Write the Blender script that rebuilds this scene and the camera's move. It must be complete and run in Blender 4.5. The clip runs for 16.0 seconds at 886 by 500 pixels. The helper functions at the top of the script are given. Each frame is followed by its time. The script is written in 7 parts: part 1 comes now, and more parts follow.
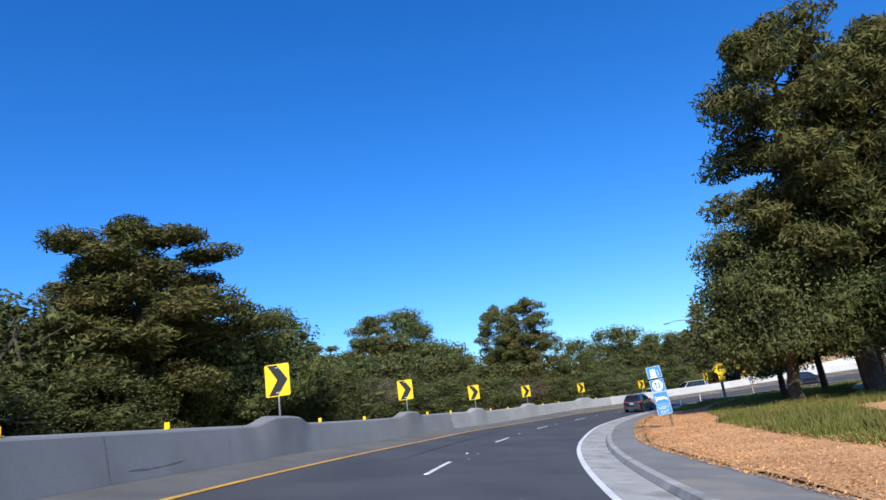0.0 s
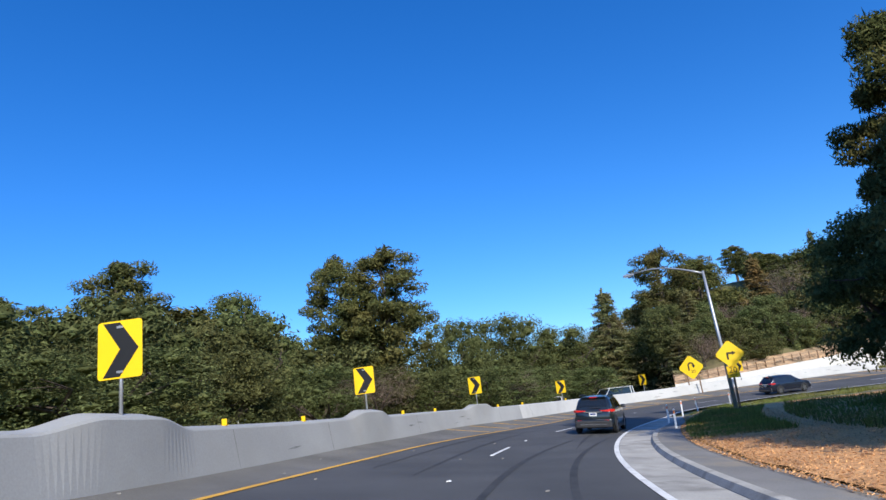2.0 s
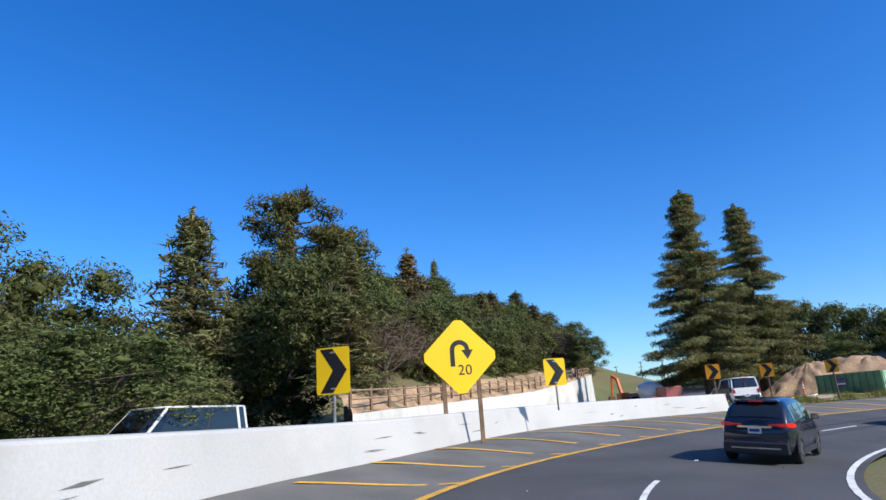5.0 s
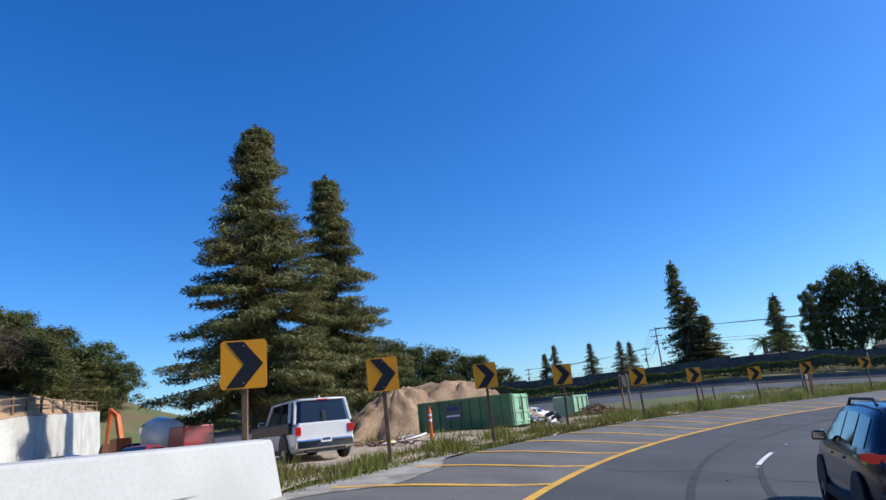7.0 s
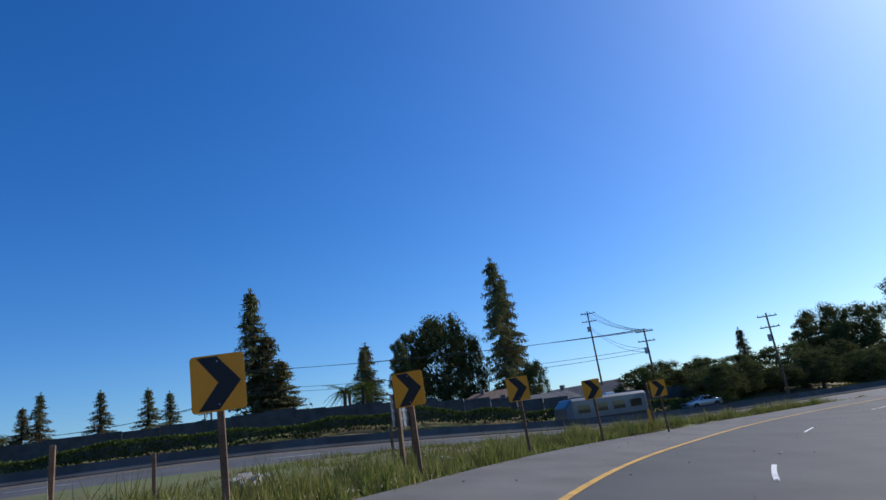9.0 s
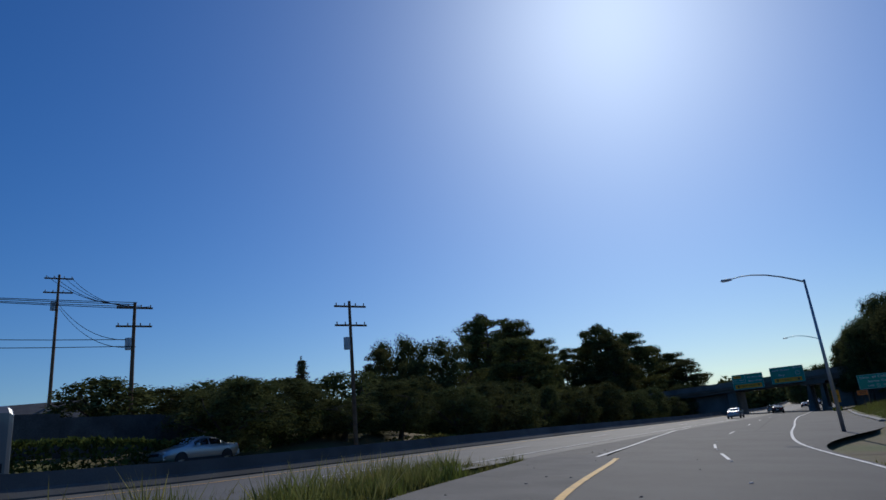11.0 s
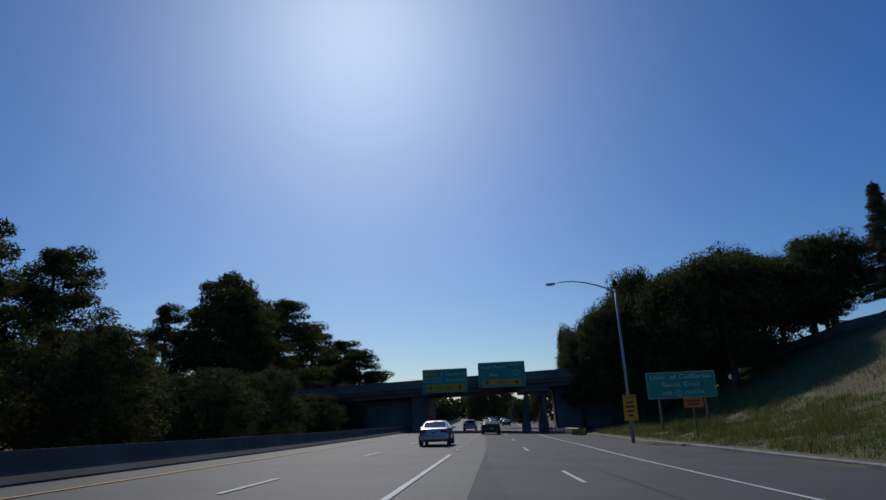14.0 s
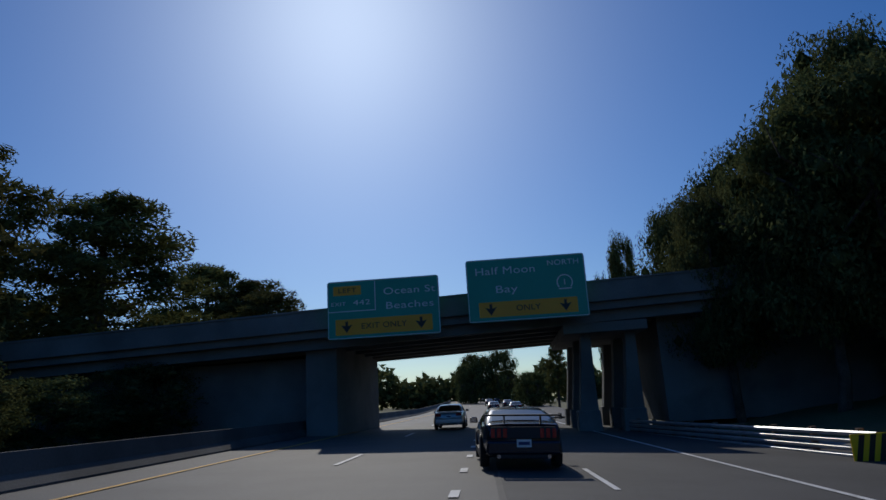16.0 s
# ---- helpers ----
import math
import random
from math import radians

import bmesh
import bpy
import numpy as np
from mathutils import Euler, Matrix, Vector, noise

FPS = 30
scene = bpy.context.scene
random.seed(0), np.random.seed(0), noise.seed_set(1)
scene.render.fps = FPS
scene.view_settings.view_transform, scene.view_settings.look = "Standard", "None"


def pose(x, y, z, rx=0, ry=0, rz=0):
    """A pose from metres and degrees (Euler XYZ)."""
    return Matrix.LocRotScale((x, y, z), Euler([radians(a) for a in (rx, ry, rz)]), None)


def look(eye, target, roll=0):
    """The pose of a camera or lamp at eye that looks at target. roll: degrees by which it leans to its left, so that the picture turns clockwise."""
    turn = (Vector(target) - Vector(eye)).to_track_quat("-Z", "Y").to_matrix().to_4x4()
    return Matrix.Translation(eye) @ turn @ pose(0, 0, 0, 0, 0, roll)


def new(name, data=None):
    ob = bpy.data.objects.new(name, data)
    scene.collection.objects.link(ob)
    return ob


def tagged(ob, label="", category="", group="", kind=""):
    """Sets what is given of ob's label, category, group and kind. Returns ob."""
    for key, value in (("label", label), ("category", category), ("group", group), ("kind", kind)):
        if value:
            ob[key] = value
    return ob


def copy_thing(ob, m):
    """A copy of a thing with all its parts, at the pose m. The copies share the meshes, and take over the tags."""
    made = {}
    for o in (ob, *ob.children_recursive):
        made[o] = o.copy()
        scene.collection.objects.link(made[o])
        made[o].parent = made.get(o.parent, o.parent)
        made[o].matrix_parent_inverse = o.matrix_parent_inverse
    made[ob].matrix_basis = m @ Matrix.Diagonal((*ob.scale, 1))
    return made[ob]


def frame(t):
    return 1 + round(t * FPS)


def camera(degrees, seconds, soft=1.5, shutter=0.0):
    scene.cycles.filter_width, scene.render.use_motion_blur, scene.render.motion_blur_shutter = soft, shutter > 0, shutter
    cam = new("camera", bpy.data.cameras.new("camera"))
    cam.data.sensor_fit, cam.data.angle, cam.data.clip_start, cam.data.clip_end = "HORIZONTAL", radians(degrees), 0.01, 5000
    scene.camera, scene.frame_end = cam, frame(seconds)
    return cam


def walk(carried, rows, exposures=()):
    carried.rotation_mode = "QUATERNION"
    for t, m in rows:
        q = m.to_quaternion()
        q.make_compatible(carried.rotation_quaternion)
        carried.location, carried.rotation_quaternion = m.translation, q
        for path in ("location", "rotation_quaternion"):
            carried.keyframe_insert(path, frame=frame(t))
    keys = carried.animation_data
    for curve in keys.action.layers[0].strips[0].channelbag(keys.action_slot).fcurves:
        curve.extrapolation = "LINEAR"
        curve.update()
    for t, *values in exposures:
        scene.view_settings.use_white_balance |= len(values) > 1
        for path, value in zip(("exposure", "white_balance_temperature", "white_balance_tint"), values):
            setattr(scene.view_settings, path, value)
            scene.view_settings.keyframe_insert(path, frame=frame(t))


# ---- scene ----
cam = camera(69.3, 16.0, soft=1.5)
PATH = [
    (0, 1.879, -7.690, 1.313, 10.04, 14.96, -7.95),
    (0.5, 0.513, 1.877, 1.277, 6.24, 14.91, -7.93),
    (1, -0.275, 11.221, 1.251, 2.80, 14.78, -7.76),
    (1.5, -0.427, 20.470, 1.242, -0.50, 14.65, -7.50),
    (2, -0.269, 29.664, 1.246, -1.82, 14.75, -7.32),
    (2.5, 0.205, 39.103, 1.258, -3.86, 14.81, -7.10),
    (3, 1.356, 49.274, 1.275, -7.70, 14.74, -6.45),
    (3.5, 3.363, 58.865, 1.298, -13.57, 14.69, -5.50),
    (4, 6.332, 68.036, 1.332, -21.41, 14.86, -4.73),
    (4.2, 7.910, 71.085, 1.356, -24.48, 14.90, -4.57),
    (4.7, 11.221, 79.179, 1.439, -33.04, 14.78, -4.12),
    (5.25, 15.463, 86.462, 1.581, -43.61, 14.31, -4.04),
    (5.8, 21.060, 91.796, 1.702, -54.43, 13.96, -4.36),
    (6.3, 27.952, 94.737, 1.731, -63.65, 14.14, -4.92),
    (6.5, 30.728, 95.925, 1.737, -67.04, 14.25, -5.10),
    (7, 39.081, 97.488, 1.688, -75.79, 14.91, -5.88),
    (7.5, 47.999, 97.668, 1.610, -84.71, 15.62, -6.88),
    (8, 57.271, 96.364, 1.532, -93.49, 16.12, -7.84),
    (8.2, 61.043, 95.421, 1.504, -96.72, 16.29, -8.11),
    (8.5, 66.708, 93.446, 1.466, -102.00, 16.45, -8.32),
    (9, 76.214, 89.102, 1.414, -110.68, 16.64, -8.29),
    (9.5, 84.220, 83.793, 1.378, -119.16, 16.66, -7.71),
    (10, 92.655, 76.584, 1.356, -129.36, 16.56, -6.70),
    (10.2, 95.571, 73.174, 1.356, -134.77, 16.46, -6.37),
    (10.7, 102.612, 65.186, 1.353, -143.73, 16.27, -5.62),
    (11.25, 108.209, 55.533, 1.371, -149.91, 16.01, -5.15),
    (11.8, 112.068, 45.084, 1.400, -154.49, 15.76, -4.82),
    (12.3, 114.509, 34.988, 1.425, -159.21, 15.60, -4.44),
    (12.5, 115.664, 31.043, 1.433, -161.75, 15.52, -4.27),
    (13, 117.410, 20.496, 1.455, -167.03, 15.45, -3.76),
    (13.5, 118.505, 9.055, 1.467, -171.54, 15.31, -3.09),
    (14, 119.514, -2.913, 1.456, -173.83, 14.96, -2.49),
    (14.5, 120.614, -15.127, 1.436, -174.41, 14.89, -2.22),
    (15, 121.508, -28.104, 1.429, -174.58, 14.78, -2.32),
    (15.5, 122.218, -42.212, 1.463, -174.77, 14.30, -2.77),
    (16, 122.822, -56.557, 1.527, -174.46, 13.51, -3.49),
]
walk(cam, [(t, pose(x, y, z, 90 + p, 0, yaw) @ pose(0, 0, 0, 0, 0, r)) for t, x, y, z, yaw, p, r in PATH],
     exposures=[(0, 0.26), (4.2, 0.24), (7, 0.1), (8.5, -0.2), (10, -0.75), (12.3, -1.5), (16, -1.35)])

# ---- light ----
SUN_AZ, SUN_EL = 166.0, 35.5
world = bpy.data.worlds.new("sky_world")
scene.world = world
world.use_nodes = True
wn = world.node_tree.nodes
sky = wn.new("ShaderNodeTexSky")
sky.sky_type = "NISHITA"
sky.sun_disc = False
sky.sun_elevation = radians(SUN_EL)
sky.sun_rotation = radians(SUN_AZ)
sky.air_density, sky.dust_density, sky.ozone_density = 1.0, 0.75, 6.5
wn["Background"].inputs["Strength"].default_value = 0.15
deep = wn.new("ShaderNodeHueSaturation")
deep.inputs["Hue"].default_value = 0.513
deep.inputs["Saturation"].default_value = 1.21
deep.inputs["Value"].default_value = 1.2
cool = wn.new("ShaderNodeMix")
cool.data_type, cool.blend_type = "RGBA", "MULTIPLY"
cool.inputs[0].default_value = 1.0
cool.inputs[7].default_value = (0.87, 0.985, 1.0, 1.0)
world.node_tree.links.new(sky.outputs[0], cool.inputs[6])
world.node_tree.links.new(cool.outputs[2], deep.inputs["Color"])
world.node_tree.links.new(deep.outputs[0], wn["Background"].inputs[0])
sun = new("sun", bpy.data.lights.new("sun", "SUN"))
sun.data.energy, sun.data.angle, sun.data.color = 4.6, radians(0.53), (1.0, 0.95, 0.86)
sd = Vector((math.sin(radians(SUN_AZ)) * math.cos(radians(SUN_EL)), math.cos(radians(SUN_AZ)) * math.cos(radians(SUN_EL)), math.sin(radians(SUN_EL))))
sun.matrix_world = look(sd * 300, (0, 0, 0))

# ---- materials ----
def material(name, color, rough=0.8, metal=0.0, scale=4.0, vary=0.25, fine=60.0, fine_vary=0.12, bump=0.0, tint=None, coat=0.0, island=0.0, dirt=None, translucent=0.0):
    m = bpy.data.materials.new(name)
    m.use_nodes = True
    nt = m.node_tree
    n, l = nt.nodes, nt.links
    bsdf = n["Principled BSDF"]
    bsdf.inputs["Roughness"].default_value = rough
    bsdf.inputs["Metallic"].default_value = metal
    bsdf.inputs["Coat Weight"].default_value = coat
    geo = n.new("ShaderNodeNewGeometry")

    def noise_of(sc, detail=4.0):
        t = n.new("ShaderNodeTexNoise")
        t.inputs["Scale"].default_value, t.inputs["Detail"].default_value = sc, detail
        l.new(geo.outputs["Position"], t.inputs["Vector"])
        return t

    def mix(fac, a, b, mode="MIX"):
        x = n.new("ShaderNodeMix")
        x.data_type, x.blend_type = "RGBA", mode
        for sock, val in ((x.inputs[0], fac), (x.inputs[6], a), (x.inputs[7], b)):
            if hasattr(val, "links"):
                l.new(val, sock)
            elif isinstance(val, tuple):
                sock.default_value = (*val, 1.0)
            else:
                sock.default_value = val
        return x.outputs[2]

    def ramp(sock, lo, hi, a=0.0, b=1.0):
        r = n.new("ShaderNodeMapRange")
        l.new(sock, r.inputs[0])
        for i, v in enumerate((lo, hi, a, b)):
            r.inputs[i + 1].default_value = v
        return r.outputs[0]

    big, small = noise_of(1.0 / scale), noise_of(fine, 2.0)
    second = tint or tuple(c * (1.0 - vary) for c in color)
    col = mix(ramp(big.outputs[0], 0.35, 0.65), tuple(min(c * (1 + vary * 0.4), 1) for c in color), second)
    dark = mix(ramp(small.outputs[0], 0.3, 0.7), (1 - fine_vary,) * 3, (1 + fine_vary,) * 3)
    col = mix(1.0, col, dark, "MULTIPLY")
    if island:
        v = n.new("ShaderNodeMapRange")
        l.new(geo.outputs["Random Per Island"], v.inputs[0])
        v.inputs[3].default_value, v.inputs[4].default_value = 1 - island, 1 + island
        col = mix(1.0, col, v.outputs[0], "MULTIPLY")
        oi = n.new("ShaderNodeObjectInfo")
        hs = n.new("ShaderNodeHueSaturation")
        l.new(ramp(oi.outputs["Random"], 0, 1, 0.475, 0.515), hs.inputs["Hue"])
        l.new(ramp(oi.outputs["Random"], 0, 1, 0.85, 1.12), hs.inputs["Value"])
        l.new(col, hs.inputs["Color"])
        col = hs.outputs[0]
    if dirt:
        d = noise_of(dirt[1], 6.0)
        col = mix(ramp(d.outputs[0], 0.52, 0.68, 0.0, dirt[2]), col, dirt[0])
    l.new(col, bsdf.inputs["Base Color"])
    if bump:
        b = n.new("ShaderNodeBump")
        b.inputs["Strength"].default_value, b.inputs["Distance"].default_value = bump, 0.02
        l.new(small.outputs[0], b.inputs["Height"])
        l.new(b.outputs[0], bsdf.inputs["Normal"])
    if translucent:
        bsdf.inputs["Specular IOR Level"].default_value = 0.0
        tr = n.new("ShaderNodeBsdfTranslucent")
        l.new(col, tr.inputs[0])
        ms = n.new("ShaderNodeMixShader")
        ms.inputs[0].default_value = translucent
        l.new(bsdf.outputs[0], ms.inputs[1])
        l.new(tr.outputs[0], ms.inputs[2])
        l.new(ms.outputs[0], n["Material Output"].inputs[0])
    return m


def glow(name, color, strength):
    m = material(name, color, 0.3)
    b = m.node_tree.nodes["Principled BSDF"]
    b.inputs["Emission Color"].default_value = (*color, 1)
    b.inputs["Emission Strength"].default_value = strength
    return m


ASPHALT = material("asphalt", (0.072, 0.07, 0.068), 0.82, scale=3.0, vary=0.22, fine=90, fine_vary=0.3, bump=0.35, dirt=((0.045, 0.044, 0.043), 0.35, 0.6))
FREEWAY = material("worn_freeway_asphalt", (0.092, 0.089, 0.084), 0.75, scale=3.0, vary=0.2, fine=60, fine_vary=0.25, bump=0.3, dirt=((0.09, 0.088, 0.083), 0.3, 0.5))
SHOULDER = material("shoulder_asphalt", (0.14, 0.132, 0.118), 0.88, scale=2.0, vary=0.25, fine=70, fine_vary=0.3, bump=0.4, dirt=((0.13, 0.12, 0.1), 0.8, 0.5))
PATH_ASPHALT = material("pale_asphalt", (0.21, 0.2, 0.185), 0.92, scale=2.5, vary=0.2, fine=60, fine_vary=0.2, bump=0.3, dirt=((0.3, 0.25, 0.18), 0.9, 0.6))
# The first two wall greys are darkened for shade; their blotches are stains.
SHADECONC = material("wall_concrete", (0.23, 0.234, 0.233), 0.85, scale=2.5, vary=0.1, fine=25, fine_vary=0.06, bump=0.12, dirt=((0.165, 0.163, 0.155), 0.6, 0.55))
HALFSHADECONC = material("pale_wall_concrete", (0.34, 0.34, 0.33), 0.85, scale=2.5, vary=0.1, fine=25, fine_vary=0.06, bump=0.12, dirt=((0.3, 0.295, 0.275), 0.6, 0.5))
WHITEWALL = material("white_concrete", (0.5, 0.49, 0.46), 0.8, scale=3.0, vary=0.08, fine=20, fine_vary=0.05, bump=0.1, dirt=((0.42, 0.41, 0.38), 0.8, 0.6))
KERB = material("kerb_concrete", (0.4, 0.38, 0.34), 0.9, scale=1.2, vary=0.2, fine=40, fine_vary=0.15, bump=0.2, dirt=((0.16, 0.15, 0.13), 1.1, 0.7))
# Base tone lowered for the overpass's shade; only the blotches are weathering.
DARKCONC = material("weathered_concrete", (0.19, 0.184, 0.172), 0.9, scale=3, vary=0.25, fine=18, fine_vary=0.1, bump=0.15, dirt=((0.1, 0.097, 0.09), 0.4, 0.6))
# Very dark base tone with random darker blotches, for the median barrier.
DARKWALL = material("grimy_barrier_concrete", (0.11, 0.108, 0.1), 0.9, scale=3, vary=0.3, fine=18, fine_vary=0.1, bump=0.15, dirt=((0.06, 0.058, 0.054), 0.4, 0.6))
LINE_Y = material("yellow_line", (0.72, 0.38, 0.04), 0.7, scale=1.0, vary=0.15, fine=50, fine_vary=0.25, dirt=((0.3, 0.2, 0.07), 2.5, 0.6))
LINE_W = material("white_line", (0.72, 0.71, 0.68), 0.7, scale=1.0, vary=0.12, fine=50, fine_vary=0.2, dirt=((0.35, 0.34, 0.32), 2.5, 0.5))
SIGN_A = material("sign_amber", (0.98, 0.38, 0.008), 0.4, scale=1, vary=0.05, fine_vary=0.03)
SIGN_Y = material("sign_yellow", (0.92, 0.58, 0.01), 0.4, scale=1, vary=0.05, fine_vary=0.03)
SIGN_FY = material("sign_bright_yellow", (0.92, 0.62, 0.02), 0.4, scale=1, vary=0.05, fine_vary=0.03)
SIGN_O = material("sign_orange", (0.85, 0.2, 0.02), 0.45, scale=1, vary=0.08, fine_vary=0.04)
BLACK = material("black_paint", (0.012, 0.012, 0.013), 0.5, scale=1, vary=0.1, fine_vary=0.05)
SIGN_BLUE = material("sign_blue", (0.03, 0.24, 0.62), 0.4, scale=1, vary=0.06, fine_vary=0.03)
SIGN_GREEN = material("sign_green", (0.0, 0.34, 0.225), 0.4, scale=2, vary=0.08, fine_vary=0.03)
SIGN_BROWN = material("sign_white_faded", (0.5, 0.42, 0.32), 0.5, scale=1, vary=0.1, fine_vary=0.05)
WHITE = material("white_paint", (0.8, 0.8, 0.78), 0.5, scale=1, vary=0.04, fine_vary=0.03)
GALV = material("galvanised_steel", (0.48, 0.49, 0.5), 0.45, 0.7, scale=0.8, vary=0.15, fine=40, fine_vary=0.08)
WOODPOST = material("post_wood", (0.2, 0.12, 0.07), 0.85, scale=0.4, vary=0.35, fine=35, fine_vary=0.2, bump=0.3)
MULCH = material("wood_chip_mulch", (0.6, 0.335, 0.13), 0.95, scale=1.8, vary=0.25, fine=14, fine_vary=0.35, bump=0.6, tint=(0.5, 0.27, 0.1), island=0.3)
BARK = material("tree_bark", (0.1, 0.075, 0.055), 0.95, scale=0.5, vary=0.4, fine=20, fine_vary=0.3, bump=0.5)
LEAF_OAK = material("oak_leaves", (0.128, 0.135, 0.052), 0.55, scale=1.6, vary=0.3, fine_vary=0.1, tint=(0.078, 0.095, 0.035), island=0.45, translucent=0.28)
LEAF_PINE = material("pine_needles", (0.15, 0.14, 0.046), 0.6, scale=2.0, vary=0.3, fine_vary=0.1, tint=(0.09, 0.108, 0.04), island=0.4, translucent=0.25)
LEAF_RED = material("redwood_needles", (0.15, 0.158, 0.068), 0.75, scale=2.4, vary=0.3, fine_vary=0.1, tint=(0.175, 0.14, 0.065), island=0.4, translucent=0.24)
LEAF_RUST = material("rusty_needles", (0.2, 0.14, 0.05), 0.75, scale=2.4, vary=0.3, fine_vary=0.1, tint=(0.13, 0.115, 0.045), island=0.4, translucent=0.2)
LEAF_DRY = material("dry_twigs", (0.2, 0.14, 0.1), 0.9, scale=1.5, vary=0.3, fine_vary=0.1, island=0.4)
GRASSM = material("grass_blades", (0.16, 0.19, 0.045), 0.7, scale=1.8, vary=0.3, fine_vary=0.1, tint=(0.2, 0.18, 0.06), island=0.4, translucent=0.3)
GREENBOX = material("green_dumpster_paint", (0.12, 0.26, 0.11), 0.55, scale=1.2, vary=0.25, fine=12, fine_vary=0.1, dirt=((0.16, 0.12, 0.08), 1.5, 0.6))
MINTBOX = material("mint_dumpster_paint", (0.3, 0.52, 0.34), 0.55, scale=1.2, vary=0.15, fine=12, fine_vary=0.08, dirt=((0.25, 0.22, 0.16), 1.8, 0.5))
RUBBER = material("tyre_rubber", (0.018, 0.018, 0.018), 0.85, scale=0.3, vary=0.2)
RIM = material("rim_alloy", (0.35, 0.35, 0.36), 0.3, 0.9, scale=0.3, vary=0.1)
DARKRIM = material("dark_rim", (0.03, 0.03, 0.032), 0.35, 0.6, scale=0.3, vary=0.1)
GLASS = material("tinted_glass", (0.012, 0.015, 0.017), 0.04, scale=1, vary=0.1, fine_vary=0.02, coat=0.6)
TAIL = material("tail_light_red", (0.5, 0.012, 0.012), 0.2, scale=1, vary=0.1, coat=0.5)
BRAKE = glow("brake_light_red", (0.6, 0.02, 0.015), 0.15)
PLASTIC = material("black_plastic", (0.025, 0.025, 0.027), 0.6, scale=0.5, vary=0.15)
CHROME = material("chrome", (0.7, 0.7, 0.7), 0.12, 1.0, scale=0.5, vary=0.05)


def paint(name, color, rough=0.3, metal=0.4):
    return material(name, color, rough, metal, scale=1.5, vary=0.08, fine=120, fine_vary=0.04, coat=0.7)


# ---- mesh helpers ----
class Shape:
    """Gathers vertices and faces for one mesh."""

    def __init__(self):
        self.v, self.f, self.n = [], [], 0

    def add(self, verts, faces):
        self.v.extend(tuple(p) for p in verts)
        self.f.extend(tuple(i + self.n for i in f) for f in faces)
        self.n += len(verts)
        return self

    def box(self, c, size, m=None, taper=1.0):
        x, y, z = (s / 2 for s in size)
        pts = [Vector((sx * x * (taper if sz > 0 else 1), sy * y * (taper if sz > 0 else 1), sz * z)) + Vector(c) for sz in (-1, 1) for sx, sy in ((-1, -1), (1, -1), (1, 1), (-1, 1))]
        if m:
            pts = [m @ p for p in pts]
        return self.add(pts, [(3, 2, 1, 0), (4, 5, 6, 7), (0, 1, 5, 4), (1, 2, 6, 5), (2, 3, 7, 6), (3, 0, 4, 7)])

    def tube(self, path, radii, n=8, cap=True):
        rings = []
        path = [Vector(p) for p in path]
        for i, p in enumerate(path):
            d = (path[min(i + 1, len(path) - 1)] - path[max(i - 1, 0)]).normalized()
            a = d.orthogonal().normalized() if abs(d.z) > 0.95 else d.cross(Vector((0, 0, 1))).normalized()
            b = d.cross(a)
            r = radii[i] if isinstance(radii, (list, tuple)) else radii
            rings.append([p + (a * math.cos(k * math.tau / n) + b * math.sin(k * math.tau / n)) * r for k in range(n)])
        return self.loft(rings, cap)

    def loft(self, rings, cap=True, closed=True):
        n = len(rings[0])
        faces = []
        for i in range(len(rings) - 1):
            for k in range(n if closed else n - 1):
                k2 = (k + 1) % n
                faces.append((i * n + k, i * n + k2, (i + 1) * n + k2, (i + 1) * n + k))
        if cap:
            faces.append(tuple(range(n))[::-1])
            faces.append(tuple((len(rings) - 1) * n + k for k in range(n)))
        return self.add([p for r in rings for p in r], faces)

    def prism(self, outline, depth, m=None):
        """An outline in x, z pushed along -y by depth, from y = 0."""
        n = len(outline)
        pts = [Vector((x, 0, z)) for x, z in outline] + [Vector((x, depth, z)) for x, z in outline]
        if m:
            pts = [m @ p for p in pts]
        return self.add(pts, [tuple(range(n)), tuple(range(2 * n - 1, n - 1, -1))] + [(k, n + k, n + (k + 1) % n, (k + 1) % n) for k in range(n)])

    def mesh(self, name, mat, smooth=False):
        me = bpy.data.meshes.new(name)
        me.from_pydata(self.v, [], self.f)
        me.materials.append(mat)
        bm = bmesh.new()
        bm.from_mesh(me)
        bmesh.ops.recalc_face_normals(bm, faces=bm.faces) if len(self.f) < 20000 else None
        bm.to_mesh(me)
        bm.free()
        if smooth:
            me.polygons.foreach_set("use_smooth", [True] * len(me.polygons))
        return me


def part(name, shape, mat, parent, label="", smooth=False, bevel=0.0):
    ob = new(name, shape.mesh(name, mat, smooth) if isinstance(shape, Shape) else shape)
    ob.parent = parent
    if label:
        ob["label"] = label
    if bevel:
        b = ob.modifiers.new("bevel", "BEVEL")
        b.width, b.segments, b.limit_method, b.angle_limit = bevel, 2, "ANGLE", radians(40)
    return ob


def thing(name, label, category, m=None, group="", kind=""):
    ob = new(name)
    ob.empty_display_size = 0.3
    if m:
        ob.matrix_world = m
    return tagged(ob, label, category, group, kind)


def structure(name, shape, mat, label, category="", smooth=False):
    return tagged(new(name, shape.mesh(name, mat, smooth)), label, category or name.replace("_", " "), kind="structure")


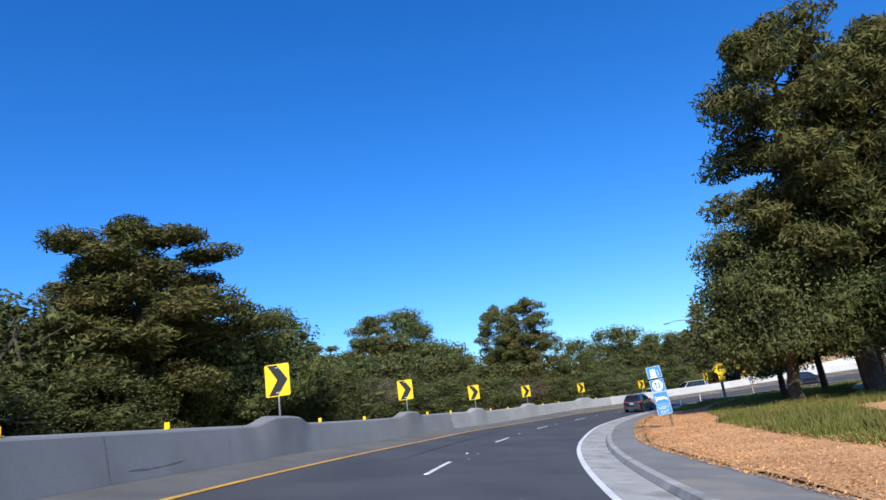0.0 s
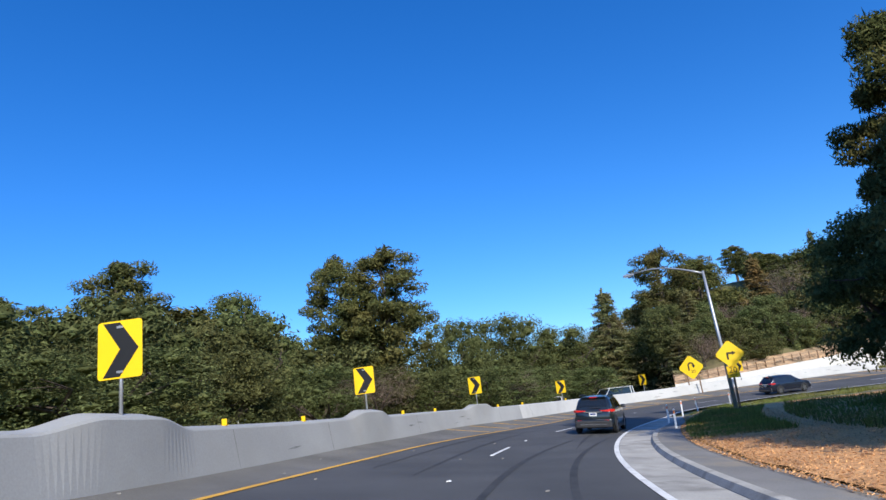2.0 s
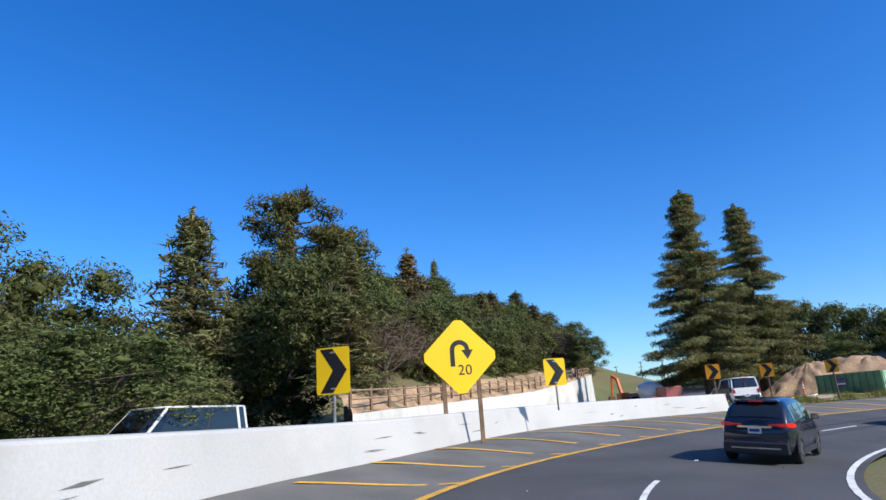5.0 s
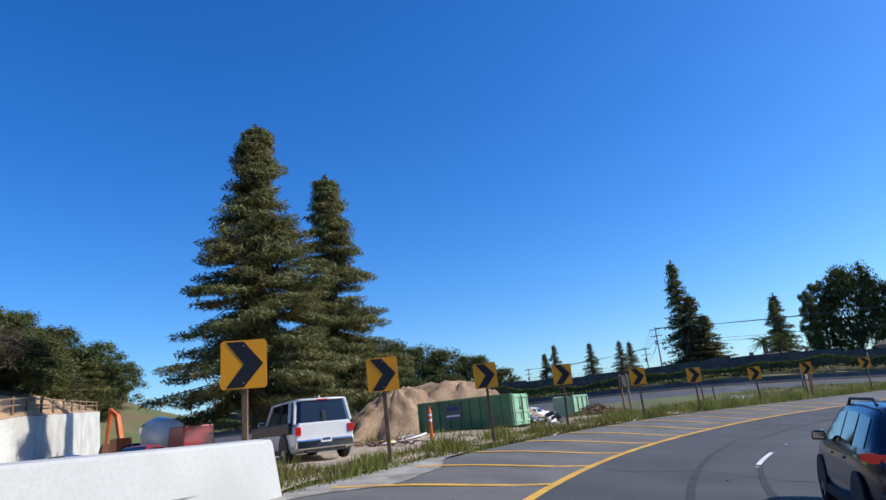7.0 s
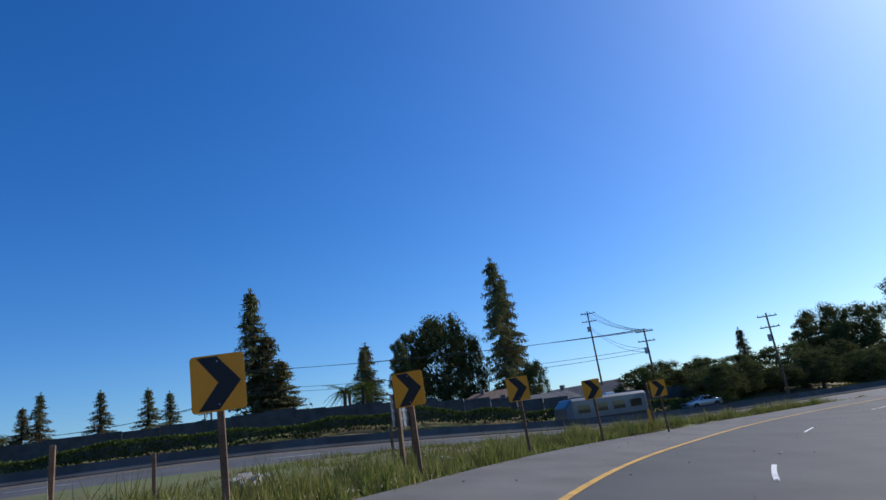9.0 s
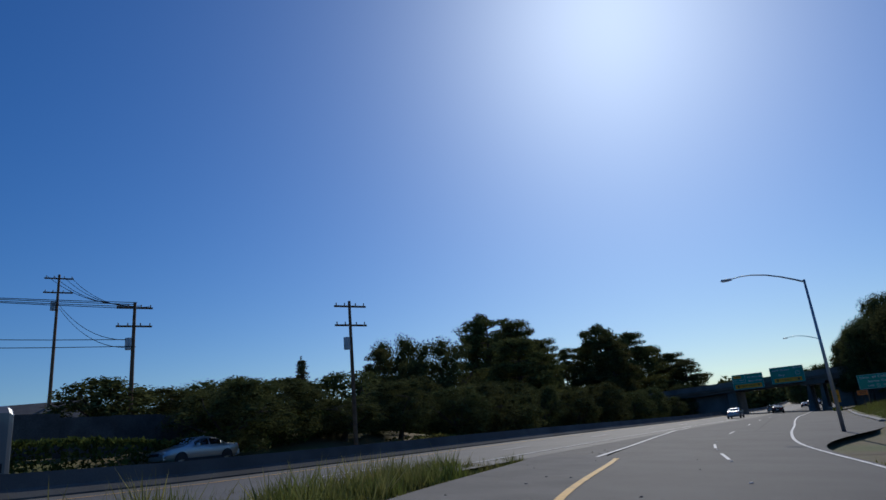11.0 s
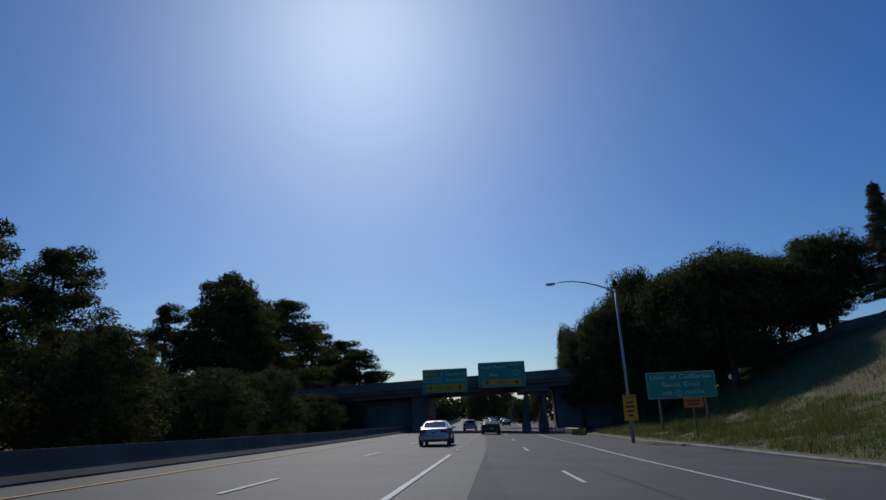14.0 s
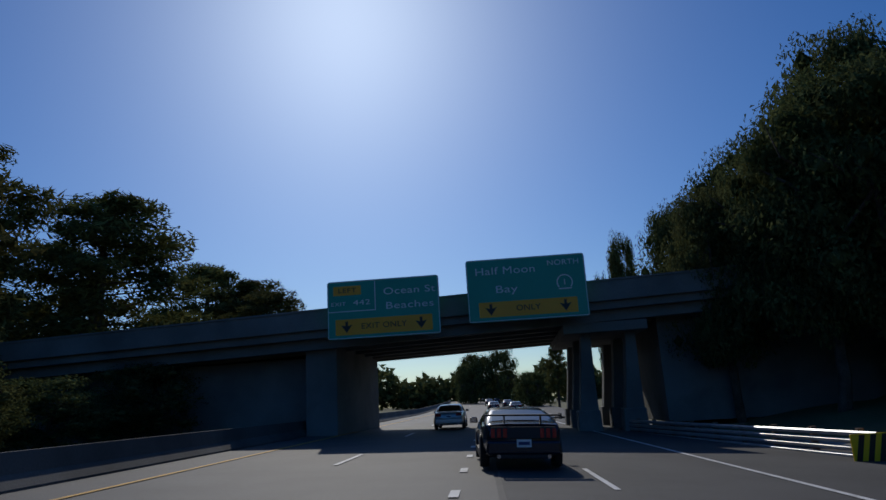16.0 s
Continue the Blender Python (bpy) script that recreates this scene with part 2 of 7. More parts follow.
# ---- road plan: the lane line of the ramp, every 12 m ----
ALIGN = [(5.0, -43.6), (3.3, -31.7), (1.6, -19.9), (-0.1, -8.0), (-1.6, 4.0), (-2.2, 16.2), (-1.8, 28.2), (-0.7, 40.2), (1.6, 52.1), (5.4, 63.5), (10.8, 74.2), (16.3, 84.3), (24.4, 91.4), (35.3, 95.2), (46.9, 96.0), (58.5, 94.4), (69.4, 90.3), (79.5, 84.6), (88.6, 77.2), (96.3, 68.3), (102.8, 59.1), (107.4, 48.7), (110.4, 37.5), (113.3, 26.0), (114.9, 14.4), (116.0, 2.4), (117.2, -9.5), (118.3, -21.4), (119.2, -33.3), (119.8, -45.3), (120.5, -57.3), (121.2, -69.3)]
BANK = [(-36, 0.25, 7.2), (-12, 0.25, 7.2), (12, 0.24, 7.1), (36, 0.17, 6.6), (60, 0.03, 5.6), (84, -0.10, 3.9), (108, -0.14, 4.1), (132, -0.18, 6.1), (156, -0.25, 7.5), (180, -0.27, 6.3), (204, -0.27, 4.9), (228, -0.24, 4.1), (252, -0.17, 3.1), (276, -0.11, 2.1), (300, -0.10, 2.2), (324, -0.13, 3.1)]
RISE = [(-60, 0.17), (28, 0.17), (45, 0.3), (64, 0.3), (78, 0.36), (95, 0.35), (108, 0.28), (134, 0.12), (190, 0.12), (215, 0.0)]
S0, DS = -36.0, 12.0


def lerp_table(rows, s):
    if s <= rows[0][0]:
        return rows[0][1:]
    for a, b in zip(rows, rows[1:]):
        if s <= b[0]:
            u = (s - a[0]) / (b[0] - a[0])
            u = u * u * (3 - 2 * u)
            return [p + (q - p) * u for p, q in zip(a[1:], b[1:])]
    return rows[-1][1:]


def line_at(s):
    """Place and direction of the lane line at a station."""
    u = (s - S0) / DS
    i = max(0, min(len(ALIGN) - 2, int(math.floor(u))))
    u -= i
    p = [Vector(ALIGN[max(0, min(len(ALIGN) - 1, i + k))]) for k in (-1, 0, 1, 2)]
    if i == 0:
        p[0] = p[1] * 2 - p[2]
    if i == len(ALIGN) - 2:
        p[3] = p[2] * 2 - p[1]
    if u < 0:
        d = (p[2] - p[1]) / DS
        return p[1] + d * u * DS, d.normalized()
    if u > 1:
        d = (p[2] - p[1]) / DS
        return p[2] + d * (u - 1) * DS, d.normalized()
    pos = 0.5 * (2 * p[1] + (p[2] - p[0]) * u + (2 * p[0] - 5 * p[1] + 4 * p[2] - p[3]) * u * u + (3 * p[1] - p[0] - 3 * p[2] + p[3]) * u ** 3)
    d = 0.5 * ((p[2] - p[0]) + 2 * (2 * p[0] - 5 * p[1] + 4 * p[2] - p[3]) * u + 3 * (3 * p[1] - p[0] - 3 * p[2] + p[3]) * u * u)
    return pos, d.normalized()


def road(s, l, up=0.0):
    """A point on the road surface at station s, l metres left of the lane line."""
    p, d = line_at(s)
    z, bank = lerp_table(BANK, s)
    lim = max(-14.0, min(16.0, l))
    up += lerp_table(RISE, s)[0] * smooth01(3.9, 6.5, l)
    return Vector((p.x - d.y * l, p.y + d.x * l, z + math.tan(radians(bank)) * lim + up))


def heading(s):
    d = line_at(s)[1]
    return math.degrees(math.atan2(-d.x, d.y))


STATIONS = [(s, *line_at(s)) for s in np.arange(-60, 620, 2.0)]
SX, SY = np.array([q[1].x for q in STATIONS]), np.array([q[1].y for q in STATIONS])


def nearest(x, y):
    k = int(np.argmin((SX - x) ** 2 + (SY - y) ** 2))
    s, p, d = STATIONS[k]
    return s, -(x - p.x) * d.y + (y - p.y) * d.x


def smooth01(a, b, x):
    u = max(0.0, min(1.0, (x - a) / (b - a)))
    return u * u * (3 - 2 * u)


def strip(s0, s1, l0, l1, step=2.0, up=0.0, shape=None, across=1):
    """A ribbon between two offsets, numbers or functions of the station."""
    shape = shape or Shape()
    fa = l0 if callable(l0) else (lambda s: l0)
    fb = l1 if callable(l1) else (lambda s: l1)
    n = max(1, int(round((s1 - s0) / step)))
    pts, faces = [], []
    for i in range(n + 1):
        s = s0 + (s1 - s0) * i / n
        for k in range(across + 1):
            pts.append(road(s, fa(s) + (fb(s) - fa(s)) * k / across, up))
    w = across + 1
    for i in range(n):
        for k in range(across):
            faces.append((i * w + k, i * w + k + 1, (i + 1) * w + k + 1, (i + 1) * w + k))
    return shape.add(pts, faces)


# ---- ground ----
BS = np.array([r[0] for r in BANK], float)
BZ, BB = np.array([r[1] for r in BANK]), np.array([r[2] for r in BANK])
DXS, DYS = np.array([q[2].x for q in STATIONS]), np.array([q[2].y for q in STATIONS])
SS = np.array([q[0] for q in STATIONS])


def main_x(y):
    """The freeway's lane line, which runs nearly due south and bends left far off."""
    y = np.asarray(y, float)
    return 124.5 - 0.037 * (y - 16) + 0.0006 * np.maximum(0, -150 - y) ** 2 * 0.35


MAIN_Z, CROSS = 0.33, 0.03


def north_rise(y):
    y = np.asarray(y, float)
    return 1.85 * sstep(45, 95, y) - 0.25 * (1 - sstep(-60, 20, y))


def cross(y):
    """The freeway's cross slope, steeper in the bend to the north."""
    return CROSS + 0.055 * sstep(40, 75, np.asarray(y, float))


def sstep(a, b, x):
    u = np.clip((x - a) / (b - a), 0, 1)
    return u * u * (3 - 2 * u)


def ground(xs, ys):
    xs, ys = np.atleast_1d(np.asarray(xs, float)), np.atleast_1d(np.asarray(ys, float))
    k = np.empty(len(xs), int)
    for i in range(0, len(xs), 4000):
        k[i:i + 4000] = np.argmin((xs[i:i + 4000, None] - SX) ** 2 + (ys[i:i + 4000, None] - SY) ** 2, 1)
    l = -(xs - SX[k]) * DYS[k] + (ys - SY[k]) * DXS[k]
    s = SS[k]
    z = np.interp(s, BS, BZ) + np.tan(np.radians(np.interp(s, BS, BB))) * np.clip(l, -7, 8.5)
    z *= 1 - sstep(14, 55, np.abs(l))
    on_ramp = (l > -4.2) & (l < 7.0)
    z -= np.where(on_ramp, 0.22, 0.03)
    # wooded rise outside the first bend, and the hill beyond the yard
    z += np.where(l > 3.9, np.interp(s, [r[0] for r in RISE], [r[1] for r in RISE]) * sstep(3.9, 6.5, l) * (1 - sstep(14, 40, l)), 0)
    left = np.where(s < 112, l, 0) * (s < 112)
    z += 9 * sstep(18, 150, left) * (1 - sstep(60, 112, s))
    z += 36 * sstep(1, 0, np.hypot((xs - 112) / 98, (ys - 258) / 112))
    z += 20 * sstep(1, 0, np.hypot((xs + 60) / 160, (ys - 260) / 140))
    # bank on the inner side of the freeway
    k3 = sstep(246, 300, s) * (1 - sstep(372, 394, s))
    d = np.maximum(0, -l - 9.5)
    z += k3 * (0.13 * np.minimum(d, 9) + 0.47 * np.clip(d - 9, 0, 17) + 0.12 * np.clip(d - 26, 0, 8) + 0.3 * np.clip(d - 40, 0, 40))
    # far side of the freeway
    mx = main_x(ys)
    e = xs - mx
    near_main = (e > -5.5) & (e < 7) & (ys < 170)
    merging = (s > 222) & (l > -9.3) & (e < -4.5)
    w = sstep(-22, -6, e) * (ys < 170) * (s < 232)
    z = np.where(e < -5, z * (1 - w) + (MAIN_Z + north_rise(ys) - 0.08 - 5 * (cross(ys) - CROSS)) * w, z)
    z = np.where((e >= -5) & (ys < 170), MAIN_Z + north_rise(ys) - 0.06 + 6 * (cross(ys) - CROSS), z)
    z = np.where(merging, np.interp(s, BS, BZ) + np.tan(np.radians(np.interp(s, BS, BB))) * np.clip(l, -9, 2) - 0.3, z)
    z = np.where(near_main, MAIN_Z + north_rise(ys) - 0.35 + (cross(ys) - CROSS) * e, z)
    rz = np.interp(s, BS, BZ) + np.tan(np.radians(np.interp(s, BS, BB))) * np.clip(l, -7, 8.5)
    z = np.where((l > -4.2) & (l < 7.3) & (s < 236), np.minimum(z, rz - 0.2), z)
    z += np.where(ys > -10, 3.4 * sstep(9, 26, e) * sstep(-10, 20, ys), 0.6 * sstep(9, 40, e))
    z += noise_field(xs, ys) * (1 - np.where(np.abs(l) < 12, 1.0, 0.0)) * (1 - np.where((np.abs(e) < 9) & (ys < 150), 1.0, 0.0))
    return z


def noise_field(x, y):
    return 0.10 * (np.sin(x * 0.71 + 1.3 * np.sin(y * 0.31)) + np.sin(y * 0.83 + 1.7 * np.sin(x * 0.27))) + 0.05 * np.sin(x * 2.1 + y * 1.7)


def gz(x, y):
    return float(ground([x], [y])[0])


def ground_sheet():
    xs = np.concatenate([[-3000, -1600, -900, -500, -300, -200, -150], np.arange(-110, -30, 5), np.arange(-30, 140, 1.6), np.arange(140, 260, 5), [280, 320, 400, 550, 800, 1300, 3000]])
    ys = np.concatenate([[-3000, -1600, -1000, -700, -500, -400, -320, -260, -220], np.arange(-180, -110, 4), np.arange(-110, 125, 1.6), np.arange(125, 320, 5), [340, 400, 500, 700, 1200, 3000]])
    gx, gy = np.meshgrid(xs, ys)
    z = ground(gx.ravel(), gy.ravel())
    w, h = len(xs), len(ys)
    sh = Shape()
    sh.v = list(zip(gx.ravel().tolist(), gy.ravel().tolist(), z.tolist()))
    i = (np.arange(h - 1)[:, None] * w + np.arange(w - 1)).ravel()
    sh.f = np.stack([i, i + 1, i + w + 1, i + w], 1).tolist()
    sh.n = len(sh.v)
    return sh


def ground_material():
    m = material("ground_grass_and_litter", (0.1, 0.12, 0.035), 0.95, scale=6.0, vary=0.3, fine=9, fine_vary=0.3, bump=0.5, tint=(0.17, 0.13, 0.06), dirt=((0.16, 0.11, 0.065), 0.16, 0.8))
    return m


structure("ground", ground_sheet(), ground_material(), "rolling ground with grass, leaf litter and bare soil", "ground", smooth=True)

# ---- carriageways ----
WALL_L = [(-60, 5.4), (21, 5.4), (49, 5.1), (63, 5.4), (78, 6.2), (94, 5.95), (107, 6.2), (121, 7.8), (135, 7.4)]


def wall_l(s):
    return lerp_table(WALL_L, s)[0] if s < 135 else 7.3


def left_edge(s):
    if s < 134:
        return wall_l(s) + 0.1
    return 7.2 - 0.3 * smooth01(185, 215, s)


def main_l(s, off):
    """The offset at which the ramp meets a line of the freeway."""
    p, d = line_at(s)
    y = p.y
    for _ in range(6):
        x = float(main_x(y)) + off
        l = -(x - p.x) * d.y + (y - p.y) * d.x
        y = p.y + d.x * l
        l = (float(main_x(y)) + off - p.x) / (-d.y)
    return l


structure("road", strip(-60, 232, -3.9, lambda s: 3.75 if s < 225 else 3.75, 2.0, 0.0, across=4), ASPHALT, "dark grey banked two-lane ramp asphalt with tyre wear", "road")
structure("road_shoulder", strip(-60, 232, 3.75, left_edge, 2.0, 0.004, across=3), SHOULDER, "paler gritty asphalt shoulder beside the wall", "road shoulder")


def merge_sheet():
    sh = Shape()
    pts, faces = [], []
    n = 82
    for i in range(n + 1):
        s = 231.5 + i * 2.0
        a = min(main_l(s, -5.0), 12)
        right = -3.95 - 5.65 * smooth01(232, 264, s)
        for k, l in enumerate((right, min(-3.8, right * 0.75), -3.6, 0, 2.0, max(2.2, a))):
            p = road(s, l, 0.002)
            if k == 5:
                p.z = MAIN_Z + float(north_rise(p.y)) - 5 * float(cross(p.y)) - 0.004
            pts.append(p)
    for i in range(n):
        for k in range(5):
            faces.append((i * 6 + k, i * 6 + k + 1, (i + 1) * 6 + k + 1, (i + 1) * 6 + k))
    return sh.add(pts, faces)


structure("road_merge", merge_sheet(), ASPHALT, "merging lanes of worn grey asphalt", "road")


def main_strip(y0, y1, o0, o1, up=0.0, step=6.0, sh=None):
    sh = sh or Shape()
    n = max(1, int(abs(y1 - y0) / step))
    pts = []
    for i in range(n + 1):
        y = y0 + (y1 - y0) * i / n
        x = float(main_x(y))
        z = MAIN_Z + far_rise(y) + up
        c = float(cross(y))
        pts += [(x + o0, y, z + c * o0), (x + o1, y, z + c * o1)]
    return sh.add(pts, [(2 * i, 2 * i + 1, 2 * i + 3, 2 * i + 2) for i in range(n)])


def far_rise(y):
    return 0.012 * max(0, -150 - y) + float(north_rise(y))


structure("road_freeway", main_strip(170, -700, -5.05, 6.2), FREEWAY, "grey freeway lanes running south", "road")
structure("road_far", main_strip(-120, -700, -16, -5.05, -0.004), ASPHALT, "distant freeway lanes past the overpass", "road")

# ---- painted lines ----

def paint_line(name, label, mat, shape):
    return structure(name, shape, mat, label, "road marking")


paint_line("road_line_left", "yellow edge line along the ramp", LINE_Y, strip(-60, 230, 3.6, 3.78, 1.5, 0.012))
paint_line("road_line_right", "white edge line along the kerb", LINE_W, strip(-60, 232, -3.72, -3.57, 1.5, 0.012))


def lane_dashes():
    holder = thing("lane_dashes", "white broken lane line on dark asphalt", "road marking", kind="structure")
    starts = [15.1 + 14.15 * k for k in range(-4, 6)] + [106.0, 128.3, 143.6, 160.3, 178.3, 195.6, 213, 229] + [236.5 + 16.5 * k for k in range(10)]
    for s in starts:
        part("dash", strip(s, s + 3.7, -0.06, 0.06, 0.9, 0.014), LINE_W, holder)


lane_dashes()


def hatching():
    holder = thing("hatched_island", "yellow diagonal hatching between ramp and wall", "road marking", kind="structure")
    s = 74.0
    while s < 176:
        lo = 3.75
        hi = (wall_l(s) - 0.3) if s < 134 else 7.15
        pts = []
        for k in range(7):
            u = k / 6
            pts += [road(s - 2.7 * u, lo + (hi - lo) * u, 0.02), road(s - 2.7 * u + 0.24, lo + (hi - lo) * u, 0.02)]
        part("hatch", Shape().add(pts, [(2 * k, 2 * k + 1, 2 * k + 3, 2 * k + 2) for k in range(6)]), LINE_Y, holder)
        s += 3.35
    return holder


hatching()
paint_line("road_line_merge_right", "white edge line of the merging lane", LINE_W, strip(232, 390, -3.72, -3.57, 2, 0.016))
paint_line("road_line_gore_left", "long white gore line", LINE_W, main_strip(60, -32, -3.65, -3.5, 0.02))


def gore_right():
    sh = Shape()
    pts = []
    for i in range(31):
        y = 36 - i * 2.2
        x = float(main_x(y)) - 3.65 - 0.00128 * max(0, y + 25) ** 2
        for dx in (0, 0.17):
            st, l = nearest(x + dx, y)
            pts.append((x + dx, y, max(road(st, l).z, merge_z(x + dx, y)) + 0.018))
    return sh.add(pts, [(2 * i, 2 * i + 1, 2 * i + 3, 2 * i + 2) for i in range(30)])


def merge_z(x, y):
    """Height of the merging sheet between the ramp and the freeway."""
    st, l = nearest(x, y)
    a = max(2.2, min(main_l(st, -5.0), 12))
    u = max(0.0, min(1.0, (l - 2.0) / (a - 2.0)))
    return road(st, 2.0, 0.002).z * (1 - u) + (MAIN_Z + float(north_rise(y)) - 5 * float(cross(y))) * u if l > 2 else road(st, l).z


paint_line("road_line_gore_right", "white line where the ramp joins", LINE_W, gore_right())


def freeway_dashes():
    holder = thing("freeway_dashes", "white broken lines of the freeway lanes", "road marking", kind="structure")
    for k in range(24):
        y = 130 - 14.6 * k
        part("dash", main_strip(y, y - 3.66, -0.07, 0.07, 0.02), LINE_W, holder)
    for k in range(18):
        y = -36 - 4.0 * k
        part("dash", main_strip(y, y - 0.9, -3.68, -3.5, 0.022), LINE_W, holder)


freeway_dashes()
paint_line("road_line_median", "yellow edge line by the median barrier", LINE_Y, main_strip(170, -400, 3.9, 4.05, 0.02))
paint_line("road_line_far", "white edge line of the freeway past the bridge", LINE_W, main_strip(-120, -500, -10.9, -10.75, 0.02))

# ---- kerb, gutter, path and mulch on the inner side ----
KL = [(-60, -4.0), (-10, -4.0), (30, -4.0), (62, -4.15), (80, -4.4)]


def kerb_l(s):
    return lerp_table(KL, s)[0]


structure("gutter", strip(-60, 84, -3.73, lambda s: kerb_l(s) - 0.75, 1.5, 0.006), KERB, "stained concrete gutter pan beside the white line", "gutter")


def kerb_shape():
    sh = Shape()
    rings = []
    for i in range(73):
        s = -60 + i * 2
        k = kerb_l(s) - 0.75
        drop = 0.0 if s < 70 else -0.1 * (s - 70) / 14
        rings.append([road(s, k + 0.12, -0.1), road(s, k + 0.1, 0.02), road(s, k + 0.02, 0.13 + drop), road(s, k - 0.16, 0.14 + drop), road(s, k - 0.17, -0.1)])
    return sh.loft(rings)


structure("kerb", kerb_shape(), KERB, "rounded concrete kerb along the bend", "kerb")
PL = [(-60, -7.4), (0, -7.0), (11, -6.9), (27, -6.2), (42, -6.35), (60, -6.3), (74, -6.3), (84, -5.2)]
structure("pavement", strip(-60, 82, lambda s: kerb_l(s) - 0.92, lambda s: lerp_table(PL, s)[0], 1.5, 0.125, across=3), PATH_ASPHALT, "pale worn asphalt path behind the kerb", "pavement")


def mulch_sheet():
    sh = Shape()
    rings = []
    for i in range(75):
        s = -60 + i * 2
        a = lerp_table(PL, s)[0]
        e = 0.18 * math.sin(s * 1.3) + 0.12 * math.sin(s * 3.1)
        row = []
        for k, d in enumerate((-0.15 + e * 0.5, -0.7, -1.6, -3.2, -5.5, -8.5, -11.5)):
            p = road(s, a + d, 0)
            g = gz(p.x, p.y)
            row.append(Vector((p.x, p.y, max(road(s, a, 0.12).z + (-0.02 if k == 0 else 0.07) - 0.02 * k, g + 0.05) + 0.02 * math.sin(s * 2.3 + d))))
        rings.append(row)
    return sh.loft(rings, cap=False, closed=False)


structure("mulch_ground", mulch_sheet(), MULCH, "orange-brown wood chip mulch under the trees", "mulch", smooth=True)

# ---- concrete wall with humps at the sign posts ----
WALL_SIGNS = [-8.5, 6.2, 20.5, 34.6, 48.5, 62.4, 77.5, 94.3, 107.3, 121.5]


def wall_top(s):
    h = 0.93
    for q in WALL_SIGNS[:-3]:
        d = s - q
        h += 0.26 * (1 - smooth01(0.7, 2.2, abs(d)))
    return h


def wall_shape(s0, s1):
    sh = Shape()
    rings = []
    n = int((s1 - s0) / 0.14)
    for i in range(n + 1):
        s = s0 + (s1 - s0) * i / n
        w, h = wall_l(s), wall_top(s)
        swell = 0.0
        for q in WALL_SIGNS[:-3]:
            swell = max(swell, 0.14 * (1 - smooth01(0.7, 2.2, abs(s - q))))
        rings.append([road(s, w, -0.15), road(s, w, 0.02), road(s, w + 0.16 - swell, h - 0.04), road(s, w + 0.2 - swell, h), road(s, w + 0.46, h), road(s, w + 0.49, h - 0.03), road(s, w + 0.55, -0.9)])
    return sh.loft(rings)


# Wall colour lightens by section, standing in for shade giving way to sun.
structure("wall_ramp_first", wall_shape(-62, 42.0), SHADECONC, "smooth concrete barrier wall toned grey for shade, with raised sign humps", "barrier wall")
structure("wall_ramp_middle", wall_shape(42.03, 84.0), HALFSHADECONC, "concrete barrier wall partly toned down for shade, with stains and humps", "barrier wall")
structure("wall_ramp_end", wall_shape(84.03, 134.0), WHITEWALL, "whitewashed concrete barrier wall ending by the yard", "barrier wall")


# ---- freeway median barrier ----
def median():
    rings = []
    for i in range(146):
        y = 170 - i * 6
        x = float(main_x(y)) + 5.9
        z = MAIN_Z + far_rise(y) + 5.9 * float(cross(y))
        rings.append([Vector((x, y, z - 0.3)), Vector((x, y, z + 0.06)), Vector((x + 0.22, y, z + 0.35)), Vector((x + 0.3, y, z + 0.82)), Vector((x + 0.5, y, z + 0.82)), Vector((x + 0.58, y, z + 0.35)), Vector((x + 0.8, y, z - 0.3))])
    return Shape().loft(rings)


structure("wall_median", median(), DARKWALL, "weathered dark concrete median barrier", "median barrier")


def verge_kerb():
    rings = []
    for i in range(60):
        s = 266 + i * 2.0
        rings.append([road(s, -9.4, -0.2), road(s, -9.4, 0.12), road(s, -9.6, 0.16), road(s, -9.9, 0.12), road(s, -10, -0.3)])
    return Shape().loft(rings)


structure("kerb_freeway", verge_kerb(), KERB, "rough asphalt kerb at the foot of the grassy bank", "kerb")


def sand_patch():
    sh = Shape()
    pts = []
    for i in range(31):
        s = 131 + i * 0.4
        lo = 6.55 + 0.25 * math.sin(i * 0.33) + 0.08 * math.sin(i * 0.9) + 0.006 * (i - 15) ** 2
        for k in range(5):
            pts.append(road(s, lo + (7.6 - lo) * k / 4, 0.016))
    return sh.add(pts, [(i * 5 + k, i * 5 + k + 1, i * 5 + 6 + k, i * 5 + 5 + k) for i in range(30) for k in range(4)])


structure("sand_patch", sand_patch(), material("pale_spilt_sand", (0.36, 0.33, 0.28), 0.95, scale=0.8, vary=0.25, fine=20, fine_vary=0.2, bump=0.4, tint=(0.24, 0.21, 0.17), dirt=((0.12, 0.11, 0.1), 1.4, 0.9)), "pale sand spilt on the asphalt at the wall's end", "sand")


# ---- wall joints and scuffs, tyre marks ----
SCUFF = material("dark_scuff", (0.2, 0.2, 0.19), 0.9, scale=0.5, vary=0.4, fine=30, fine_vary=0.3)
SKID = material("tyre_mark_rubber", (0.038, 0.037, 0.036), 0.85, scale=0.6, vary=0.4, fine=40, fine_vary=0.4)


def wall_face(s, up):
    w, h = wall_l(s), wall_top(s)
    return road(s, w - 0.008 + 0.165 * (up / h), up)


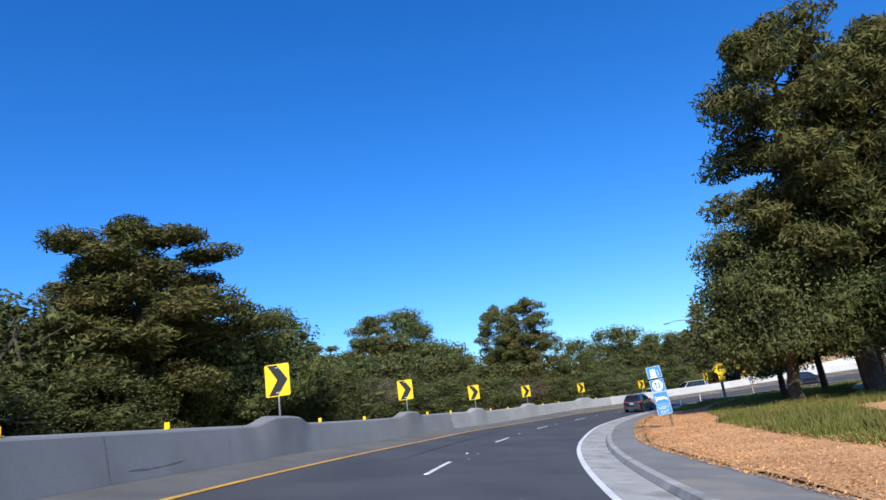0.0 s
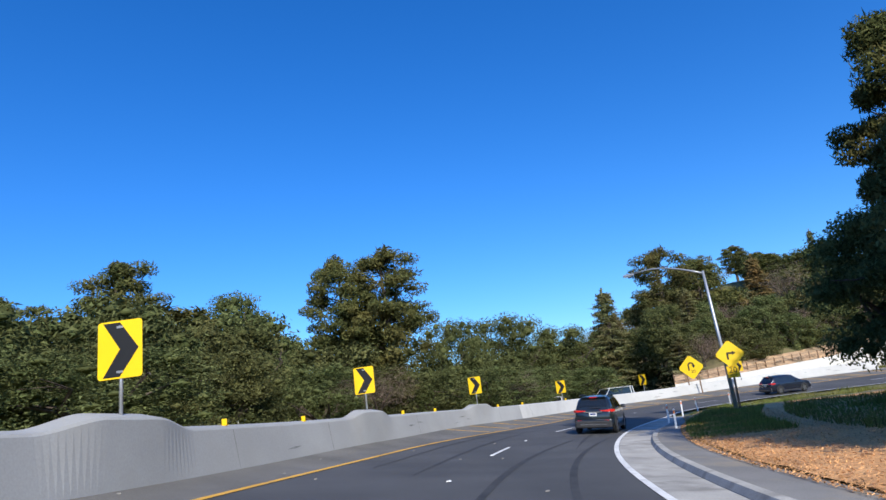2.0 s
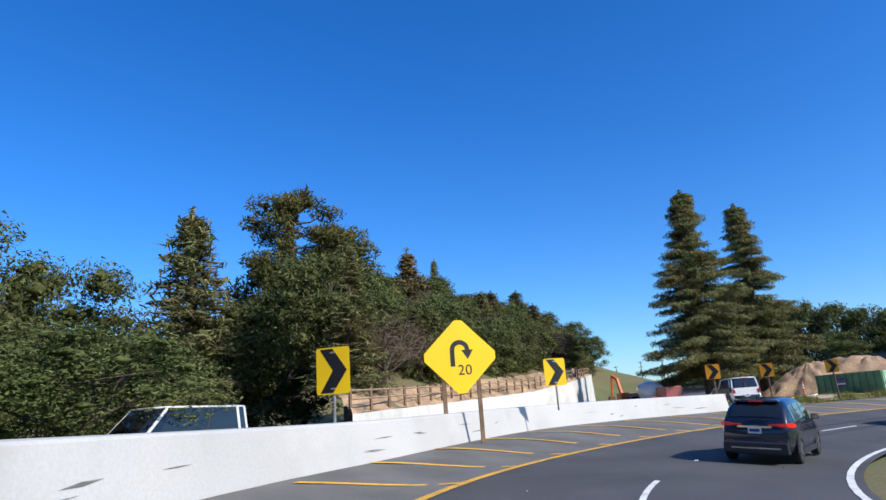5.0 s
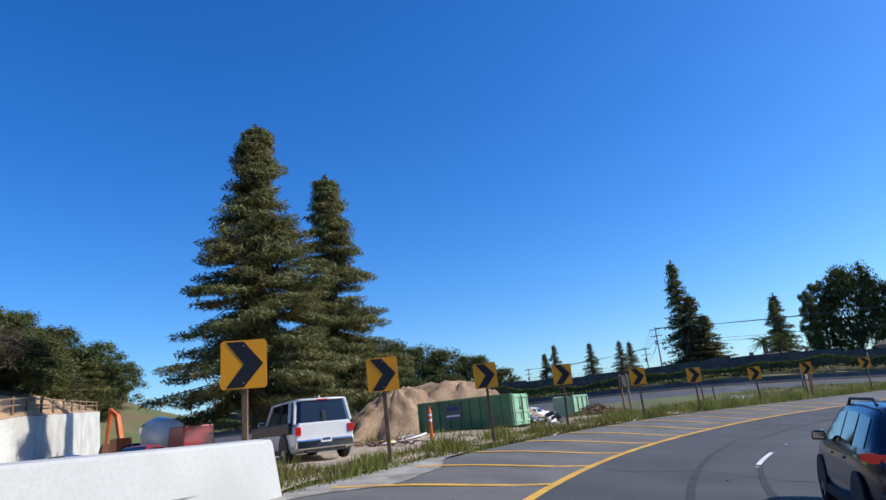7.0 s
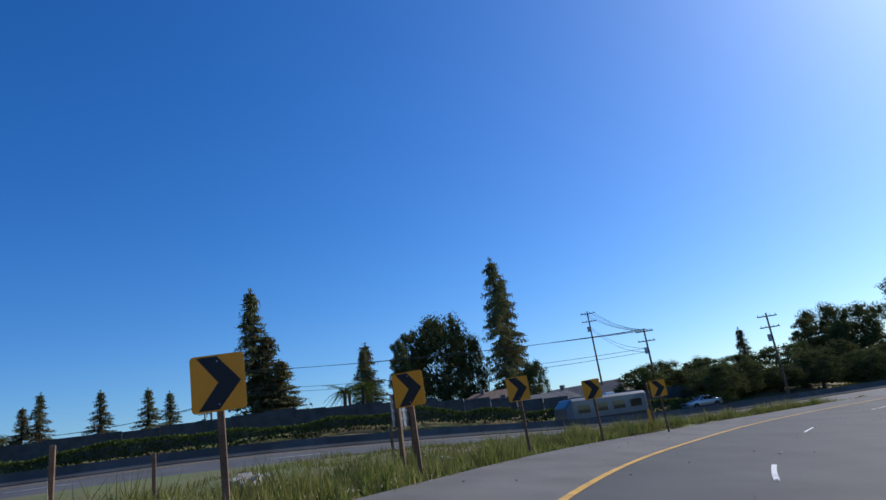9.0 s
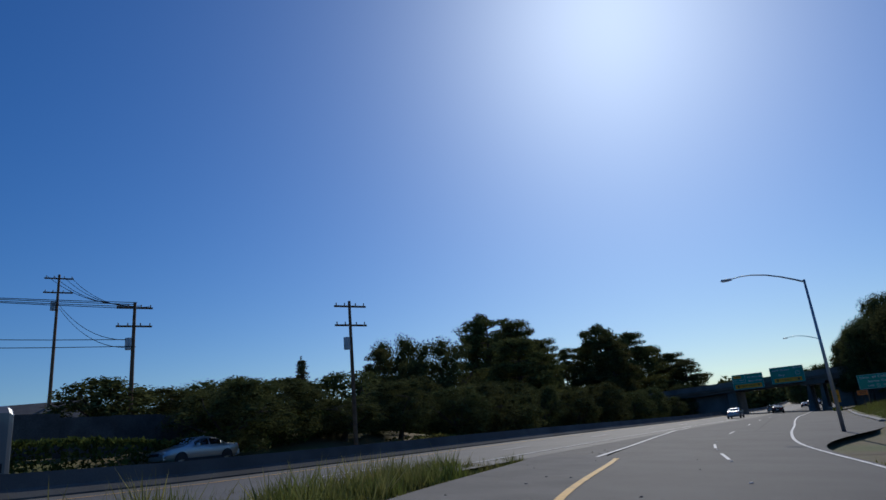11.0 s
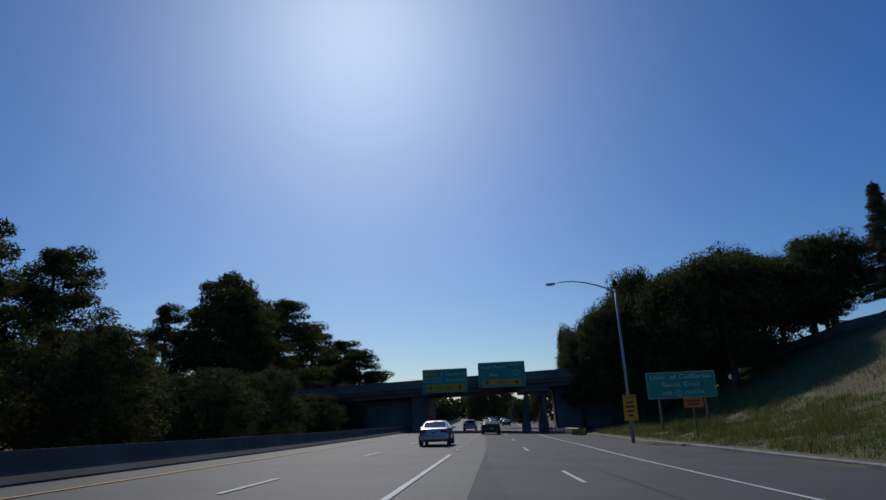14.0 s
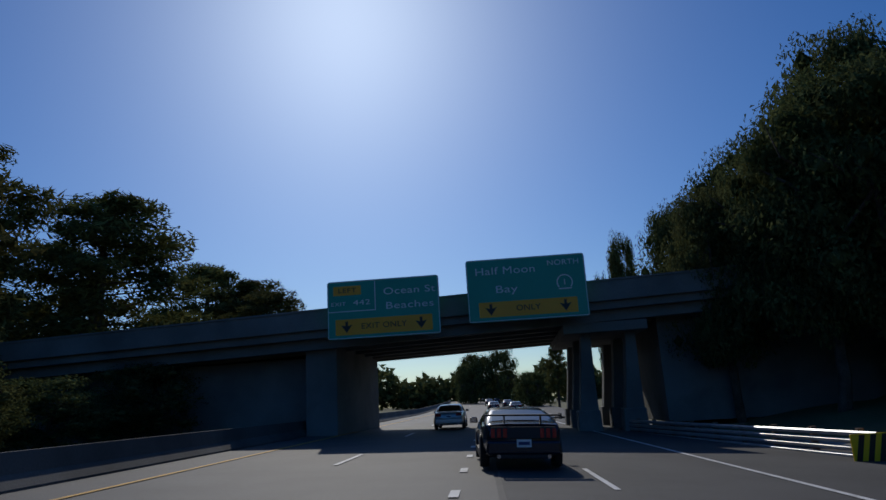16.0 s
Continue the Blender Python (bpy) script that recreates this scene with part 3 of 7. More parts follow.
def wall_marks():
    rng = random.Random(6)
    holder = thing("wall_marks", "dark joints and scuff streaks on the concrete wall", "wall marks", kind="structure")
    for k in range(13):
        s = -16 + 9.3 * k
        if min(abs(s - q) for q in WALL_SIGNS) < 2.4:
            s += 3.2
        h = wall_top(s)
        part("joint", Shape().add([wall_face(s, 0.03), wall_face(s + 0.025, 0.03), wall_face(s + 0.025, h - 0.05), wall_face(s, h - 0.05)], [(0, 1, 2, 3)]), SCUFF, holder)
    for k in range(34):
        s = rng.choice((rng.uniform(66, 76), rng.uniform(98, 131), rng.uniform(10, 130)))
        if min(abs(s - q) for q in WALL_SIGNS[:-3]) < 2.6:
            continue
        z, ln, th = rng.uniform(0.15, 0.6), rng.uniform(0.3, 1.3), rng.uniform(0.006, 0.03)
        dz = rng.uniform(-0.08, 0.08)
        part("scuff", Shape().add([wall_face(s, z), wall_face(s + ln * 0.5, z + dz * 0.5 - th), wall_face(s + ln, z + dz), wall_face(s + ln * 0.5, z + dz * 0.5 + th)], [(0, 1, 2, 3)]), SCUFF, holder)


wall_marks()


def tyre_marks():
    holder = thing("tyre_marks", "faint dark curved tyre marks on the asphalt", "tyre marks", kind="structure")
    for s0, s1, l0, drift in ((40, 66, -0.8, -1.2), (41, 67, -2.3, -1.0), (52, 74, 1.0, 0.6), (54, 76, 2.5, 0.4), (60, 82, -2.4, 0.8), (122, 150, -0.7, 1.0), (124, 152, 0.8, 0.9), (150, 176, 1.1, -0.6), (255, 300, -1.4, 0.3), (20, 44, 1.6, 0.3)):
        f = lambda s, a=l0, d=drift, p=s0, q=s1: a + d * ((s - p) / (q - p)) ** 2
        part("tyre_mark", strip(s0, s1, f, lambda s, f=f, p=s0, q=s1: f(s) + 0.02 + 0.14 * math.sin(math.pi * (s - p) / (q - p)), 1.2, 0.007), SKID, holder)
    for s0, l0, l1 in ((84.5, -3.4, 3.4), (141.0, -3.5, 3.3), (158.6, -3.4, 3.5)):
        part("sealed_crack", Shape().add([road(s0 + 0.5 * math.sin(k), l0 + (l1 - l0) * k / 12, 0.007) + Vector((0, w, 0)) for w in (0, 0.07) for k in range(13)], [(k, k + 1, 14 + k, 13 + k) for k in range(12)]), SKID, holder)


tyre_marks()


def litter():
    rng = random.Random(21)
    sh = Shape()
    for k in range(150):
        s = rng.uniform(5, 240)
        l = rng.choice((rng.uniform(3.9, 5.0), rng.uniform(3.9, 6.8), rng.uniform(-3.4, 3.4)))
        p = road(s, l, 0.012)
        sh.box((p.x, p.y, p.z), (rng.uniform(0.02, 0.09), rng.uniform(0.02, 0.07), 0.02), None, 0.7)
    return sh


tagged(new("roadside_litter", litter().mesh("roadside_litter", PATH_ASPHALT)), "scattered pale grit and litter on the road", "litter", kind="stuff")


def lane_studs():
    holder = thing("lane_studs", "small white raised studs between lane dashes", "road studs", kind="structure")
    me = Shape().box((0, 0, 0.01), (0.1, 0.1, 0.02), None, 0.7).mesh("stud", LINE_W)
    for k in range(34):
        s = 8 + 7.1 * k
        p = road(s, -0.0, 0.014)
        ob = new("stud", me)
        ob.parent = holder
        ob.matrix_basis = pose(p.x, p.y, p.z, 0, 0, heading(s))


lane_studs()


# ---- trees ----
def leaf_cards(rng, centres, radii, count, size, flat=0.6, droop=0.0, aspect=1.0, wide=0.36):
    """Many small bent leaf sprays round the given centres, as arrays."""
    idx = np.repeat(np.arange(len(centres)), count)
    n = len(idx)
    d = rng.normal(size=(n, 3))
    d /= np.linalg.norm(d, axis=1, keepdims=True)
    rad = 0.35 + 0.75 * rng.random(n) ** 0.6
    r = np.asarray(radii, float)
    r = np.repeat(r[:, None], 3, 1) if r.ndim == 1 else r
    pos = np.asarray(centres)[idx] + d * rad[:, None] * r[idx]
    nrm = d * 0.8 + rng.normal(size=(n, 3)) * 0.7 + np.array([0, 0, flat])
    nrm /= np.linalg.norm(nrm, axis=1, keepdims=True)
    t = np.cross(nrm, rng.normal(size=(n, 3)))
    t /= np.linalg.norm(t, axis=1, keepdims=True)
    b = np.cross(nrm, t)
    s = size * (0.6 + 0.8 * rng.random(n))[:, None]
    tip = pos + t * s * aspect - np.array([0, 0, droop]) * s
    verts = np.stack([pos - b * s * wide - t * s * aspect * 0.4, pos + b * s * wide - t * s * aspect * 0.4, tip], 1).reshape(-1, 3)
    faces = np.arange(n * 3).reshape(-1, 3)
    return verts, faces


def with_cores(rng, v, f, centres, radii, share=0.62):
    """Adds a small faceted mass inside every clump, so that a crown is dense with dark hollows between its clumps."""
    c, r = np.asarray(centres, float), np.asarray(radii, float)
    octa = np.array([(1, 0, 0), (-1, 0, 0), (0, 1, 0), (0, -1, 0), (0, 0, 1), (0, 0, -1)], float)
    tris = np.array([(0, 2, 4), (2, 1, 4), (1, 3, 4), (3, 0, 4), (2, 0, 5), (1, 2, 5), (3, 1, 5), (0, 3, 5)])
    n = len(c)
    a = rng.random(n) * math.tau
    turn = np.stack([np.stack([np.cos(a), -np.sin(a)], 1), np.stack([np.sin(a), np.cos(a)], 1)], 1)
    pts = np.repeat(octa[None], n, 0) * (share * (0.75 + 0.5 * rng.random((n, 6, 1))))
    pts[:, :, :2] = np.einsum("nij,nkj->nki", turn, pts[:, :, :2])
    pts = pts * r[:, None, :] + c[:, None, :]
    faces = (tris[None] + 6 * np.arange(n)[:, None, None]).reshape(-1, 3) + len(v)
    return np.concatenate([v, pts.reshape(-1, 3)]), np.concatenate([f, faces])


def array_mesh(name, verts, faces, mat):
    me = bpy.data.meshes.new(name)
    me.vertices.add(len(verts))
    me.vertices.foreach_set("co", np.asarray(verts, np.float32).ravel())
    me.loops.add(faces.size)
    me.loops.foreach_set("vertex_index", faces.ravel().astype(np.int32))
    me.polygons.add(len(faces))
    me.polygons.foreach_set("loop_start", np.arange(0, faces.size, faces.shape[1], dtype=np.int32))
    me.materials.append(mat)
    me.polygons.foreach_set("use_smooth", np.ones(len(faces), bool))
    me.update(calc_edges=True)
    me.validate()
    return me


def limb(sh, a, b, r0, r1, rng, n=6, sag=0.0):
    n = min(n, 4) if r0 < 0.21 else n
    a, b = Vector(a), Vector(b)
    mid = (a + b) / 2 + Vector(rng.normal(size=3) * (b - a).length * 0.06) + Vector((0, 0, -sag))
    sh.tube([a, mid, b], [r0, (r0 + r1) / 2, r1], n)


def oak(seed, leaves=2600, leaf=0.16, spread=1.0, low=1.4):
    """A broad tree, 1 unit per metre, about 10 m high and 11 m wide."""
    rng = np.random.default_rng(seed)
    sh = Shape()
    fork = Vector((0.3 * rng.normal(), 0.3 * rng.normal(), 2.2))
    limb(sh, (0, 0, -0.6), fork, 0.42, 0.32, rng, 8)
    cs, rs = [], []
    for k in range(7):
        a = k * math.tau / 7 + rng.random() * 0.6
        out = (2.2 + 1.6 * rng.random()) * spread
        tip = fork + Vector((math.cos(a) * out, math.sin(a) * out, 2.4 + 2.2 * rng.random()))
        limb(sh, fork, tip, 0.2, 0.08, rng)
        for j in range(3):
            q = tip + Vector(rng.normal(size=3)) * 1.1
            limb(sh, tip, q, 0.07, 0.02, rng, 4)
    clumps = 120
    for k in range(clumps):
        a, u = rng.random() * math.tau, rng.random() ** 0.45
        z = low + (9.2 - low) * rng.random()
        w = 4.7 * spread * math.sqrt(max(0.05, 1 - ((z - 4.6) / 5.2) ** 2))
        cs.append((math.cos(a) * w * u, math.sin(a) * w * u, z))
        rs.append((1.05 + 0.5 * rng.random(), 1.05 + 0.5 * rng.random(), 0.7 + 0.3 * rng.random()))
    v, f = leaf_cards(rng, cs, rs, leaves // clumps, leaf, 0.5, 0.1)
    v, f = with_cores(rng, v, f, cs, rs, 0.4)
    return sh.mesh("trunk", BARK), array_mesh("crown", v, f, LEAF_OAK)


def pine(seed, leaves=3000, leaf=0.2, mat=None):
    """A tall pine of 18 m with tufted, layered limbs and gaps between them."""
    rng = np.random.default_rng(seed)
    sh = Shape()
    lean = rng.normal(size=2) * 0.5
    top = Vector((lean[0], lean[1], 17.2))
    sh.tube([(0, 0, -0.8), (lean[0] * 0.2, lean[1] * 0.3, 6), (lean[0] * 0.7, lean[1] * 0.6, 12), top], [0.42, 0.33, 0.2, 0.05], 8)
    cs, rs = [], []
    z = 4.6
    while z < 16.9:
        u = (z - 4.6) / 12.6
        base = Vector((lean[0] * u, lean[1] * u, z))
        spin = rng.random() * math.tau
        for k in range(4):
            reach = 4.4 * (0.6 + 0.85 * u - 1.2 * u * u) * (0.55 + 0.6 * rng.random())
            a = spin + (k + 0.5 * rng.random()) * math.tau / 4
            tip = base + Vector((math.cos(a) * reach, math.sin(a) * reach, 0.35 + 0.8 * rng.random()))
            limb(sh, base, tip, 0.09, 0.02, rng, 5, 0.2)
            for j in range(max(1, int(reach / 1.15))):
                q = tip.lerp(base, 0.34 * j) + Vector(rng.normal(size=3)) * 0.28
                w = 0.8 + 0.55 * rng.random()
                cs.append(tuple(q))
                rs.append((w, w * (0.85 + 0.3 * rng.random()), 0.5 + 0.35 * rng.random()))
        z += 0.85 + 0.35 * rng.random()
    for k in range(4):
        cs.append((top.x + 0.5 * rng.normal(), top.y + 0.5 * rng.normal(), 16.6 + 0.4 * k))
        rs.append((0.75, 0.75, 0.7))
    v, f = leaf_cards(rng, cs, rs, max(4, leaves // len(cs)), leaf, 0.25, -0.5, 1.3, 0.3)
    v, f = with_cores(rng, v, f, cs, rs, 0.42)
    return sh.mesh("trunk", BARK), array_mesh("crown", v, f, mat or LEAF_PINE)


def redwood(seed, leaves=5200, leaf=0.2, width=1.0, mat=None, low=1.6, power=0.88):
    """A conifer of 20 m: a straight stem with drooping tiers, ragged outline."""
    rng = np.random.default_rng(seed)
    sh = Shape()
    sh.tube([(0, 0, -0.8), (0, 0, 8), (0.1, 0, 15), (0, 0, 20)], [0.5, 0.36, 0.18, 0.03], 8)
    cs, rs = [], []
    z = low
    while z < 19.8:
        u = z / 20
        for k in range(5):
            a = rng.random() * math.tau
            reach = width * (4.2 * (1 - u) ** power + 0.12) * (0.6 + 0.55 * rng.random())
            base = Vector((0, 0, z))
            tip = base + Vector((math.cos(a) * reach, math.sin(a) * reach, -0.22 * reach))
            if reach > 0.8:
                limb(sh, base, tip, 0.06, 0.012, rng, 4, 0.1)
            m = max(2, int(reach / 0.62))
            for j in range(m):
                q = base.lerp(tip, (j + 0.8) / m)
                cs.append((q.x, q.y, q.z - 0.12))
                rs.append((0.6, 0.6, 0.26))
        z += 0.48
    cs.append((0, 0, 19.9))
    rs.append((0.2, 0.2, 0.5))
    v, f = leaf_cards(rng, cs, rs, max(3, leaves // len(cs)), leaf, 0.1, 0.7, 1.5, 0.22)
    v, f = with_cores(rng, v, f, cs, rs, 0.42)
    return sh.mesh("trunk", BARK), array_mesh("crown", v, f, mat or LEAF_RED)


def bare(seed):
    """A leafless grey tree of fine twigs, 8 m high."""
    rng = np.random.default_rng(seed)
    sh = Shape()
    limb(sh, (0, 0, -0.5), (0, 0, 2.2), 0.16, 0.12, rng, 6)
    ends = []
    for k in range(9):
        a = rng.random() * math.tau
        q = Vector((math.cos(a) * 1.7, math.sin(a) * 1.7, 4.2 + 1.6 * rng.random()))
        limb(sh, (0, 0, 1.6 + 0.8 * rng.random()), q, 0.09, 0.035, rng, 5)
        ends.append(tuple(q))
    v, f = leaf_cards(rng, ends, [(1.5, 1.5, 2.0)] * 9, 220, 0.42, 0.6, -0.4, 1.0)
    tw = v.reshape(-1, 3, 3)
    c = tw.mean(1, keepdims=True)
    axis = tw[:, 2:3] - (tw[:, 0:1] + tw[:, 1:2]) / 2
    thin = tw[:, 1:2] - tw[:, 0:1]
    new_v = np.concatenate([c - axis * 0.9 - thin * 0.03, c - axis * 0.9 + thin * 0.03, c + axis * 0.9], 1)
    return sh.mesh("trunk", BARK), array_mesh("crown", new_v.reshape(-1, 3), f, LEAF_DRY)


def tree_proto(kind, meshes, label):
    t = thing(kind, label, "tree")
    part("trunk", meshes[0], None, t)
    part("crown", meshes[1], None, t)
    return t


OAK_L, PINE_L, RED_L, SHRUB_L = ("broad evergreen oak with dense dark green crown", "tall pine with tufted olive green limbs and gaps", "tall dark redwood conifer with drooping tiers", "dense dark green shrub")
PROTOS = {
    "oak": [tree_proto("oak_tree", oak(11 + k, 11000, 0.24), OAK_L) for k in range(4)],
    "pine": [tree_proto("pine_tree", pine(31 + k, 9000, 0.32), PINE_L) for k in range(4)],
    "red": [tree_proto("conifer_tree", redwood(51 + k, 5400, 0.36, (1.0, 0.85, 1.15)[k]), RED_L) for k in range(3)],
    "rust": [tree_proto("conifer_tree", redwood(56 + k, 9000, 0.3, 1.15, LEAF_RUST), "conifer with rusty brown-green drooping limbs") for k in range(2)],
    "column": [tree_proto("conifer_tree", redwood(58 + k, 8000, 0.34, 0.9, None, 3.0, 0.42), "tall dark columnar conifer with a blunt top") for k in range(2)],
    "bare": [tree_proto("bare_tree", bare(71 + k), "leafless grey tree with fine twigs") for k in range(2)],
    "bush": [tree_proto("shrub", oak(91 + k, 11000, 0.24, 1.15, 0.7), SHRUB_L) for k in range(4)],
    "mid_bush": [tree_proto("shrub", oak(111 + k, 24000, 0.155, 1.15, 0.7), SHRUB_L) for k in range(3)],
    "mid_oak": [tree_proto("oak_tree", oak(121 + k, 24000, 0.16), OAK_L) for k in range(2)],
    "mid_pine": [tree_proto("pine_tree", pine(131 + k, 24000, 0.2), PINE_L) for k in range(3)],
    "mid_red": [tree_proto("conifer_tree", redwood(141 + k, 11000, 0.27, 1.0), RED_L) for k in range(2)],
    "far_oak": [tree_proto("oak_tree", oak(151 + k, 5000, 0.36), OAK_L) for k in range(3)],
    "far_bush": [tree_proto("shrub", oak(161 + k, 5000, 0.36, 1.15, 0.7), SHRUB_L) for k in range(3)],
    "near_oak": [tree_proto("oak_tree", oak(21 + k, 36000, 0.15, 1.0, 2.7), OAK_L) for k in range(2)],
    "near_pine": [tree_proto("pine_tree", pine(41 + k, 44000, 0.18), PINE_L) for k in range(2)],
    "near_red": [tree_proto("conifer_tree", redwood(61 + k, 90000, 0.135, 1.1, None, 3.4), RED_L) for k in range(2)],
}
PROTO_H = {"rust": 20.2, "column": 20.2, "oak": 9.9, "pine": 18.0, "red": 20.2, "bare": 8.2, "bush": 9.9}
PROTO_W = {"rust": 7.8, "column": 7.2, "oak": 11.5, "pine": 9.4, "red": 7.8, "bare": 6.0, "bush": 12.5}
TREE_RNG = random.Random(5)
USED = set()


def plant(kind, x, y, top, width, group="", base=None, pick=None, near=False):
    """A tree at x, y whose top is at that height and whose crown is that wide."""
    protos = PROTOS.get((near if isinstance(near, str) else "near_" if near else "") + kind, PROTOS[kind])
    p = protos[pick if pick is not None else TREE_RNG.randrange(len(protos))]
    z = gz(x, y) if base is None else base
    sz, sw = (top - z) / PROTO_H[kind], width / PROTO_W[kind]
    m = pose(x, y, z, 0, 0, TREE_RNG.uniform(0, 360))
    if p.name not in USED:
        USED.add(p.name)
        ob = p
        ob.matrix_basis = m
    else:
        ob = copy_thing(p, m)
    ob.scale = (sw, sw * TREE_RNG.uniform(0.9, 1.1), sz)
    if group:
        ob["group"] = group
    return ob


HILL_TREES = [
    ("oak", 111.2, 222.5, 37.8, 17.2),
    ("oak", 116.0, 219.3, 38.6, 17.2),
    ("oak", 124.8, 212.8, 33.4, 15.9),
    ("oak", 132.3, 206.3, 30.2, 15.9),
    ("oak", 134.1, 197.6, 26.1, 14.1),
    ("oak", 136.9, 190.2, 22.4, 12.5),
    ("oak", 136.7, 184.3, 18.2, 9.7),
    ("rust", 86.5, 184.9, 19.7, 10.2),
    ("oak", 87.7, 178.1, 15.1, 10.6),
    ("bush", 94.8, 179.1, 14.8, 10.2),
    ("rust", 102.3, 179.5, 15.2, 10.7),
    ("oak", 107.6, 177.4, 13.4, 10.9),
    ("red", 114.5, 179.0, 16.7, 9.4),
    ("bush", 122.8, 180.4, 13.3, 9.9),
    ("oak", 104.0, 197.2, 27.6, 13.2),
    ("bare", 104.4, 188.1, 25.7, 11.4),
    ("bare", 97.0, 201.9, 31.6, 13.2),
    ("bush", 107.1, 172.2, 12.9, 7.6),
    ("bush", 79.9, 168.9, 10.2, 8.5),
    ("bush", 85.5, 169.8, 9.1, 7.3),
    ("bush", 128.9, 181.1, 13.0, 8.0),
]
YARD_TREES = [
    ("oak", 213.0, 196.0, 31.0, 19.0),
    ("oak", 216.0, 187.0, 30.0, 17.0),
    ("oak", 218.5, 179.0, 30.0, 18.0),
    ("oak", 221.0, 171.0, 29.2, 16.0),
    ("oak", 223.5, 163.5, 27.2, 17.0),
    ("oak", 225.9, 155.2, 25.4, 17.0),
    ("oak", 227.9, 148.4, 23.6, 17.0),
    ("oak", 229.9, 140.2, 20.6, 16.1),
    ("oak", 231.4, 132.4, 15.8, 14.2),
    ("oak", 217.0, 160.0, 18.0, 15.0),
    ("oak", 219.0, 146.0, 15.0, 14.0),
    ("oak", 211.0, 176.0, 19.0, 16.0),
    ("oak", 201.6, 152.6, 14.0, 14.2),
    ("red", 188.2, 81.1, 23.4, 13.7),
    ("red", 188.4, 83.2, 31.5, 12.3),
    ("red", 185.6, 79.4, 18.4, 13.4),
    ("red", 207.4, 59.9, 23.5, 10.6),
    ("oak", 203.2, 45.0, 27.8, 15.8),
    ("pine", 200.6, 52.5, 23.6, 8.5),
    ("oak", 203.5, 38.9, 23.7, 9.0),
    ("column", 198.2, 32.8, 38.4, 9.0),
    ("column", 201.9, 29.4, 35.5, 8.0),
    ("oak", 183.2, 34.7, 13.9, 6.1),
]
HOUSE_TREES = [
    ("oak", 166.4, -18.0, 16.7, 13.4),
    ("oak", 157.5, -17.1, 15.0, 13.8),
    ("pine", 149.2, -24.4, 14.0, 13.0),
    ("red", 187.5, -18.6, 16.6, 7.5),
    ("oak", 187.4, -6.5, 11.6, 7.0),
    ("oak", 191.6, -1.5, 11.8, 7.0),
    ("red", 197.3, 62.7, 21.0, 7.5),
    ("pine", 196.2, 55.9, 21.3, 6.0),
    ("oak", 191.6, 2.9, 11.8, 12.0),
    ("oak", 184.3, -2.4, 10.1, 10.5),
]
FREEWAY_TREES = [
    ("pine", 162.8, -9.3, 13.5, 6.3),
    ("oak", 159.8, -12.5, 11.9, 7.0),
    ("oak", 159.3, -2.4, 9.8, 6.7),
    ("oak", 161.9, -63.2, 12.2, 7.8),
    ("pine", 170.2, -90.2, 18.9, 9.2),
    ("pine", 172.5, -82.5, 15.2, 13.0),
    ("pine", 164.0, -43.0, 22.0, 16.2),
    ("pine", 157.5, -38.0, 18.5, 13.5),
    ("pine", 169.0, -50.0, 20.0, 14.9),
    ("pine", 160.0, -53.0, 17.0, 12.2),
    ("pine", 162.0, -95.0, 24.0, 17.6),
    ("pine", 157.0, -89.0, 20.0, 13.5),
    ("pine", 168.0, -100.0, 21.0, 14.9),
    ("pine", 162.0, -113.0, 23.5, 20.2),
    ("pine", 165.0, -141.0, 22.0, 18.9),
    ("pine", 158.0, -136.0, 18.5, 16.2),
    ("pine", 151.0, -131.0, 16.0, 14.9),
    ("oak", 176.0, -60.0, 14.0, 14.0),
    ("oak", 175.0, -80.0, 13.0, 14.0),
    ("oak", 150.0, -118.0, 9.0, 10.0),
    ("oak", 142.0, -116.0, 7.5, 9.0),
    ("oak", 158.0, -122.0, 10.0, 12.0),
]
BANK_TREES = [
    ("oak", 97.9, -72.8, 17.7, 13.6),
    ("oak", 101.3, -78.3, 17.3, 9.4),
    ("red", 84.1, -84.1, 21.5, 6.7),
    ("oak", 86.2, -76.1, 17.3, 7.3),
    ("oak", 89.7, -80.1, 18.8, 10.3),
    ("oak", 108.3, -88.1, 14.8, 8.4),
    ("red", 104.9, -85.4, 16.3, 4.1),
    ("oak", 111.2, -92.6, 12.8, 6.6),
    ("oak", 110.5, -124.7, 18.4, 4.3),
    ("oak", 107.9, -95.8, 16.4, 9.5),
    ("oak", 103.8, -91.8, 20.9, 10.3),
    ("oak", 110.8, -101.0, 14.6, 6.6),
    ("oak", 96.6, -78.2, 18.6, 19.5),
    ("bare", 88.1, -86.2, 21.6, 6.6),
    ("red", 83.0, -68.2, 22.9, 5.7),
    ("oak", 85.7, -74.7, 19.7, 12.8),
    ("oak", 105.5, -86.5, 16.5, 13.0),
    ("oak", 99.0, -82.0, 18.0, 13.0),
    ("oak", 92.0, -88.0, 22.0, 14.0),
]
FAR_TREES = [
    ("oak", 107.1, -165.4, 21.8, 4.1),
    ("oak", 133.7, -246.2, 16.3, 13.2),
    ("oak", 126.3, -246.5, 16.5, 13.2),
    ("oak", 135.3, -241.1, 12.8, 10.3),
    ("pine", 115.2, -176.3, 10.9, 5.6),
    ("oak", 119.4, -186.5, 7.0, 9.6),
    ("oak", 177.1, -351.6, 8.6, 19.4),
    ("oak", 159.2, -354.3, 9.3, 16.7),
    ("oak", 165.5, -343.4, 8.3, 13.4),
]
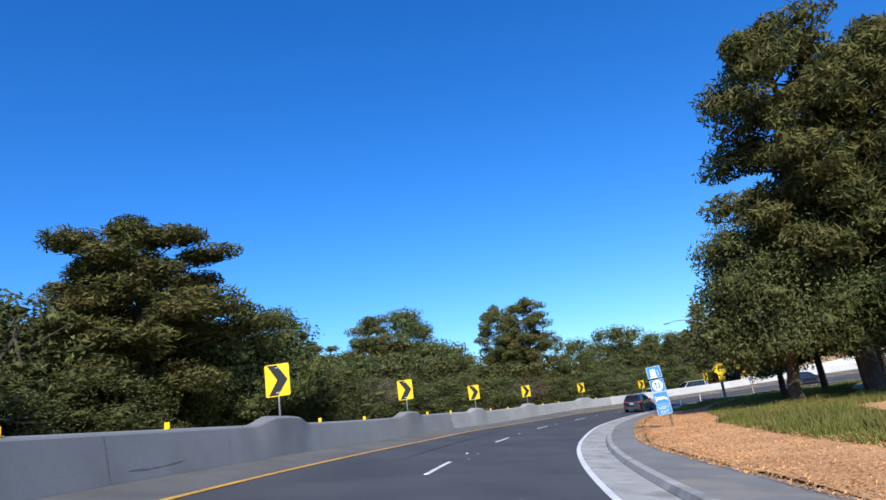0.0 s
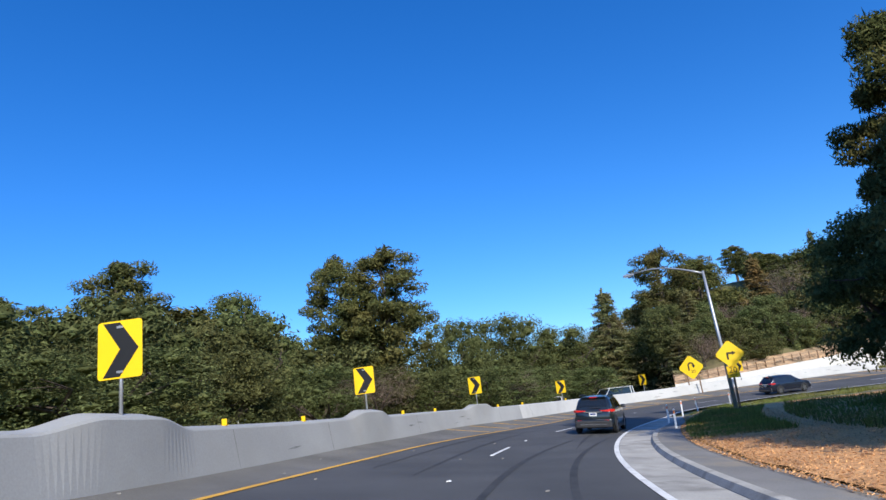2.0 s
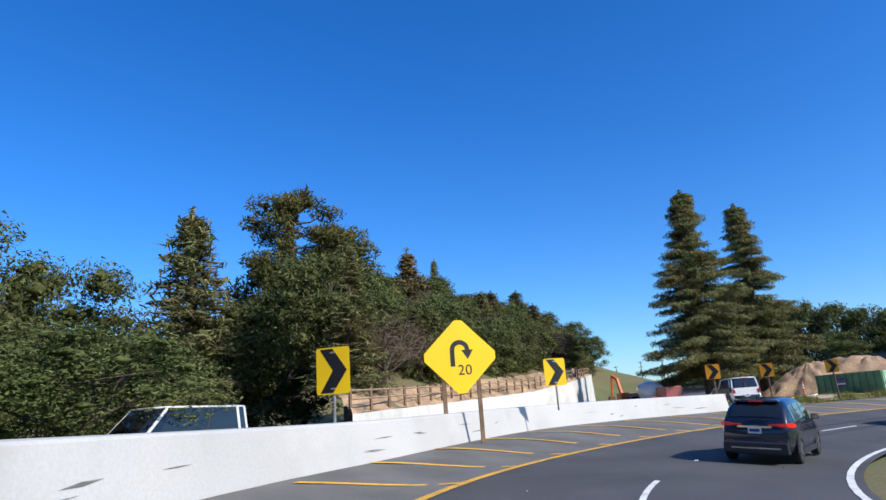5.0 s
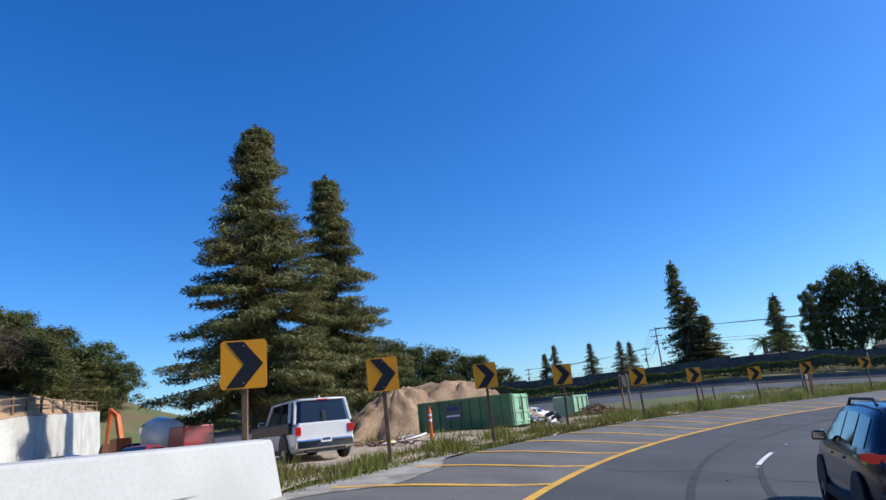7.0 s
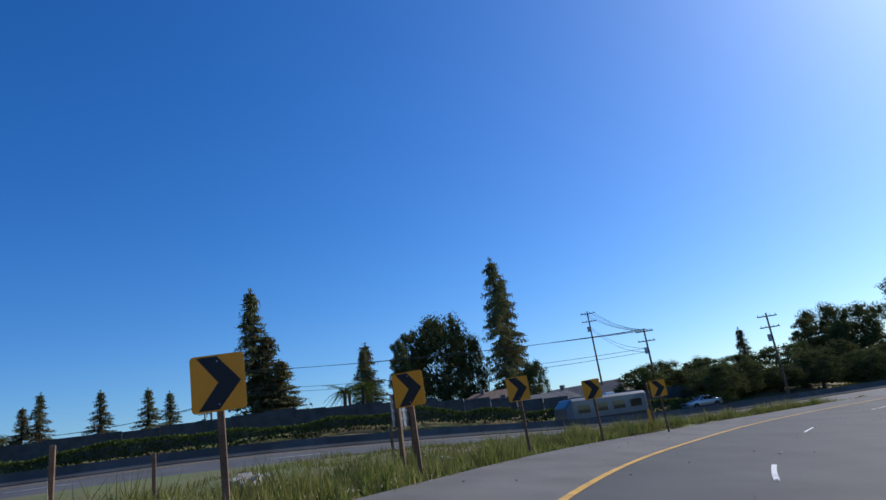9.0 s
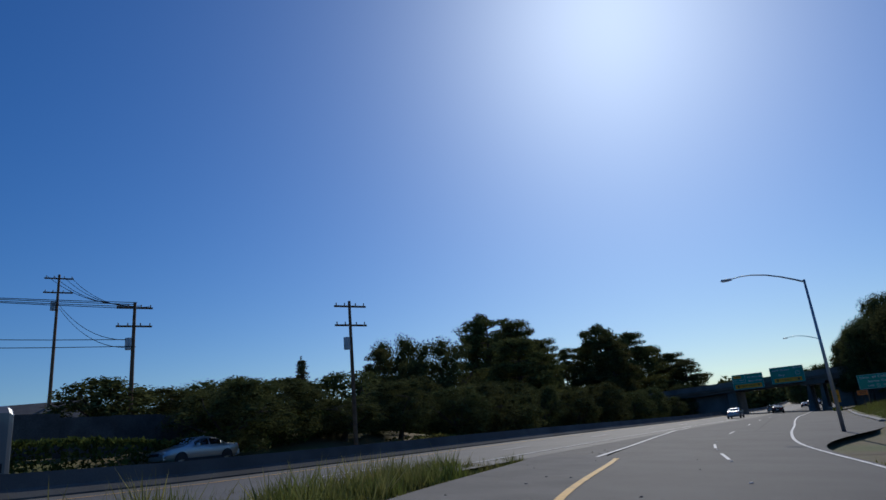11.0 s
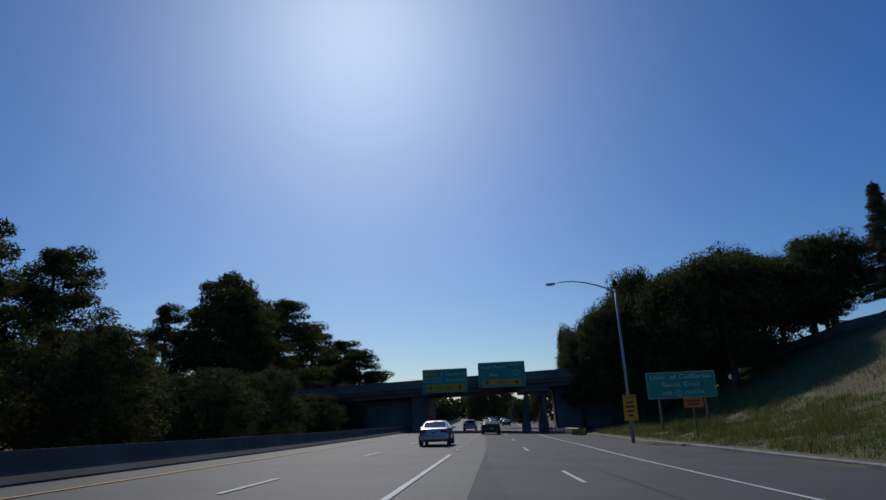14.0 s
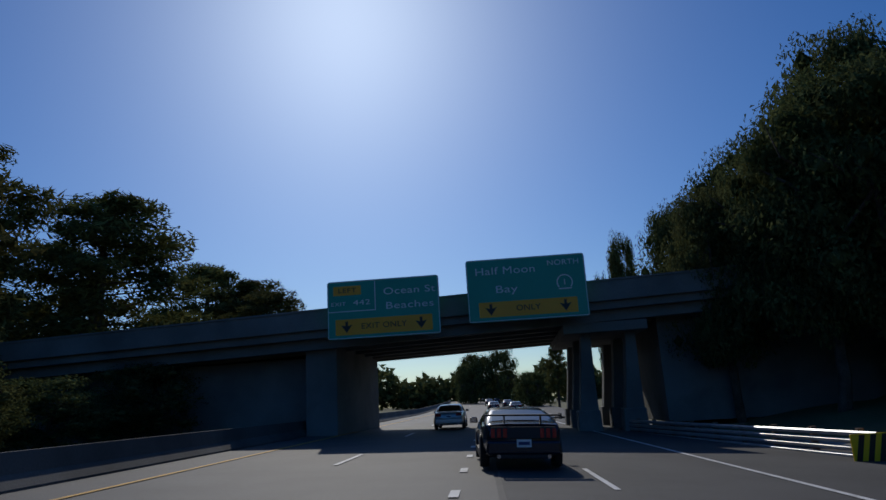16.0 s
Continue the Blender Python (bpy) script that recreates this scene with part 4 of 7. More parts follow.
BEND_TREES = [
    ("pine", -20.2, 23.2, 14.6, 13.0),
    ("pine", -24.5, 26.5, 13.2, 11.0),
    ("oak", -16.5, 27.5, 9.4, 9.0),
    ("pine", -27.0, 36.0, 12.5, 9.0),
    ("pine", -28.4, 85.3, 17.9, 10.8),
    ("pine", -34.5, 81.4, 15.0, 10.8),
    ("oak", -47.2, 180.3, 36.0, 26.4),
    ("pine", -4.0, 89.7, 17.4, 11.4),
    ("pine", -8.5, 89.5, 17.0, 9.6),
    ("oak", 1.4, 99.9, 11.8, 10.8),
    ("oak", 10.8, 128.9, 15.8, 16.8),
    ("oak", 19.7, 133.0, 13.8, 15.6),
    ("red", 27.9, 132.8, 18.6, 13.0),
    ("oak", 34.0, 136.0, 12.0, 16.8),
    ("pine", 43.5, 147.6, 26.8, 15.6),
    ("pine", 53.5, 154.3, 25.8, 16.8),
    ("rust", 68.2, 161.3, 26.9, 14.0),
    ("rust", 61.0, 156.0, 19.0, 11.0),
]
INNER_TREES = [
    ("pine", 20.0, 38.4, 26.0, 15.0),
    ("pine", 25.0, 37.5, 24.0, 14.5),
    ("oak", 16.0, 39.0, 12.3, 13.5),
    ("oak", 21.0, 41.0, 12.8, 13.5),
    ("oak", 18.0, 47.0, 9.6, 10.0),
    ("pine", 23.4, 57.5, 17.5, 7.5),
    ("oak", 19.5, 56.0, 8.0, 8.5),
    ("pine", 23.5, 47.1, 16.5, 9.5),
    ("oak", 27.2, 48.7, 10.0, 12.0),
    ("pine", 26.9, 41.6, 17.0, 11.0),
    ("oak", 23.4, 27.2, 9.0, 12.0),
]
for rows, group in ((HILL_TREES, "trees above the cut bank"), (YARD_TREES, "trees beyond the yard"), (HOUSE_TREES, "trees by the houses"), (FREEWAY_TREES, "trees beyond the freeway"), (BANK_TREES, "trees on the bank"), (FAR_TREES, "trees past the bridge"), (BEND_TREES, "trees outside the bend"), (INNER_TREES, "trees inside the bend")):
    for kind, x, y, top, width in rows:
        plant(kind, x, y, max(top, gz(x, y) + 3), width, group, near=True if rows is INNER_TREES or rows is BANK_TREES or (rows is BEND_TREES and y < 40) else "mid_" if rows in (BEND_TREES, FREEWAY_TREES, HOUSE_TREES) else "")
for group, x, y, top, width, kind in (("redwoods by the yard", 79.5, 121.6, 25.0, 13.5, "red"), ("redwoods by the yard", 92.0, 121.8, 25.3, 13.0, "red"), ("hill wood", 120.0, 222.0, 44.5, 8.0, "red")):
    plant(kind, x, y, top, width, group, near=group.startswith("redwoods"))


def wooded_belts():
    """Rows of oak and shrub outside the bend, on the hill, and beyond the freeway."""
    rng = random.Random(17)
    for row, (l, top, width, gap) in enumerate(((17, 6.8, 9, 4.4), (25, 9.4, 12, 5.4), (37, 13.0, 15, 7.0), (58, 18.5, 18, 10), (82, 24, 20, 14), (112, 29, 22, 18))):
        s = -30.0
        while s < 112 - row * 4:
            p = road(s, l + rng.uniform(-2.5, 2.5))
            kind = rng.choice(("bush", "oak", "oak", "bush") if row < 2 else ("oak", "oak", "pine", "bush", "oak"))
            h = top * rng.uniform(0.78, 1.12)
            if s > 84 and row < 2:
                h *= 0.8
            plant(kind, p.x, p.y, max(h, gz(p.x, p.y) + 4), width * rng.uniform(0.85, 1.15), "wood outside the bend", near="mid_" if row == 0 else "far_" if row > 2 else "")
            if rng.random() < 0.06:
                q = road(s + 2, l - 3)
                plant("bare", q.x, q.y, h * 0.9, 6, "wood outside the bend")
            s += gap * rng.uniform(0.8, 1.25)
    for k in range(115):
        a, r = rng.uniform(math.pi * 0.85, math.tau), math.sqrt(rng.random())
        x, y = 108 + 90 * r * math.cos(a), 250 + 100 * r * math.sin(a)
        if nearest(x, y)[1] < 46 or (x < 50 and y < 160) or gz(x, y) < 4 or math.atan2(x - 30, y - 96) > 0.86:
            continue
        kind = rng.choice(("oak", "oak", "bush", "pine", "red", "oak", "bare"))
        plant(kind, x, y, gz(x, y) + rng.uniform(7, 10.5) * (1.2 if kind in ("pine", "red") else 1), rng.uniform(9, 14), "hill wood", near="far_")
    y = 34.0
    while y > -150:
        x = float(main_x(y)) + 15 + rng.uniform(-2, 3)
        if y > -96 or y < -112:
            plant(rng.choice(("bush", "oak")), x, y, rng.uniform(5, 7) if y > -60 else rng.uniform(4, 5.5), rng.uniform(7, 9), "belt beyond the freeway", near="mid_")
            plant(rng.choice(("oak", "oak", "bush")), x + 11, y + 2, rng.uniform(6.5, 8.5), rng.uniform(8, 10), "belt beyond the freeway", near="far_")
        y -= 6.0


wooded_belts()


for name in [p for ps in PROTOS.values() for p in ps]:
    if name.name not in USED:
        for child in list(name.children):
            bpy.data.objects.remove(child)
        bpy.data.objects.remove(name)


# ---- signs ----
def rounded(w, h, r=0.05, n=4):
    out = []
    for cx, cz, a0 in ((w / 2 - r, h / 2 - r, 0), (-w / 2 + r, h / 2 - r, 90), (-w / 2 + r, -h / 2 + r, 180), (w / 2 - r, -h / 2 + r, 270)):
        for k in range(n + 1):
            a = radians(a0 + 90 * k / n)
            out.append((cx + r * math.cos(a), cz + r * math.sin(a)))
    return out


def plate(w, h, z, y=0.0, r=0.05, t=0.006):
    return Shape().prism(rounded(w, h, r), t, pose(0, y, z))


def flat_prism(outline, z, y, x=0.0, t=0.004, rot=0):
    return Shape().prism(outline, t, pose(x, y, z, 0, rot, 0))


def text_mesh(words, size, x, z, y, mat, parent, align="CENTER", width=None, name="lettering"):
    cu = bpy.data.curves.new(name, "FONT")
    cu.body, cu.size, cu.align_x, cu.align_y, cu.extrude = words, size, align, "CENTER", 0.003
    cu.space_character = 1.06
    tmp = bpy.data.objects.new(name, cu)
    scene.collection.objects.link(tmp)
    dg = bpy.context.evaluated_depsgraph_get()
    me = bpy.data.meshes.new_from_object(tmp.evaluated_get(dg))
    bpy.data.objects.remove(tmp)
    me.materials.clear()
    me.materials.append(mat)
    k = 1.0
    xs = [v.co.x for v in me.vertices]
    if width and xs and max(xs) - min(xs) > 0:
        k = width / (max(xs) - min(xs))
    me.transform(pose(x, y, z, 90) @ Matrix.Diagonal((k, 1, 1, 1)))
    ob = new(name, me)
    ob.parent = parent
    return ob


CHEV_ARM = [(-0.38, 0.47), (0.0, 0.47), (0.42, 0.0), (0.0, -0.47), (-0.38, -0.47), (0.0, 0.0)]


def chevron_sign(w, h, bottom, post, label):
    """Faces -y. Its foot is at the origin."""
    t = thing("chevron_sign", label, "road sign")
    pole = Shape()
    if post == "steel":
        pole.tube([(0, 0.03, -0.3), (0, 0.03, bottom + h * 0.9)], 0.035, 10)
        part("post", pole, GALV, t, "round galvanised steel post", smooth=True)
        for z in (bottom + 0.12, bottom + h - 0.12):
            part("bracket", Shape().box((0, 0.0, z), (0.12, 0.05, 0.04)), GALV, t)
    else:
        pole.box((0, 0.06, (bottom + h) / 2 - 0.25), (0.1, 0.1, bottom + h * 0.95 + 0.3))
        part("post", pole, WOODPOST, t, "square brown timber post", bevel=0.008)
    face = part("sign_plate", plate(w, h, bottom + h / 2, -0.012, 0.06), SIGN_Y if post == "steel" else SIGN_A, t, "bright yellow plate" if post == "steel" else "amber yellow plate")
    part("chevron", flat_prism([(x * w, z * h) for x, z in CHEV_ARM], bottom + h / 2, -0.017), BLACK, face, "black arrow chevron")
    for z in (bottom + 0.1, bottom + h - 0.1):
        part("bolt", Shape().tube([(0, -0.026, z), (0, -0.012, z)], 0.012, 6), GALV, face)
    return t


def border(w, h, z, y=-0.016, inset=0.02, wide=0.01):
    a, b = rounded(w - inset, h - inset, 0.05), rounded(w - inset - 2 * wide, h - inset - 2 * wide, 0.04)
    n = len(a)
    pts = [Vector((x, y, q + z)) for x, q in a] + [Vector((x, y, q + z)) for x, q in b]
    return Shape().add(pts, [(k, (k + 1) % n, n + (k + 1) % n, n + k) for k in range(n)])


def along(s, l, up, turn=0.0):
    """A pose facing back along the road, at an offset."""
    p = road(s, l, up)
    return pose(p.x, p.y, p.z, 0, 0, heading(s) + turn)


wall_chev = None
for s in WALL_SIGNS:
    m = along(s, wall_l(s) + 0.32, wall_top(s), 4)
    if s > 115:
        m = pose(32.5, 100.9, 1.75, 0, 0, -34)
    if wall_chev is None:
        wall_chev = chevron_sign(0.84, 1.06, 0.64, "steel", "yellow chevron curve sign on a steel post in the wall")
        wall_chev["group"] = "chevrons along the wall"
        wall_chev.matrix_basis = m
    else:
        copy_thing(wall_chev, m)
post_chev = None
POST_SIGNS = [133.7, 138.6, 144.4, 149.9, 157.3, 163.6, 171.0, 177.4, 184.5, 191.0, 198.0]
for s in POST_SIGNS:
    l = 7.9 - 0.3 * smooth01(140, 180, s) - 1.5 * smooth01(186, 202, s)
    m = along(s, l, 0.0, 2)
    m = Matrix.Translation((0, 0, 0.05 * math.sin(s * 2.7) - 0.22 * smooth01(150, 163, s) * (1 - smooth01(168, 188, s)))) @ m @ pose(0, 0, 0, 0, 1.5 * math.sin(s * 1.9), 4 * math.sin(s * 1.3) + (28 if s < 152 else 24 if s < 172 else 14))
    if post_chev is None:
        post_chev = chevron_sign(0.78, 0.84, 1.77, "wood", "yellow chevron curve sign on a brown timber post")
        post_chev["group"] = "chevrons on timber posts"
        post_chev.matrix_basis = m
    else:
        copy_thing(post_chev, m)


def marker():
    t = thing("wall_reflector", "small yellow reflector tab on the wall top", "reflector", group="wall reflectors")
    part("tab", Shape().box((0, 0, 0.09), (0.13, 0.03, 0.14)), SIGN_Y, t, bevel=0.01)
    part("foot", Shape().box((0, 0.02, 0.01), (0.13, 0.1, 0.02)), SIGN_Y, t)
    return t


mk = None
for k in range(16):
    s = -14.0 + 7.1 * k
    if min(abs(s - q) for q in WALL_SIGNS) < 2:
        s += 2.4
    m = along(s, wall_l(s) + 0.36, wall_top(s))
    if mk is None:
        mk = marker()
        mk.matrix_basis = m
    else:
        copy_thing(mk, m)


def diamond(size):
    d = size / math.sqrt(2)
    out = []
    for k in range(4):
        a = radians(90 * k)
        for e in (-6, 6):
            out.append((d * math.cos(a + radians(e)) * 0.985, d * math.sin(a + radians(e)) * 0.985))
    return out


def arc_band(cx, cz, r0, r1, a0, a1, n=14):
    outer = [(cx + r1 * math.cos(radians(a0 + (a1 - a0) * k / n)), cz + r1 * math.sin(radians(a0 + (a1 - a0) * k / n))) for k in range(n + 1)]
    inner = [(cx + r0 * math.cos(radians(a0 + (a1 - a0) * k / n)), cz + r0 * math.sin(radians(a0 + (a1 - a0) * k / n))) for k in range(n + 1)]
    return outer + inner[::-1]


def hairpin_sign(m):
    t = thing("hairpin_sign", "yellow diamond hairpin curve sign marked 20", "road sign", m)
    for x in (-0.42, 0.42):
        part("post", Shape().box((x, 0.06, 0.55), (0.09, 0.09, 2.4)), WOODPOST, t, "brown timber post")
    face = part("sign_plate", flat_prism(diamond(1.25), 2.05, -0.012), SIGN_Y, t)
    b = Shape()
    b.prism(arc_band(0, 2.2, 0.13, 0.24, 0, 180), 0.004, pose(0, -0.018, 0))
    b.prism([(-0.24, 1.82), (-0.13, 1.82), (-0.13, 2.2), (-0.24, 2.2)], 0.004, pose(0, -0.018, 0))
    b.prism([(0.04, 2.2), (0.33, 2.2), (0.185, 1.98)], 0.004, pose(0, -0.018, 0))
    part("arrow", b, BLACK, face, "black hairpin arrow")
    text_mesh("20", 0.34, 0.1, 1.72, -0.018, BLACK, face)
    return t


hp = hairpin_sign(pose(27.0, 100.0, 0.55, 0, 0, -27))
hp.scale = (1.4, 1.0, 1.4)


def turn_sign(m):
    t = thing("turn_sign", "yellow diamond turn arrow sign with 20 plaque", "road sign", m)
    part("post", Shape().box((0, 0.07, 0.3), (0.11, 0.11, 4.4)), WOODPOST, t, "dark timber post")
    face = part("sign_plate", flat_prism(diamond(1.12), 2.35, -0.012), SIGN_FY, t)
    b = Shape().prism([(-0.2, 2.05), (-0.09, 2.05), (-0.09, 2.36), (0.12, 2.36), (0.12, 2.29), (0.33, 2.42), (0.12, 2.55), (0.12, 2.47), (-0.2, 2.47)], 0.004, pose(0, -0.018, 0))
    part("arrow", b, BLACK, face, "black turn arrow")
    small = part("plaque", plate(0.68, 0.68, 1.33, -0.012, 0.04), SIGN_Y, t)
    text_mesh("20", 0.46, 0, 1.42, -0.02, BLACK, small)
    text_mesh("MPH", 0.17, 0, 1.12, -0.02, BLACK, small)
    part("border", border(0.68, 0.68, 1.33), BLACK, small)
    return t


turn_sign(pose(16.95, 68.0, 0.55, 0, 2, -14))


def service_sign(m):
    t = thing("service_sign", "blue roadside services sign on a timber post", "road sign", m)
    part("post", Shape().box((0.2, 0.07, 1.2), (0.11, 0.11, 3.4)), WOODPOST, t)
    zs = (2.93, 2.26, 1.62, 1.04)
    panels = [part("panel", plate(0.72, 0.6 if k < 3 else 0.5, z, -0.012, 0.04), SIGN_BLUE, t) for k, z in enumerate(zs)]
    b = Shape().box((-0.06, -0.018, 2.9), (0.26, 0.006, 0.38)).box((-0.06, -0.018, 2.69), (0.36, 0.006, 0.05))
    part("pump_symbol", b, WHITE, panels[0])
    part("hose", Shape().tube([(0.1, -0.02, 2.98), (0.2, -0.02, 2.95), (0.2, -0.02, 2.78), (0.13, -0.02, 2.76)], 0.02, 6), WHITE, panels[0])
    c = Shape().prism(arc_band(0, 2.26, 0.0, 0.27, 0, 359.9, 24), 0.004, pose(0, -0.018, 0))
    part("meal_disc", c, WHITE, panels[1])
    part("fork", Shape().box((-0.08, -0.022, 2.24), (0.035, 0.004, 0.36)).box((-0.08, -0.022, 2.36), (0.1, 0.004, 0.1)), SIGN_BLUE, panels[1])
    part("knife", Shape().box((0.08, -0.022, 2.26), (0.05, 0.004, 0.38)), SIGN_BLUE, panels[1])
    part("bed_symbol", Shape().box((0, -0.018, 1.58), (0.5, 0.005, 0.07)).box((-0.26, -0.018, 1.6), (0.04, 0.005, 0.28)).box((0.26, -0.018, 1.54), (0.04, 0.005, 0.16)).box((-0.14, -0.018, 1.66), (0.1, 0.005, 0.08)).box((0.06, -0.018, 1.65), (0.24, 0.005, 0.06)), WHITE, panels[2])
    text_mesh("NEXT", 0.2, 0, 1.13, -0.02, WHITE, panels[3], width=0.5)
    text_mesh("EXIT", 0.2, 0, 0.93, -0.02, WHITE, panels[3], width=0.4)
    for k, p in enumerate(panels):
        part("border", border(0.72, 0.6 if k < 3 else 0.5, zs[k], -0.017, 0.02, 0.012), WHITE, p)
    return t


service_sign(pose(5.9, 27.4, gz(5.9, 27.4) + 0.1, 0, -4, 2))


def street_lamp(m, height, arm, rake=0.0, label="galvanised street lamp with a curved mast arm"):
    t = thing("street_lamp", label, "street lamp", m)
    part("base", Shape().tube([(0, 0, -0.4), (0, 0, 0.12)], 0.3, 12), KERB, t, "round concrete base")
    part("pole", Shape().tube([(0, 0, 0), (-rake * 0.4, 0, height * 0.5), (-rake, 0, height)], [0.13, 0.1, 0.07], 10), GALV, t, smooth=True)
    pts = [(-rake - arm * u, 0, height - 0.15 + 1.0 * math.sin(u * math.pi * 0.62)) for u in (0, 0.15, 0.3, 0.5, 0.7, 0.85, 1.0)]
    a = part("mast_arm", Shape().tube(pts, [0.06, 0.055, 0.05, 0.045, 0.04, 0.035, 0.03], 8), GALV, t, smooth=True)
    x, _, z = pts[-1]
    part("lamp_head", Shape().box((x - 0.32, 0, z - 0.02), (0.74, 0.3, 0.13), taper=0.8), GALV, t, "flat grey lamp head", bevel=0.03)
    part("lens", Shape().box((x - 0.36, 0, z - 0.1), (0.46, 0.22, 0.05)), WHITE, t)
    return t


for x, y, turn, top, arm in ((17.0, 68.7, -33.7, 8.2, 4.3), (112.0, -50.3, 175, 10.3, 4.3), (82.5, 72.4, -110, 12.9, 3.7), (108.5, 13.5, -169.6, 8.95, 4.2)):
    z = gz(x, y)
    street_lamp(pose(x, y, z, 0, 0, turn), top - z, arm, 0.1)
street_lamp(pose(106, -128, gz(106, -128), 0, 0, 190), 10.2, 4.8, 0.1)


def delineator(m):
    t = thing("delineator_post", "white flexible roadside delineator post", "delineator", m, group="delineator posts")
    part("blade", Shape().box((0, 0, 0.45), (0.09, 0.03, 1.1)), WHITE, t)
    part("reflector", Shape().box((0, -0.018, 0.86), (0.07, 0.006, 0.14)), SIGN_O, t)
    return t


dl = None
for s, l in ((70, -5.8), (77, -4.9), (84, -4.7), (93, -4.8), (103, -4.9)):
    p = road(s, l)
    m = pose(p.x, p.y, max(gz(p.x, p.y), p.z) - 0.02, 0, 3 * math.sin(s), heading(s))
    if dl is None:
        dl = delineator(m)
    else:
        copy_thing(dl, m)


# ---- overpass and its signs ----
BY = -90.5


def overpass():
    t = thing("overpass", "weathered concrete highway overpass, toned dark for its shade", "bridge", kind="structure")
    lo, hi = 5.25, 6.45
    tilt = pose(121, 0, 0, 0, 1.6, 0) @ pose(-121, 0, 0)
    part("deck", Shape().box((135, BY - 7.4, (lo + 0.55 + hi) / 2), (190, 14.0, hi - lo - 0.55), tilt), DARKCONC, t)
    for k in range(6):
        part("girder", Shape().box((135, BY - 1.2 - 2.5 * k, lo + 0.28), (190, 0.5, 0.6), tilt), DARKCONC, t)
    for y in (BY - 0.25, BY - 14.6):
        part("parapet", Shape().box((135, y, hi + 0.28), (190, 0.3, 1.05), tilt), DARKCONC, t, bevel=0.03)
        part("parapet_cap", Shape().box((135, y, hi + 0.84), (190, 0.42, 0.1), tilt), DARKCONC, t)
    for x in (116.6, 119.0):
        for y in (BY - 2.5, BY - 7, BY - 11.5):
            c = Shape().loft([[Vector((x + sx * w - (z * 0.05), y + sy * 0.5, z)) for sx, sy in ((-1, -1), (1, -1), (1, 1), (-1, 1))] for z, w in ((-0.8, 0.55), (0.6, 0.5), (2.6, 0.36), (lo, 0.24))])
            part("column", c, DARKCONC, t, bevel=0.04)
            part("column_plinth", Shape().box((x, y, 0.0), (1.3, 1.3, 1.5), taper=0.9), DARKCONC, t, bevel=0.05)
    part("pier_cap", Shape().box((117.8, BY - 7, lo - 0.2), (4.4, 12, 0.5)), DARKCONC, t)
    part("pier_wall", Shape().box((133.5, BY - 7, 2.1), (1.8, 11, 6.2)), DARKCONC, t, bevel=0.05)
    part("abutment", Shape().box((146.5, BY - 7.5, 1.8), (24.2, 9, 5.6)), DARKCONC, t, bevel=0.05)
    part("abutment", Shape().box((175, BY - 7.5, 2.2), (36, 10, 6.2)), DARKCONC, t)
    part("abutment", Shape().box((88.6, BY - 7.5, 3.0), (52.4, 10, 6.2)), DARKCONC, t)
    return t


overpass()


def arrow_down(x, z):
    return [(x - 0.07, z + 0.3), (x + 0.07, z + 0.3), (x + 0.07, z + 0.06), (x + 0.3, z + 0.12), (x, z - 0.3), (x - 0.3, z + 0.12), (x - 0.07, z + 0.06)]


def guide_sign(cx, w, bottom, h, build, label):
    t = thing("overhead_sign", label, "road sign", pose(cx, BY + 0.75, bottom, 0, 0, 182))
    face = part("sign_plate", plate(w, h, h / 2, 0, 0.14, 0.05), SIGN_GREEN, t, "green reflective plate")
    part("border", border(w, h, h / 2, -0.006, 0.06, 0.03), WHITE, face)
    for x in (-w * 0.33, w * 0.33):
        part("bracket", Shape().box((x, 0.35, h / 2), (0.12, 0.6, h * 0.9)), GALV, t)
    build(face, w, h)
    return t


def exit_face(face, w, h):
    pan = part("exit_panel", plate(w * 0.86, h * 0.27, h * 0.2, -0.008, 0.06, 0.004), SIGN_A, face)
    text_mesh("EXIT ONLY", 0.42, 0, h * 0.2, -0.016, BLACK, pan, width=w * 0.4)
    for x in (-w * 0.33, w * 0.33):
        part("arrow", flat_prism(arrow_down(x, h * 0.2), 0, -0.016), BLACK, pan)
    text_mesh("Ocean St", 0.52, w * 0.235, h * 0.77, -0.01, WHITE, face, width=w * 0.46)
    text_mesh("Beaches", 0.52, w * 0.235, h * 0.52, -0.01, WHITE, face, width=w * 0.42)
    tab = part("left_panel", plate(w * 0.25, h * 0.16, h * 0.83, -0.008, 0.03, 0.004), SIGN_A, face)
    text_mesh("LEFT", 0.34, -w * 0.32 + 0.0, h * 0.83, -0.016, BLACK, face, width=w * 0.16)
    tab.matrix_basis = Matrix.Translation((-w * 0.32, 0, 0))
    text_mesh("EXIT", 0.28, -w * 0.4, h * 0.6, -0.01, WHITE, face, width=w * 0.13)
    text_mesh("442", 0.4, -w * 0.19, h * 0.61, -0.01, WHITE, face, width=w * 0.15)
    part("divider", Shape().box((-w * 0.07, -0.009, h * 0.71), (0.05, 0.004, h * 0.5)).box((-w * 0.28, -0.009, h * 0.47), (w * 0.42, 0.004, 0.05)), WHITE, face)


